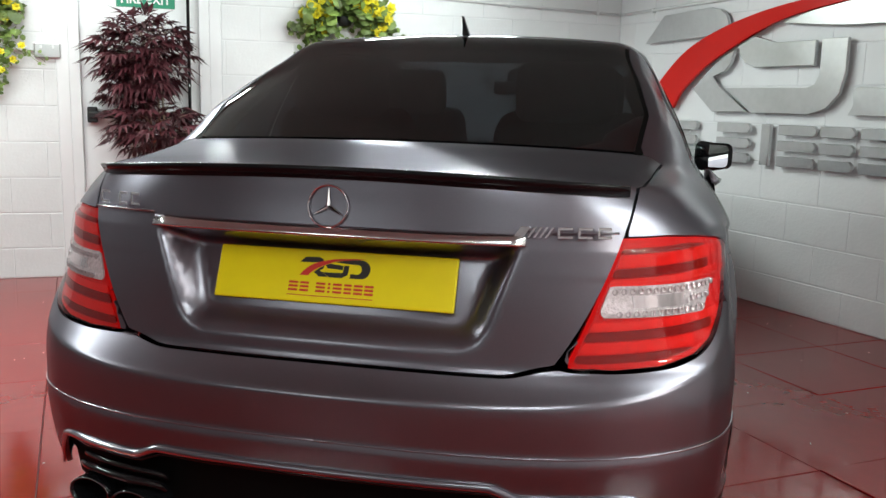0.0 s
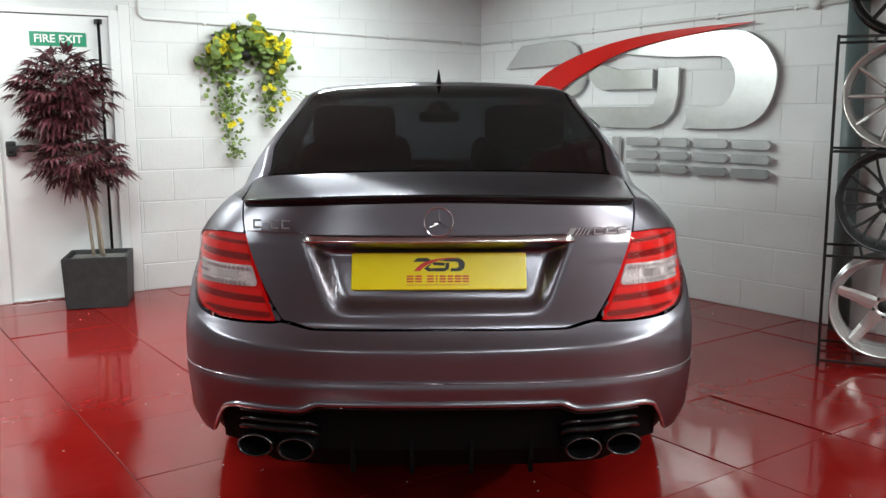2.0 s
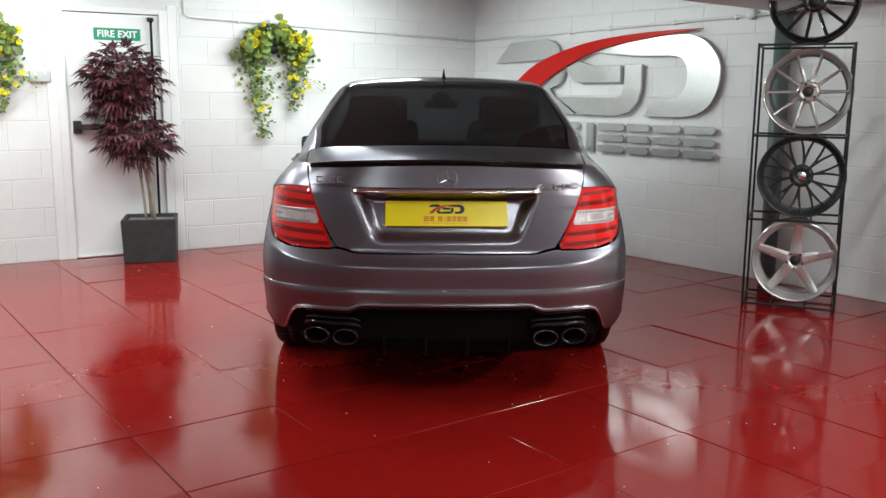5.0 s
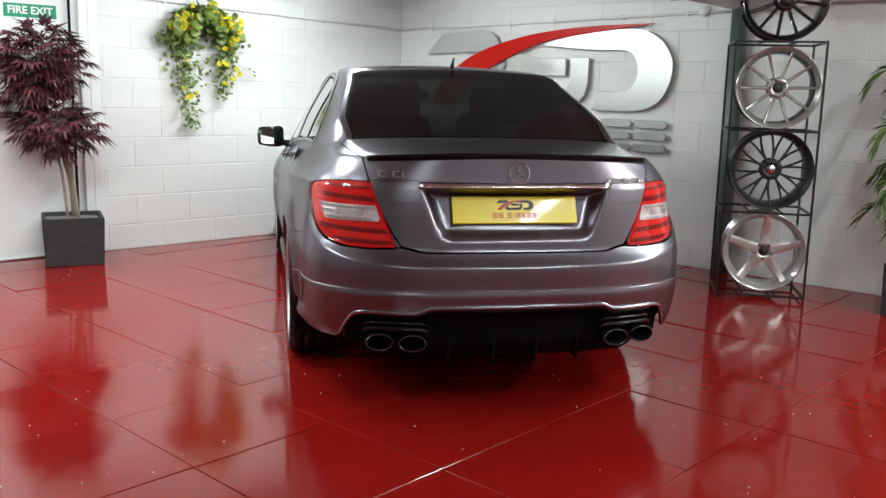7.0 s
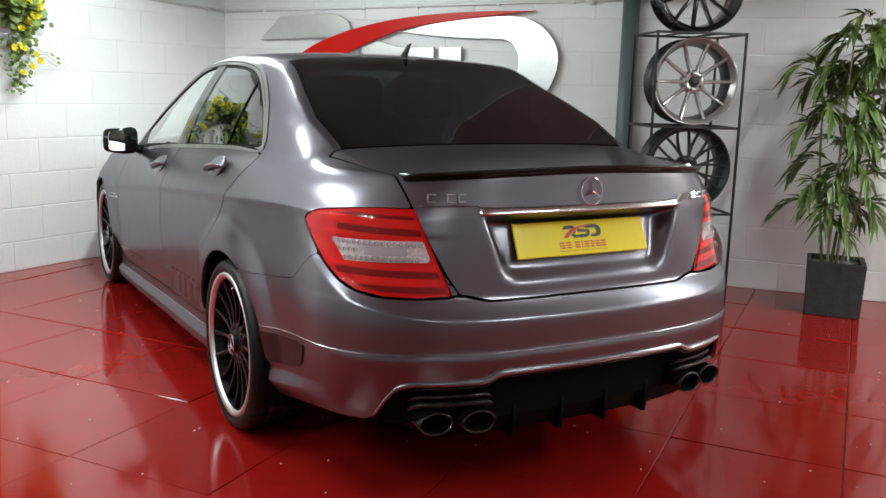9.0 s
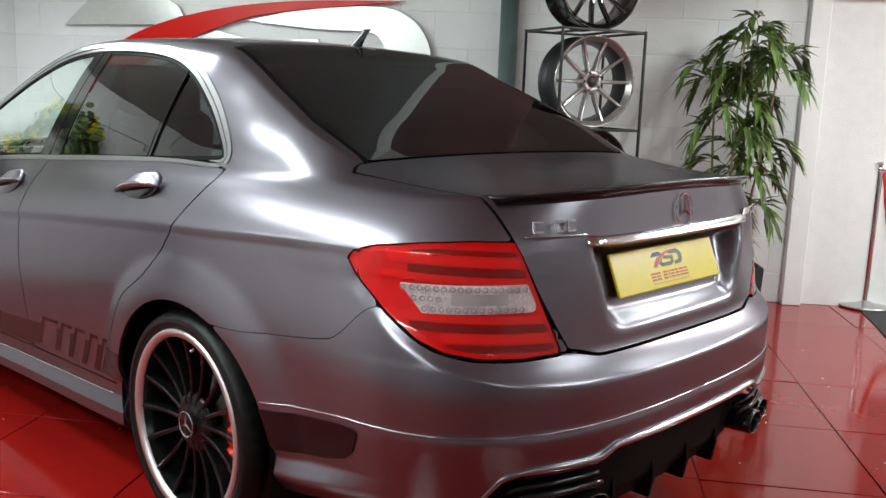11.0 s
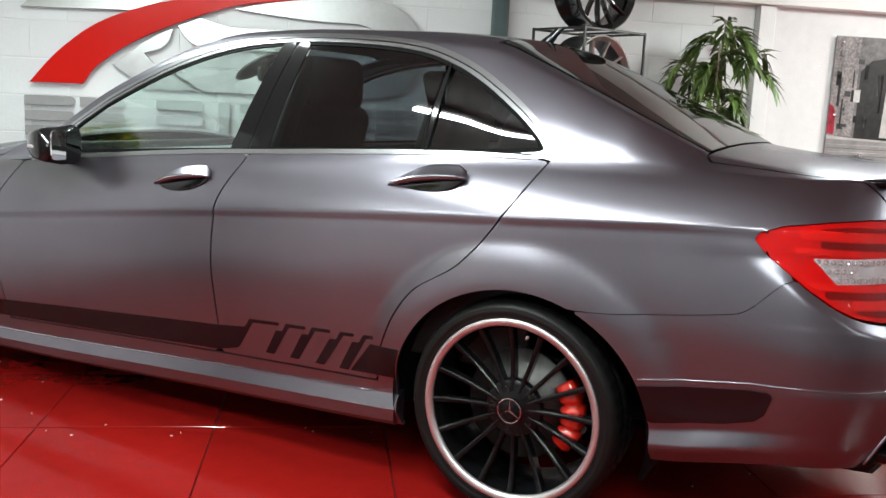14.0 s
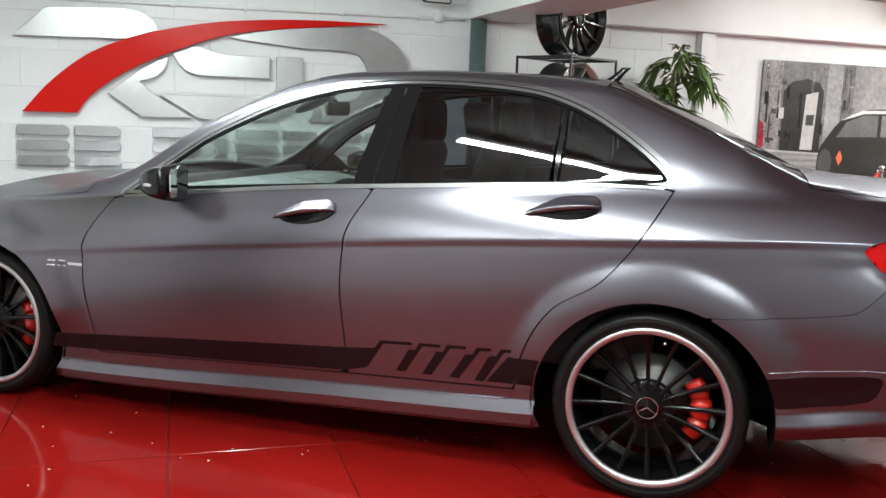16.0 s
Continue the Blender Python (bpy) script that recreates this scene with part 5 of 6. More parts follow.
def tyre_mesh():
    """Low-profile tyre: ribbed sidewall, two grooves round the tread and sipes cut across its shoulders."""
    prof = [(0.268, -0.014), (0.274, -0.005), (0.279, -0.0015), (0.2805, -0.003), (0.286, 0.003), (0.298, 0.004), (0.3, 0.0025), (0.302, 0.0035), (0.310, -0.003), (0.317, -0.012), (0.3225, -0.026), (0.3245, -0.04), (0.3248, -0.06), (0.318, -0.063), (0.318, -0.071), (0.325, -0.074), (0.325, -0.115), (0.318, -0.118), (0.318, -0.126), (0.325, -0.129), (0.3248, -0.16), (0.3235, -0.185), (0.318, -0.205), (0.3, -0.235), (0.26, -0.225)]
    v, q = lathe(prof, 192)
    out = []
    for a, b, c in v:
        r = math.hypot(b, c)
        k = round(math.atan2(c, b) / (2 * math.pi / 192)) % 4
        if r > 0.3215 and k == 0:
            b, c = b * (1 - 0.004 / r), c * (1 - 0.004 / r)
        out.append((a, b, c))
    return mesh_of("tyre", out, q)


TYRE_ME = tyre_mesh()
LIP_ME = mesh_of("rim_lip", *lathe([(0.2725, -0.016), (0.2735, -0.006), (0.270, 0.0005), (0.261, -0.0005), (0.2515, -0.004), (0.2495, -0.015)], 96))
BARREL_ME = mesh_of("rim_barrel", *lathe([(0.2495, -0.015), (0.2455, -0.03), (0.236, -0.06), (0.233, -0.2), (0.262, -0.23)], 72))
HUB_ME = mesh_of("hub", *lathe([(0.0, -0.026), (0.038, -0.026), (0.048, -0.031), (0.074, -0.033), (0.084, -0.037), (0.089, -0.044), (0.089, -0.06)], 48))
SPOKE_ME = spoke_mesh(0.0165, 0.055, 0.256, -0.033, -0.014, 0.03)
CAP_ME = mesh_of("centre_cap", *lathe([(0.0, -0.012), (0.028, -0.013), (0.033, -0.016), (0.034, -0.03)], 32))
DISC_ME = mesh_of("brake_disc", *lathe([(0.0, -0.085), (0.085, -0.085), (0.09, -0.095), (0.166, -0.095), (0.166, -0.125), (0.09, -0.125)], 64))
LUG_ME = mesh_of("lug_ring", *lathe([(0.0105, -0.004), (0.011, 0.0015), (0.0135, 0.003), (0.0155, 0.0015), (0.016, -0.004)], 16))
BOLT_ME = mesh_of("bolt", *lathe([(0.0, 0.004), (0.008, 0.004), (0.0095, 0.0), (0.0105, -0.008)], 12))
STAR_ME = emblem(0.036)


def caliper_mesh():
    rows = []
    for a in np.linspace(-34, 34, 35):
        notch = math.exp(-((abs(a) - 12) / 2.6) ** 2)
        r0, r1 = 0.135 + 0.008 * notch, 0.205 - 0.009 * notch - 0.01 * (abs(a) / 34) ** 2
        c, s = math.cos(radians(a)), math.sin(radians(a))
        x1 = -0.052 - 0.012 * (abs(a) / 34) ** 2 - 0.012 * notch
        rows.append([(x, c * r, s * r) for x, r in ((x1, r0 + 0.012), (x1 + 0.004, r0 + 0.03), (x1 + 0.002, r1 - 0.012), (x1 - 0.012, r1), (-0.14, r1), (-0.14, r0), (x1 - 0.012, r0))])
    return mesh_of("caliper", *loft(rows))


CAL_ME = caliper_mesh()


def wheel(sg, y, turn, cal):
    base = Matrix.Translation((sg * 0.872, y, HUB)) @ (Matrix.Identity(4) if sg > 0 else Matrix.Rotation(math.pi, 4, "Z"))
    w = part("wheel", BARREL_ME, RIM_BLACK, car, "black multi-spoke alloy wheel with machined lip", m=base)
    part("tyre", TYRE_ME, RUBBER, w, "black low-profile tyre")
    part("rim_lip", LIP_ME, RIM_LIP, w, "machined silver rim lip")
    part("hub", HUB_ME, RIM_BLACK, w)
    for k in range(16):
        part("spoke", SPOKE_ME, RIM_BLACK, w, m=Matrix.Rotation(turn + 2 * math.pi * k / 16, 4, "X"))
    part("centre_cap", CAP_ME, RIM_BLACK, w)
    part("cap_emblem", STAR_ME, CHROME, w, "chrome cap emblem", m=Matrix.Translation((-0.0125, 0, 0)) @ Matrix.Rotation(radians(90), 4, "Z"))
    for k in range(5):
        a = turn + 2 * math.pi * (k + 0.5) / 5
        seat_m = Matrix.Translation((-0.0335, 0.061 * math.cos(a), 0.061 * math.sin(a)))
        part("lug_ring", LUG_ME, RIM_BLACK, w, m=seat_m)
        part("wheel_bolt", BOLT_ME, DISC, w, m=seat_m @ Matrix.Translation((-0.003, 0, 0)))
    part("brake_disc", DISC_ME, DISC, w, "drilled steel brake disc")
    part("brake_caliper", CAL_ME, CALIPER, w, "red brake caliper", m=Matrix.Rotation(cal, 4, "X"))
    part("valve", mesh_of("valve", *tube([(-0.02, 0.0, 0.235), (-0.005, 0.0, 0.225)], 0.005, 8)), CHROME, w, m=Matrix.Rotation(turn - 0.25, 4, "X"))


for sg in (-1, 1):
    wheel(sg, WB_R, 0.06, 0.0 if sg < 0 else math.pi)
    wheel(sg, WB_F, 0.15, 0.0 if sg < 0 else math.pi)
    for y in (WB_R, WB_F):
        rows_v, rows_q = [], []
        for a in np.linspace(-10, 196, 31):
            for x, r in ((0.85, 0.384), (0.82, 0.394), (0.5, 0.394), (0.5, 0.05)):
                rows_v.append((sg * x, y + r * math.cos(radians(a)) * (1.035 if y == WB_R else 1.0), 0.305 + r * math.sin(radians(a))))
        for i in range(30):
            for k in range(3):
                rows_q.append((i * 4 + k, i * 4 + k + 1, (i + 1) * 4 + k + 1, (i + 1) * 4 + k))
        part("arch_liner", mesh_of("liner", rows_v, rows_q), SEAL, car)

# underside and cabin
part("underbody", box(1.3, 3.5, 0.2, 0.03, at=(0, 2.6, 0.29)), SEAL, car)
part("rear_undertray", box(1.44, 0.46, 0.09, 0.02, at=(0, 0.58, 0.365)), SEAL, car)
part("cabin_floor", box(1.36, 2.6, 0.06, 0.01, at=(0, 2.1, 0.42)), DARK, car)
for sg in (-1, 1):
    part("door_card", box(0.03, 2.2, 0.52, 0.012, at=(sg * 0.735, 2.15, 0.66)), DARK, car)
for sg in (-1, 1):
    part("pillar_lining", box(0.07, 0.14, 0.40, 0.02), DARK, car, m=Matrix.Translation((sg * 0.605, 2.085, 1.14)) @ Matrix.Rotation(radians(-27 * sg), 4, "Y"))
part("parcel_shelf", box(1.24, 0.46, 0.04, 0.01, at=(0, 0.84, 1.055)), DARK, car)
part("bulkhead", box(1.3, 0.05, 0.6, 0.01, at=(0, 3.12, 0.66)), DARK, car)
part("roof_lining", box(1.0, 1.0, 0.02, 0.008, at=(0, 1.86, 1.385)), mat("grey_headlining", (0.05, 0.05, 0.052), 0.9, noise_scale=80, noise_amt=0.05), car)
SEAT = mat("black_leather", (0.005, 0.0052, 0.0065), 0.42, noise_scale=40, noise_amt=0.2, bump=0.3, bump_scale=180)


def seat(x, y, w, name="front_seat"):
    st = part(name, box(w, 0.5, 0.16, 0.05, at=(x, y, 0.58), seg=3), SEAT, car, "black leather seat", smooth=True)
    bm = box(w, 0.17, 0.64, 0.055, seg=3)
    for vtx in bm.verts:
        vtx.co.x *= 1 - 0.18 * max(0, vtx.co.z / 0.31)
    part("backrest", bm, SEAT, st, m=Matrix.Translation((x, y - 0.33, 0.86)) @ Matrix.Rotation(radians(16), 4, "X"), smooth=True)
    part("headrest", box(w * 0.58, 0.12, 0.19, 0.045, at=(x, y - 0.44, 1.235), seg=3), SEAT, st, smooth=True)
    for dx in (-0.06, 0.06):
        part("headrest_post", mesh_of("post", *tube([(x + dx, y - 0.44, 1.10), (x + dx, y - 0.44, 1.19)], 0.006, 6)), CHROME, st)


seat(-0.38, 2.48, 0.54)
seat(0.37, 2.28, 0.5)
seat(-0.36, 1.58, 0.52, "rear_seat")
seat(0.36, 1.58, 0.52, "rear_seat")
rows = []
for x in np.linspace(-0.68, 0.68, 9):
    rows.append([(x, 2.75, 0.70), (x, 2.72, 0.82), (x, 2.80, 0.905), (x, 2.95, 0.93), (x, 3.25, 0.925), (x, 3.25, 0.70)])
# dash grey is lifted to carry the pale reflection over the window's foot
dash = part("dashboard", mesh_of("dash", *loft(rows), False), mat("paled_dash_plastic", (0.2, 0.21, 0.215), 0.5, noise_scale=60, noise_amt=0.15, bump=0.2, bump_scale=300), car, "dark grey dashboard, colour paled for reflected light")
rows = []
for x in np.linspace(0.17, 0.55, 9):
    h = 0.02 * math.sin(math.pi * (x - 0.17) / 0.38)
    rows.append([(x, 2.74, 0.88), (x, 2.72, 0.90 + h), (x, 2.80, 0.925 + h), (x, 2.95, 0.932), (x, 2.95, 0.88)])
part("instrument_hood", mesh_of("binnacle", *loft(rows), False), bpy.data.materials["paled_dash_plastic"], dash)
STEER_M = Matrix.Translation((0.37, 2.62, 0.80)) @ Matrix.Rotation(radians(24), 4, "X")
steer = part("steering_wheel", mesh_of("steer", *tube([(0.185 * math.cos(a), 0, 0.185 * math.sin(a)) for a in np.linspace(0, 2 * math.pi, 41)[:-1]], 0.015, 10, True)), SEAT, car, "black leather steering wheel", m=STEER_M)
part("steering_boss", box(0.16, 0.05, 0.12, 0.02), SEAT, steer)
for a in (0, math.pi, -math.pi / 2):
    part("steering_spoke", box(0.12, 0.02, 0.04, 0.006, at=(0.11, 0, 0)), SATIN, steer, m=Matrix.Rotation(-a, 4, "Y"))
part("rear_view_mirror", box(0.24, 0.03, 0.065, 0.02, at=(0.0, 2.60, 1.27)), BLACK, car, "black rear-view mirror")
housing = bmesh.new()
bmesh.ops.create_uvsphere(housing, u_segments=20, v_segments=10, radius=1, matrix=Matrix.Translation((0, 2.70, 1.305)) @ Matrix.Rotation(radians(-28), 4, "X") @ Matrix.Diagonal((0.07, 0.13, 0.022, 1)))
part("sensor_housing", housing, BLACK, car, smooth=True)
part("mirror_stalk", mesh_of("stalk", *tube([(0, 2.61, 1.30), (0, 2.66, 1.33)], 0.012, 8)), BLACK, car)


# ---- wheel rack by the column ----
RACK_M = pose(2.285, 1.985, 0, 0, 0, -23.5)
rack = thing("wheel_rack", "black steel display rack holding four alloy wheels", "rack", m=RACK_M)
W2, D2 = 0.272, 0.215
for x in (-W2, W2):
    for y in (-D2, D2):
        part("rack_post", box(0.014, 0.014, 1.665, 0.002, at=(x, y, 0.8325)), RACK, rack)
for z in (0.03, 0.575, 1.10, 1.655):
    for y in (-D2, D2):
        part("rack_rail", box(2 * W2 - 0.014, 0.014, 0.014, 0.002, at=(0, y, z)), RACK, rack)
    for x in (-W2, W2):
        part("rack_rail", box(0.014, 2 * D2 - 0.014, 0.014, 0.002, at=(x, 0, z)), RACK, rack)
    for x in (-0.1, 0.1):
        part("rack_rail", box(0.012, 2 * D2 - 0.014, 0.012, 0.002, at=(x, 0, z)), RACK, rack)


def alloy(name, label, kind, body, face, R=0.262, depth=0.21):
    """A bare alloy wheel; its axis is y and its face looks to -y."""
    w = thing(name, label, "alloy wheel", "display wheels")
    h = depth / 2
    prof = [(R - 0.03, -h + 0.03), (R - 0.012, -h + 0.012), (R - 0.008, -h), (R, -h), (R, -h + 0.012), (R - 0.02, -h + 0.03), (R - 0.03, -h + 0.07), (R - 0.035, h - 0.04), (R - 0.012, h - 0.014), (R, h - 0.01), (R, h), (R - 0.01, h), (R - 0.03, h - 0.03), (R - 0.045, h - 0.05), (R - 0.042, -h + 0.06), (R - 0.03, -h + 0.03)]
    part("barrel", mesh_of("barrel", *lathe(prof, 72, "y")), body, w)
    part("lip", mesh_of("lip", *lathe([(R - 0.034, -h + 0.03), (R - 0.012, -h + 0.005), (R - 0.006, -h - 0.003), (R + 0.001, -h - 0.002), (R + 0.002, -h + 0.006)], 72, "y")), face, w)
    part("hub", mesh_of("hub", *lathe([(0.0, -h + 0.045), (0.03, -h + 0.045), (0.034, -h + 0.03), (0.062, -h + 0.032), (0.072, -h + 0.045), (0.072, -h + 0.09), (0, -h + 0.09)], 40, "y")), face, w)
    part("centre_cap", mesh_of("cap", *lathe([(0.0, -h + 0.03), (0.026, -h + 0.031), (0.031, -h + 0.036), (0.031, -h + 0.05)], 28, "y")), SATIN if kind == "mesh" else BLACK, w)
    r1 = R - 0.026

    def spoke(a0, a1, w0, w1, y0, y1, thick=0.024, mid=None):
        rows = []
        for t in np.linspace(0, 1, 7):
            a, r = a0 + (a1 - a0) * t, 0.05 + (r1 - 0.05) * t
            ww = (w0 + (w1 - w0) * t) / 2
            y = -h + y0 + (y1 - y0) * t + 0.012 * math.sin(math.pi * t)
            d, e = np.array([math.sin(a), 0, math.cos(a)]), np.array([math.cos(a), 0, -math.sin(a)])
            c = d * r + np.array([0, y, 0])
            n = np.array([0, 1.0, 0])
            rows.append([c - e * ww, c - e * ww * 0.4 - n * 0.004, c + e * ww * 0.4 - n * 0.004, c + e * ww, c + e * ww * 0.8 + n * thick, c - e * ww * 0.8 + n * thick])
        part("spoke", mesh_of("spoke", *loft(rows), False), face, w)

    if kind == "five":
        for k in range(5):
            a = 2 * math.pi * k / 5
            spoke(a, a, 0.075, 0.046, 0.03, 0.012, 0.03)
    elif kind == "ten":
        for k in range(10):
            a = 2 * math.pi * k / 10
            spoke(a, a, 0.026, 0.017, 0.036, 0.014, 0.03)
    elif kind == "twelve":
        for k in range(12):
            a = 2 * math.pi * k / 12
            spoke(a, a, 0.024, 0.02, 0.05, 0.012, 0.03)
    else:
        for k in range(10):
            a = 2 * math.pi * k / 10
            spoke(a - 0.03, a + 0.165, 0.017, 0.013, 0.03, 0.012, 0.022)
            spoke(a + 0.03, a - 0.165, 0.017, 0.013, 0.031, 0.013, 0.022)
    for k in range(5):
        a = 2 * math.pi * (k + 0.5) / 5
        part("bolt_hole", mesh_of("hole", *lathe([(0.0, -0.002), (0.008, -0.002), (0.009, 0.002), (0.009, 0.02)], 12, "y")), BLACK, w, m=Matrix.Translation((0.05 * math.sin(a), -h + 0.031, 0.05 * math.cos(a))))
    return w


SPOKED = (("alloy_wheel", "silver five-spoke alloy wheel on the rack's bottom shelf", "five", WHEEL_SILVER, WHEEL_SILVER, 0.303, 0.03),
          ("alloy_wheel", "matt gunmetal mesh-spoke alloy wheel on black rack", "mesh", WHEEL_MATT, WHEEL_MATT, 0.848, 0.1),
          ("alloy_wheel", "bright silver-grey ten-spoke alloy wheel on black rack", "ten", WHEEL_MATT, WHEEL_GREY, 1.373, 0.3),
          ("alloy_wheel", "gloss black twelve-spoke alloy wheel on top of rack", "twelve", WHEEL_BLACK, WHEEL_BLACK, 1.926, 0.15))
for name, label, kind, body, face, z, turn in SPOKED:
    alloy(name, label, kind, body, face).matrix_basis = RACK_M @ pose(0.025, 0.0, z, 0, 0, -1) @ Matrix.Rotation(turn, 4, "Y")


# ---- plants ----
rnd = random.Random(7)


def leaf_into(v, q, base, d, up, length, width, fold=0.15, droop=0.2):
    """A pointed blade of four faces with a fold along its rib."""
    d, up = d.normalized(), up.normalized()
    side = d.cross(up).normalized()
    n = len(v)
    mid = base + d * length * 0.45 + up * (-droop * 0.1 * length)
    tip = base + d * length - up * droop * length
    v += [base, mid - side * width / 2 + up * fold * width, mid + side * width / 2 + up * fold * width, mid, tip]
    q += [(n, n + 3, n + 1), (n, n + 2, n + 3), (n + 1, n + 3, n + 4), (n + 3, n + 2, n + 4)]


def rvec(r=1.0):
    while True:
        p = Vector((rnd.uniform(-1, 1), rnd.uniform(-1, 1), rnd.uniform(-1, 1)))
        if 0.05 < p.length < 1:
            return p * r


def pot(name, label, size, height, base, taper=0.94, soil=SOIL):
    p = thing(name, label, "planter", m=base)
    bm = bmesh.new()
    rings = []
    for s, z in ((size * taper, 0.0), (size, height), (size - 0.05, height), (size - 0.06, height - 0.05)):
        rings.append([bm.verts.new((x * s / 2, y * s / 2, z)) for x, y in ((-1, -1), (1, -1), (1, 1), (-1, 1))])
    for a, b in zip(rings, rings[1:]):
        for k in range(4):
            bm.faces.new((a[k], a[(k + 1) % 4], b[(k + 1) % 4], b[k]))
    bm.faces.new(rings[0][::-1])
    bmesh.ops.bevel(bm, geom=[e for e in bm.edges if e.calc_length() > 0.02], offset=0.005, segments=2, affect="EDGES")
    part("planter_box", bm, PLANTER, p)
    sm = bmesh.new()
    bmesh.ops.create_grid(sm, x_segments=14, y_segments=14, size=size / 2 - 0.029)
    for w in sm.verts:
        w.co.z = height - 0.03 + 0.006 * noise.noise(w.co * 40)
    part("gravel", sm, soil, p, "grey gravel topping")
    return p


pot("planter", "dark slate cube planter beside the exit door", 0.415, 0.345, pose(-2.345, 3.485, 0, 0, 0, 13))
maple = thing("maple_tree", "artificial burgundy maple with slender pale stems, in planter", "potted tree")
STEM_TOPS = []
for k, (dx, dy, tx, ty, tz) in enumerate(((-0.03, 0.0, -2.50, 3.45, 1.45), (0.02, 0.03, -2.44, 3.50, 1.55), (0.05, -0.03, -2.36, 3.42, 1.35), (0.0, 0.05, -2.58, 3.44, 1.35))):
    pts = spline([(-2.345 + dx, 3.485 + dy, 0.33), (-2.37 + dx, 3.48 + dy, 0.65), ((-2.4 + tx) / 2 + 0.015 * k, (3.48 + ty) / 2, 0.95), (tx, ty, tz)], 14)
    part("stem", mesh_of("stem", *tube([tuple(p) for p in pts], [0.012 - 0.006 * i / 14 for i in range(15)], 7)), BARK, maple)
    STEM_TOPS.append(pts)
lv, lq, tw, tq = [], [], [], []
for c, rad, count in (((-2.49, 3.44, 1.44), (0.30, 0.27, 0.26), 215), ((-2.43, 3.44, 1.0), (0.33, 0.26, 0.19), 120), ((-2.57, 3.42, 1.24), (0.24, 0.24, 0.16), 45)):
    for _ in range(count):
        p = rvec()
        p = p.normalized() * (0.35 + 0.65 * rnd.random() ** 0.6)
        at = Vector((c[0] + p.x * rad[0], c[1] + p.y * rad[1], c[2] + p.z * rad[2]))
        out = Vector((p.x, p.y, p.z * 0.4 - 0.1)).normalized()
        if rnd.random() < 0.35:
            tv, t2 = tube([at - out * 0.12 + Vector((0, 0, -0.03)), at], 0.0025, 4)
            tq += [tuple(i + len(tw) for i in fq) for fq in t2]
            tw += tv
        up = (Vector((0, 0, 1)) + rvec(0.5)).normalized()
        size = rnd.uniform(0.09, 0.15)
        side = out.cross(up).normalized()
        for a in (-1.35, -0.8, -0.38, 0.0, 0.38, 0.8, 1.35):
            d = out * math.cos(a) + side * math.sin(a)
            leaf_into(lv, lq, at, d, up, size * (1.0 - 0.28 * abs(a)), size * 0.215, 0.2, rnd.uniform(0.15, 0.5))
tagged(part("crown", mesh_of("maple_leaves", lv, lq, False), MAPLE, maple, "burgundy palmate leaves"), kind="stuff")
tagged(part("twig", mesh_of("twig", tw, tq), BARK, maple), kind="stuff")

PALM_AT = LOGO_WALL @ Vector((4.76, -0.45, 0))
pot("planter", "dark slate cube planter under a bamboo palm", 0.33, 0.33, LOGO_WALL @ Matrix.Translation((4.79, -0.45, 0)))
palm = thing("bamboo_palm", "artificial green bamboo palm with drooping narrow leaves", "potted plant")
lv, lq = [], []
CANE = mat("green_cane", (0.16, 0.2, 0.07), 0.5, noise_scale=40, noise_amt=0.2)
ALONG = (LOGO_WALL.to_3x3() @ Vector((1, 0, 0))).normalized()
OUT = (LOGO_WALL.to_3x3() @ Vector((0, -1, 0))).normalized()
def frond(at, d0, L, rise, pairs=6):
    """One arching stalk with narrow leaflets hanging off both sides."""
    stalk = [at + d0 * L * t + Vector((0, 0, rise * math.sin(t * 2.2) - 0.10 * t * t)) for t in np.linspace(0, 1, pairs + 3)]
    for i in range(2, len(stalk)):
        dirn = (stalk[i] - stalk[i - 1]).normalized()
        side = dirn.cross(Vector((0, 0, 1))).normalized()
        for sg2 in (-1, 1):
            spread = rnd.uniform(0.45, 0.8) * (1.15 - 0.6 * i / len(stalk))
            d = (dirn + side * sg2 * spread + Vector((0, 0, rnd.uniform(-0.35, 0.2)))).normalized()
            leaf_into(lv, lq, stalk[i], d, Vector((0, 0, 1)), rnd.uniform(0.12, 0.17), rnd.uniform(0.032, 0.046), 0.25, rnd.uniform(0.1, 0.35))
    leaf_into(lv, lq, stalk[-1], (stalk[-1] - stalk[-2]).normalized() + Vector((0, 0, -0.2)), Vector((0, 0, 1)), 0.13, 0.024, 0.25, 0.3)
    tv, t2 = tube(stalk, 0.002, 4)
    lq.extend(tuple(i + len(lv) for i in fq) for fq in t2)
    lv.extend(tv)


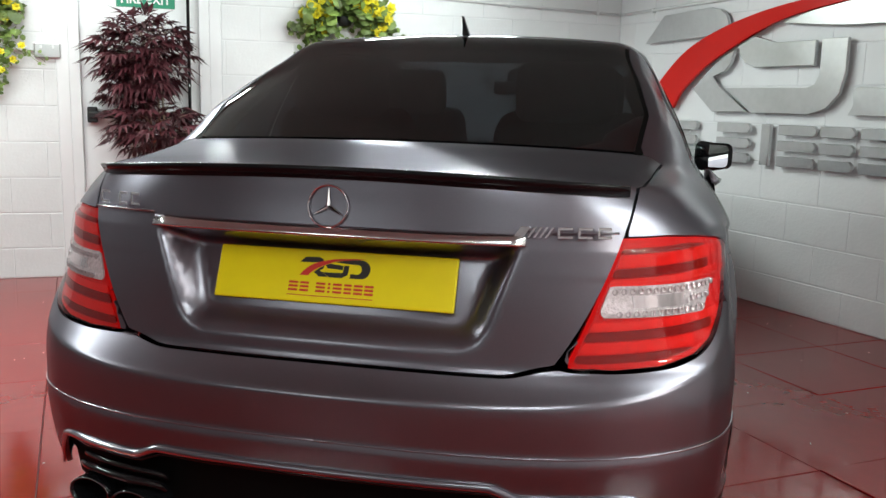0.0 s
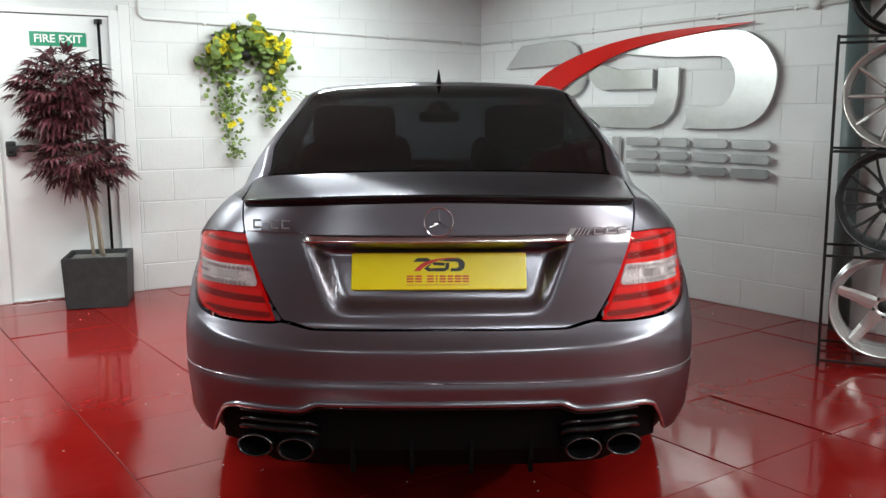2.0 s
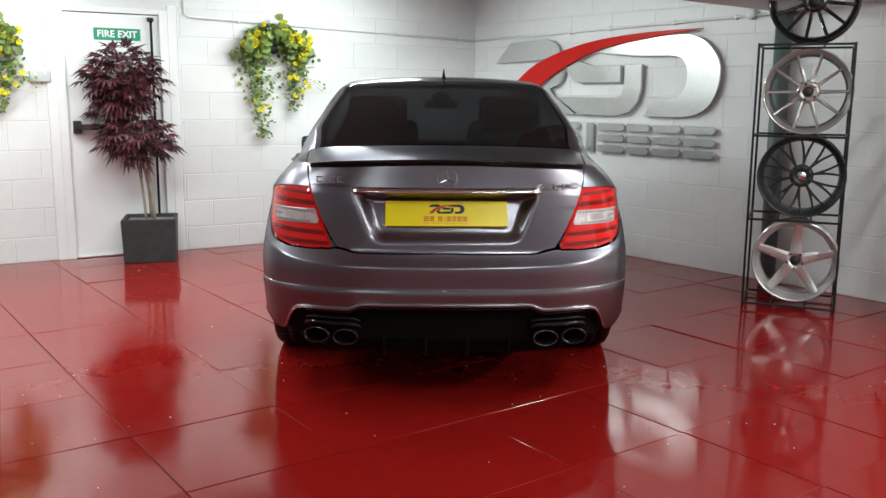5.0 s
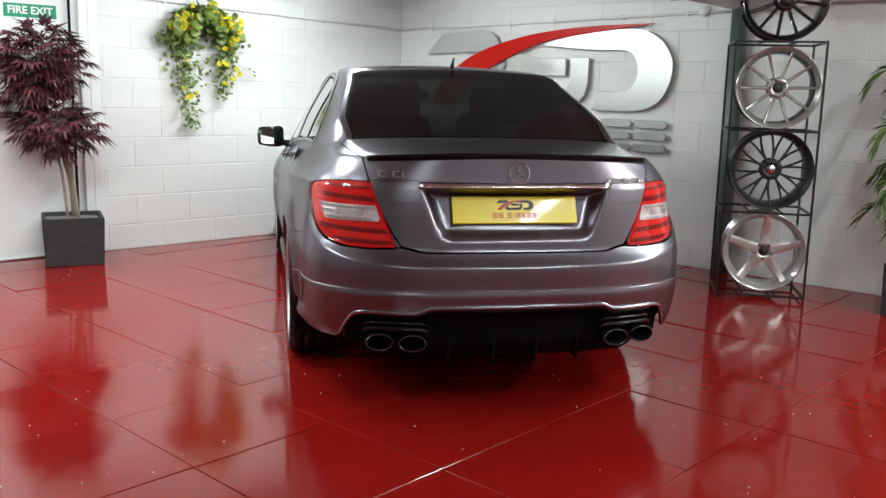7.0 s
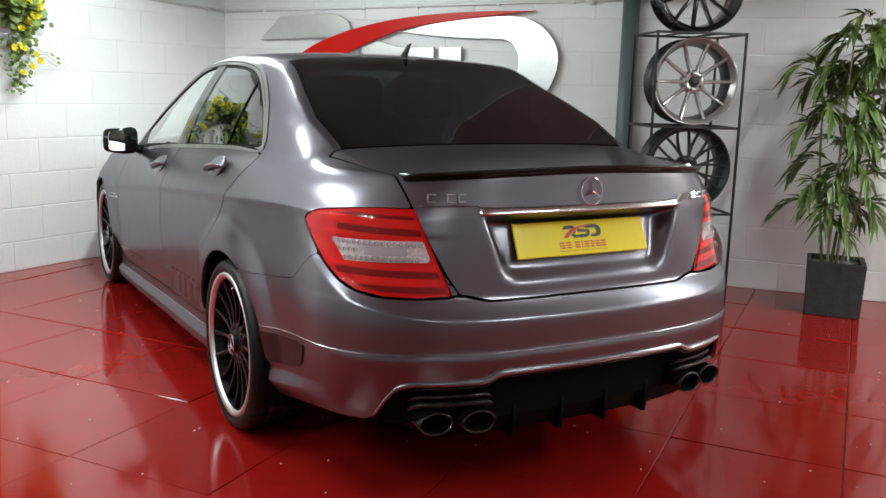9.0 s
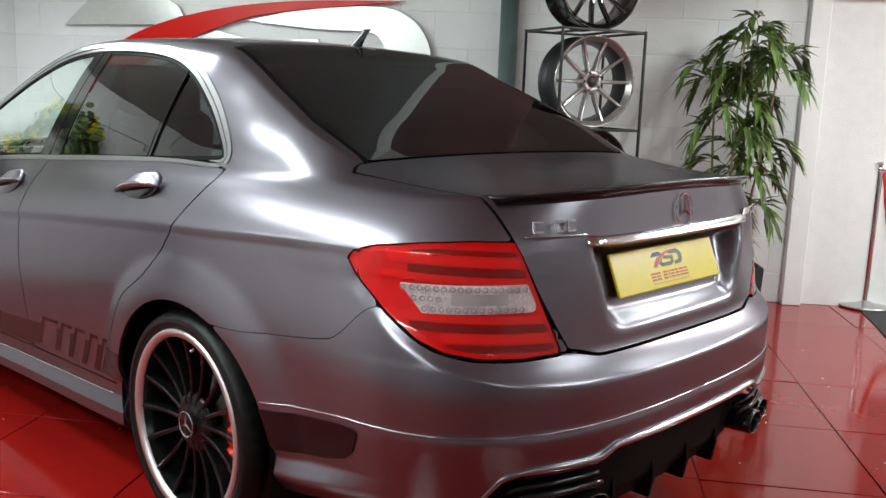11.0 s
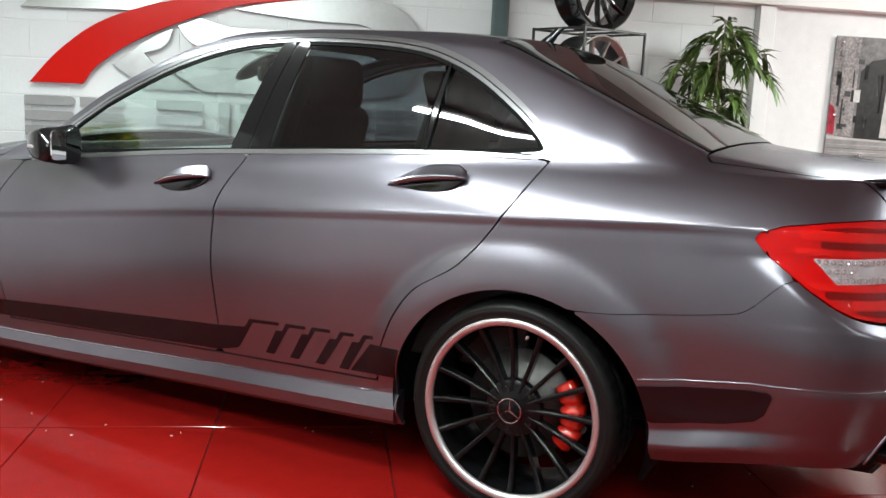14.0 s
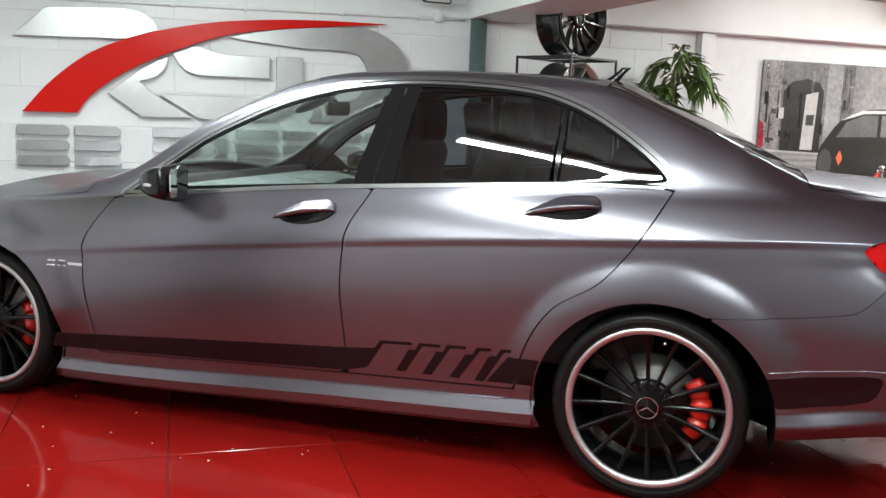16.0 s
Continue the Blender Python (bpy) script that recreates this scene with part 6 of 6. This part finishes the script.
for k, (u0, u1, w1, top_z) in enumerate(((-0.05, -0.14, -0.05, 1.44), (-0.02, 0.0, 0.0, 1.64), (0.03, 0.10, -0.12, 1.72), (0.06, 0.22, -0.03, 1.52), (0.0, 0.10, -0.16, 1.58))):
    foot = PALM_AT + ALONG * u0 + OUT * 0.02 * (k % 3 - 1) + Vector((0, 0, 0.29))
    top = PALM_AT + ALONG * u1 + OUT * w1 + Vector((0, 0, top_z))
    pts = [Vector(p) for p in spline([foot, foot.lerp(top, 0.5) + rvec(0.02), top], 20)]
    part("cane", mesh_of("cane", *tube([tuple(p) for p in pts], [(0.0095 - 0.004 * i / 20) * (1.12 if i % 4 == 0 else 1) for i in range(21)], 7)), BARK if k % 2 else CANE, palm)
    n_fronds = 14
    for j in range(n_fronds):
        at = pts[20] if j < 3 else pts[min(20, 5 + int(15 * (j - 3) / (n_fronds - 4) + rnd.uniform(-1, 1)))]
        b = k * 1.3 + j * 2.4 + rnd.uniform(-0.5, 0.5)
        d0 = ALONG * math.cos(b) + OUT * math.sin(b) * 0.8
        frond(at, d0, rnd.uniform(0.15, 0.27), rnd.uniform(0.02, 0.12))
tagged(part("foliage", mesh_of("palm_leaves", lv, lq, False), PALM, palm, "narrow drooping green leaves"), kind="stuff")


def wreath(base, seed):
    r = random.Random(seed)
    w = thing("hanging_plant", "artificial hanging plant with yellow flowers on wall", "hanging plant", "wall plants", m=base)
    part("basket", mesh_of("basket", *lathe([(0.0, -0.05), (0.07, -0.05), (0.11, 0.06), (0.1, 0.06), (0.0, 0.02)], 24, "z")), BLACK, w, "black wall basket", m=Matrix.Translation((0, -0.06, -0.07)) @ Matrix.Diagonal((0.7, 0.5, 0.7, 1)))
    lv, lq, fv, fq = [], [], [], []

    def leaf(p, size):
        d = Vector((r.uniform(-1, 1), r.uniform(-1.2, 0.1), r.uniform(-0.9, 0.5))).normalized()
        u = Vector((r.uniform(-0.6, 0.6), -1, r.uniform(0, 0.9))).normalized()
        s = d.cross(u).normalized()
        n = len(lv)
        lv.extend([p, p + d * size * 0.35 - s * size * 0.5, p + d * size * 0.75 - s * size * 0.42, p + d * size, p + d * size * 0.75 + s * size * 0.42, p + d * size * 0.35 + s * size * 0.5, p + d * size * 0.5 + u * size * 0.08])
        for k in range(6):
            lq.append((n + 6, n + k, n + (k + 1) % 6))

    def flower(p, size):
        n0 = Vector((r.uniform(-0.7, 0.7), -1, r.uniform(-0.2, 0.7))).normalized()
        a0 = n0.orthogonal().normalized()
        b0 = n0.cross(a0)
        for ring, (k0, tilt, sz) in enumerate(((6, 0.25, 1.0), (5, 0.8, 0.7), (3, 1.6, 0.45))):
            for k in range(k0):
                a = 2 * math.pi * (k + 0.5 * ring) / k0
                d = (a0 * math.cos(a) + b0 * math.sin(a) + n0 * tilt).normalized()
                s = d.cross(n0).normalized()
                n = len(fv)
                L = size * sz
                fv.extend([p, p + d * L * 0.6 - s * L * 0.42, p + d * L + n0 * L * 0.12, p + d * L * 0.6 + s * L * 0.42])
                fq.append((n, n + 1, n + 2, n + 3))

    # arch of leaves, then two trailing legs
    for _ in range(540):
        a = r.uniform(-0.15, math.pi + 0.15)
        k = r.gauss(0.0, 0.055)
        p = Vector(((0.255 + k) * math.cos(a), -0.09 + r.gauss(0, 0.055), -0.12 + (0.21 + k) * math.sin(a)))
        leaf(p, r.uniform(0.055, 0.105))
    for _ in range(40):
        a = r.uniform(0.0, math.pi)
        p = Vector((0.27 * math.cos(a) + r.gauss(0, 0.05), -0.15 - r.random() * 0.05, -0.10 + 0.20 * math.sin(a) + r.gauss(0, 0.05)))
        flower(p, r.uniform(0.034, 0.052))
    for x0, spread, bottom, count in ((-0.22, 0.085, -1.0, 330), (0.24, 0.075, -0.72, 230)):
        for _ in range(count):
            t = r.random() ** 1.25
            z = -0.1 + (bottom + 0.1) * t
            wdt = spread * (1.15 - 0.75 * t)
            p = Vector((x0 + 0.09 * t * (1 if x0 < 0 else -0.6) + r.gauss(0, wdt), -0.07 + r.gauss(0, 0.04), z))
            leaf(p, r.uniform(0.035, 0.065) * (1 - 0.45 * t))
        for _ in range(7 if x0 < 0 else 12):
            t = r.random() * 0.75
            flower(Vector((x0 + r.gauss(0, 0.07), -0.14, -0.1 + (bottom + 0.1) * t)), 0.032)
    for k in range(3):
        pts = [Vector((0.28 + 0.05 * j, -0.1, -0.33 - 0.02 * j - 0.03 * k + 0.015 * math.sin(j * 2 + k))) for j in range(6)]
        tv, t2 = tube(pts, 0.002, 4)
        lq.extend(tuple(i + len(lv) for i in g) for g in t2)
        lv.extend(tv)
        for p in pts[1:]:
            if k == 0 or r.random() < 0.4:
                leaf(p, 0.03)
    tagged(part("foliage", mesh_of("foliage", lv, lq, False), IVY, w, "green ivy-like leaves"), kind="stuff")
    tagged(part("blossom", mesh_of("blossom", fv, fq, False), YELLOW, w, "yellow rosette flowers"), kind="stuff")
    tv, t2 = tube([(-0.02, -0.06, 0.06), (-0.06, -0.08, 0.16), (-0.03, -0.1, 0.19)], 0.004, 5)
    part("stalk", mesh_of("stalk", tv, t2), IVY, w)


wreath(BACK_WALL @ Matrix.Translation((-2.11, 0, 1.775)) @ Matrix.Diagonal((0.84, 0.9, 0.82, 1)), 3)
wreath(BACK_WALL @ Matrix.Translation((-4.44, 0, 1.77)) @ Matrix.Diagonal((0.84, 0.9, 0.82, 1)), 5)


# ---- poster, flat on its fixings ----
POST_M = LOGO_WALL @ Matrix.Translation((5.87, -0.022, 0.62))
poster = thing("poster", "large grey photo print of parked car before brick buildings", "poster", m=POST_M)
PW, PH = 2.3, 1.165
part("print_board", box(PW, 0.006, PH, 0.001, at=(PW / 2, 0, PH / 2)), mat("grey_print", (0.13, 0.125, 0.13), 0.25, 0, 0.4, noise_scale=38, noise_amt=0.75), poster)


def inked(name, poly, colour, layer=1, rough=0.35, grain=0.3, scale=40):
    key = "print_%d_%d_%d" % tuple(int(c * 100) for c in colour)
    m = bpy.data.materials.get(key) or mat(key, colour, rough, 0, 0.05, noise_scale=scale, noise_amt=grain, spec=0.25)
    part(name, prism(poly, 0.0006), m, poster, m=Matrix.Translation((0, -0.003 - 0.0006 * layer, 0)))


inked("printed_road", [(0, 0), (PW, 0), (PW, 0.36), (0, 0.43)], (0.24, 0.23, 0.23), 1, grain=0.35, scale=60)
inked("printed_kerb", [(0, 0.43), (PW, 0.36), (PW, 0.385), (0, 0.455)], (0.4, 0.39, 0.38), 2)
inked("printed_brick", [(0, 0.455), (0.2, 0.44), (0.2, PH), (0, PH)], (0.24, 0.22, 0.22), 2, grain=0.9, scale=55)
inked("printed_alley", [(0.2, 0.44), (0.66, 0.42), (0.66, PH), (0.2, PH)], (0.15, 0.145, 0.15), 2, grain=0.6, scale=30)
inked("printed_arch", [(0.22, 0.44), (0.63, 0.425), (0.63, 0.93), (0.58, 1.0), (0.45, 1.03), (0.30, 1.0), (0.22, 0.92)], (0.03, 0.03, 0.031), 3, grain=0.6, scale=25)
inked("printed_door", [(0.43, 0.45), (0.555, 0.445), (0.575, 0.93), (0.45, 0.90)], (0.46, 0.45, 0.44), 4, grain=0.3, scale=20)
inked("printed_door_panel", [(0.465, 0.65), (0.545, 0.65), (0.55, 0.74), (0.468, 0.735)], (0.05, 0.05, 0.05), 5)
inked("printed_notice", [(0.185, 0.70), (0.235, 0.70), (0.235, 0.79), (0.185, 0.785)], (0.5, 0.5, 0.5), 4)
inked("printed_wall", [(0.66, 0.42), (0.82, 0.415), (0.82, PH), (0.66, PH)], (0.26, 0.255, 0.26), 2, grain=0.5, scale=30)
inked("printed_pillar", [(0.82, 0.415), (0.94, 0.41), (0.95, PH), (0.83, PH)], (0.13, 0.125, 0.13), 3, grain=1.0, scale=80)
inked("printed_wall", [(0.94, 0.41), (PW, 0.40), (PW, PH), (0.95, PH)], (0.2, 0.195, 0.2), 2, grain=0.5, scale=25)
inked("printed_red_front", [(0.0, 0.47), (0.055, 0.46), (0.065, 0.56), (0.04, 0.66), (0.0, 0.68)], (0.34, 0.03, 0.05), 3, grain=0.9, scale=90)
rp = random.Random(21)
for k in range(46):
    x, z = rp.choice((rp.uniform(0.02, 0.2), rp.uniform(0.22, 0.62), rp.uniform(0.82, 0.92))), rp.uniform(0.47, 1.0)
    wd, ht = rp.choice(((0.012, 0.22), (0.008, 0.12), (0.05, 0.03), (0.03, 0.09), (0.02, 0.3)))
    z1 = min(z + ht * rp.uniform(0.5, 1.2), PH - 0.02)
    g = rp.choice((0.02, 0.03, 0.06, 0.1, 0.22, 0.34))
    inked("printed_detail", [(x, z), (x + wd, z - 0.004), (x + wd, z1), (x, z1 + 0.004)], (g, g * 0.97, g), 3, grain=0.7, scale=60)
for k in range(14):
    z = 0.05 + 0.026 * k
    inked("printed_paving", [(0.02, z), (0.7, z - 0.01), (0.7, z - 0.004), (0.02, z + 0.006)], (0.34, 0.33, 0.33) if k % 2 else (0.14, 0.14, 0.14), 3, grain=0.6, scale=70)
carv = [tuple(p) for p in spline([(0.62, 0.26), (0.63, 0.44), (0.70, 0.55), (0.84, 0.70), (1.06, 0.79), (1.45, 0.80), (1.75, 0.70), (1.95, 0.56), (2.25, 0.50)], 30)] + [(2.28, 0.2), (0.8, 0.2)]
inked("printed_car", carv, (0.022, 0.022, 0.02), 5, grain=0.3, scale=10)
inked("printed_car_glass", [(0.80, 0.56), (0.90, 0.69), (1.08, 0.75), (1.24, 0.755), (1.24, 0.57)], (0.1, 0.1, 0.1), 6)
inked("printed_car_roof", [(0.84, 0.70), (0.95, 0.755), (1.06, 0.79), (1.45, 0.80), (1.45, 0.775), (1.08, 0.762), (0.96, 0.73)], (0.45, 0.45, 0.45), 6)
inked("printed_car_glass", [(1.28, 0.57), (1.28, 0.755), (1.52, 0.74), (1.76, 0.58)], (0.14, 0.14, 0.14), 6)
rim = [(0.70 + 0.075 * math.cos(a), 0.34 + 0.12 * math.sin(a)) for a in np.linspace(0, 2 * math.pi, 25)[:-1]]
inked("printed_car_wheel", rim, (0.06, 0.06, 0.06), 6)
inked("printed_mark", [(0.855, 0.32), (0.89, 0.385), (0.855, 0.45), (0.82, 0.385)], (0.6, 0.12, 0.06), 7)
for x, z in ((0.05, 0.05), (0.05, 0.60), (0.62, 1.12), (1.7, 1.12), (0.05, 1.12)):
    part("standoff", mesh_of("standoff", *lathe([(0, -0.012), (0.010, -0.012), (0.012, -0.008), (0.012, 0.02), (0, 0.02)], 16, "y")), CHROME, poster, m=Matrix.Translation((x, 0, z)))


# ---- stanchions, rope and mat ----
def stanchion(x, y):
    s = thing("rope_stanchion", "chrome rope stanchion on a round base", "stanchion", "rope stanchions", m=pose(x, y, 0.006))
    part("base", mesh_of("base", *lathe([(0, 0.0), (0.16, 0.0), (0.162, 0.008), (0.15, 0.016), (0.05, 0.028), (0.028, 0.04), (0, 0.04)], 48, "z")), STEEL_BRUSHED, s)
    part("pole", mesh_of("pole", *lathe([(0.021, 0.03), (0.021, 0.93)], 24, "z")), CHROME, s)
    part("top_cap", mesh_of("cap", *lathe([(0.021, 0.925), (0.034, 0.93), (0.034, 0.938), (0.026, 0.945), (0, 0.948)], 24, "z")), CHROME, s)
    part("collar", mesh_of("collar", *lathe([(0.021, 0.885), (0.027, 0.89), (0.027, 0.91), (0.021, 0.915)], 24, "z")), CHROME, s)
    return s


stanchion(3.93, 0.80)
stanchion(4.13, 0.48)
stanchion(4.62, -0.32)
for a, b, dip in (((3.945, 0.775), (4.115, 0.505), 0.47), ((4.145, 0.455), (4.605, -0.295), 0.42)):
    rp = thing("barrier_rope", "red twisted barrier rope hooked between chrome stanchions", "rope", "barrier ropes")
    pts = []
    for t in np.linspace(0, 1, 40):
        pts.append((a[0] + (b[0] - a[0]) * t, a[1] + (b[1] - a[1]) * t, 0.885 - dip * (1 - abs(2 * t - 1) ** 2.6)))
    part("rope", mesh_of("rope", *tube(pts, [0.014 + 0.002 * math.sin(i * 2.2) for i in range(40)], 10)), ROPE_RED, rp)
    for p, pn in ((pts[0], pts[1]), (pts[-1], pts[-2])):
        part("rope_hook", mesh_of("hook", *tube([p, tuple(Vector(p) + Vector((0, 0, 0.03)))], 0.009, 10)), CHROME, rp)
tagged(part("floor_mat", box(2.4, 2.0, 0.005, 0.002, at=(1.2, -1.0, 0.0045)), MAT_BLACK, m=pose(3.02, 0.33, 0, 0, 0, 30)), "black rubber floor mat beside the rope", "mat")


# ---- pale flecks lying on the floor ----
rnd = random.Random(11)
bm = bmesh.new()
for _ in range(420):
    x, y = rnd.uniform(-4.5, 4), rnd.uniform(-3.5, 3.8)
    if inside(ROOM_XY, np.array([x]), np.array([y]))[0] < 0.2:
        continue
    s = rnd.uniform(0.002, 0.0045)
    bmesh.ops.create_cube(bm, size=1, matrix=pose(x, y, 0.001, 0, 0, rnd.uniform(0, 180)) @ Matrix.Diagonal((s * rnd.uniform(0.6, 2.2), s, 0.002, 1)))
tagged(part("floor_debris", bm, SPECK), "pale specks of debris scattered over red floor", "debris", kind="stuff")

# ---- wall blocks ----
BLOCK_CACHE = {}


def block_mesh(w, h):
    key = (round(w, 3), round(h, 3))
    if key not in BLOCK_CACHE:
        b = 0.003
        d = 0.0028
        x, z = w / 2, h / 2
        v = [(-x, 0.012, -z), (x, 0.012, -z), (x, 0.012, z), (-x, 0.012, z), (-x, 0, -z), (x, 0, -z), (x, 0, z), (-x, 0, z),
             (-x + b, -d, -z + b), (x - b, -d, -z + b), (x - b, -d, z - b), (-x + b, -d, z - b)]
        q = [(8, 9, 10, 11)] + [(4 + k, 4 + (k + 1) % 4, 8 + (k + 1) % 4, 8 + k) for k in range(4)] + [(k, (k + 1) % 4, 4 + (k + 1) % 4, 4 + k) for k in range(4)]
        BLOCK_CACHE[key] = mesh_of("block", v, q, False)
        BLOCK_CACHE[key].materials.append(WALL_PAINT)
    return BLOCK_CACHE[key]


def lay_blocks(wall, x0, x1, first, holes=()):
    lines = [0.0] + [0.196 + 0.2283 * k for k in range(10)] + [HEIGHT]
    for k, (z0, z1) in enumerate(zip(lines, lines[1:])):
        if z1 - z0 < 0.03:
            continue
        cuts = [x0]
        x = first + (0.225 if k % 2 else 0.0)
        while x - 0.45 > x0:
            x -= 0.45
        while x < x1:
            if x > x0 + 0.02:
                cuts.append(x)
            x += 0.45
        cuts.append(x1)
        for a, b in zip(cuts, cuts[1:]):
            spans = [(a, b)]
            for h0, h1, hz in holes:
                if z0 < hz - 0.02:
                    spans = [s for lo, hi in spans for s in ((lo, min(hi, h0)), (max(lo, h1), hi)) if s[1] - s[0] > 0.02]
            for lo, hi in spans:
                part("block", block_mesh(hi - lo - 0.003, z1 - z0 - 0.006), None, wall, m=Matrix.Translation(((lo + hi) / 2, -0.0002, (z0 + z1) / 2)))


lay_blocks(wall_logo, 0.0, 5.23, 2.66)
lay_blocks(wall_back, -5.4, -0.005, -0.2, ((-3.945, -2.925, 2.05),))

# ---- floor tiles ----
TILE, TILE_TURN = 0.61, 35.3


def tile_mesh():
    h, b = TILE / 2 - 0.0016, 0.0018
    v = [(-h, -h, -0.006), (h, -h, -0.006), (h, h, -0.006), (-h, h, -0.006), (-h, -h, -b), (h, -h, -b), (h, h, -b), (-h, h, -b),
         (-h + b, -h + b, 0), (h - b, -h + b, 0), (h - b, h - b, 0), (-h + b, h - b, 0)]
    q = [(8, 9, 10, 11)] + [(4 + k, 4 + (k + 1) % 4, 8 + (k + 1) % 4, 8 + k) for k in range(4)] + [(k, (k + 1) % 4, 4 + (k + 1) % 4, 4 + k) for k in range(4)]
    me = mesh_of("tile", v, q, False)
    me.materials.append(FLOOR_RED)
    return me


TILE_ME = tile_mesh()
turn = Matrix.Rotation(radians(TILE_TURN), 4, "Z")
rest_v, rest_q = [], []
tiles = []
for i in range(-14, 15):
    for j in range(-16, 16):
        c = turn @ Vector((-1.21 + TILE * (i + 0.5), 0.44 + TILE * (j + 0.5), 0))
        if inside(ROOM_XY, np.array([c.x]), np.array([c.y]))[0] > -0.42:
            tiles.append((math.hypot(c.x + 0.3, c.y - 0.9), c))
tiles.sort(key=lambda t: t[0])
rt = random.Random(5)
CENTRE = sum((Vector((p[0], p[1], 0)) for p in ROOM_XY), Vector()) / len(ROOM_XY)
EDGES = []
for p, q in zip(ROOM_XY, list(ROOM_XY[1:]) + [ROOM_XY[0]]):
    p, q = Vector((p[0], p[1], 0)), Vector((q[0], q[1], 0))
    n = Vector((q.y - p.y, p.x - q.x, 0)).normalized()
    n = n if n.dot(CENTRE - p) < 0 else -n
    EDGES.append((p + n * 0.03, n))


def cut_tile(m):
    """A tile cut off along the walls, in the tile's own space; None where nothing is left."""
    bm = bmesh.new()
    bm.from_mesh(TILE_ME)
    back = m.inverted()
    for p, n in EDGES:
        bmesh.ops.bisect_plane(bm, geom=bm.verts[:] + bm.edges[:] + bm.faces[:], plane_co=back @ p, plane_no=(back.to_3x3() @ n), clear_outer=True)
    if not bm.faces:
        bm.free()
        return None
    me = bpy.data.meshes.new("tile")
    bm.to_mesh(me)
    bm.free()
    me.materials.append(FLOOR_RED)
    return me


for n, (_, c) in enumerate(tiles):
    m = Matrix.Translation(c) @ turn @ pose(0, 0, 0, rt.gauss(0, 0.2), rt.gauss(0, 0.2), 0)
    me = TILE_ME if inside(ROOM_XY, np.array([c.x]), np.array([c.y]))[0] > 0.45 else cut_tile(m)
    if me is None:
        continue
    if n < 280:
        part("tile", me, None, floor, m=m)
    else:
        k = len(rest_v)
        rest_v += [m @ w.co for w in me.vertices]
        rest_q += [tuple(k + i for i in p.vertices) for p in me.polygons]
if rest_v:
    ob = part("outer_tiles", mesh_of("outer_tiles", rest_v, rest_q, False), FLOOR_RED, floor)
    tagged(ob, kind="stuff")
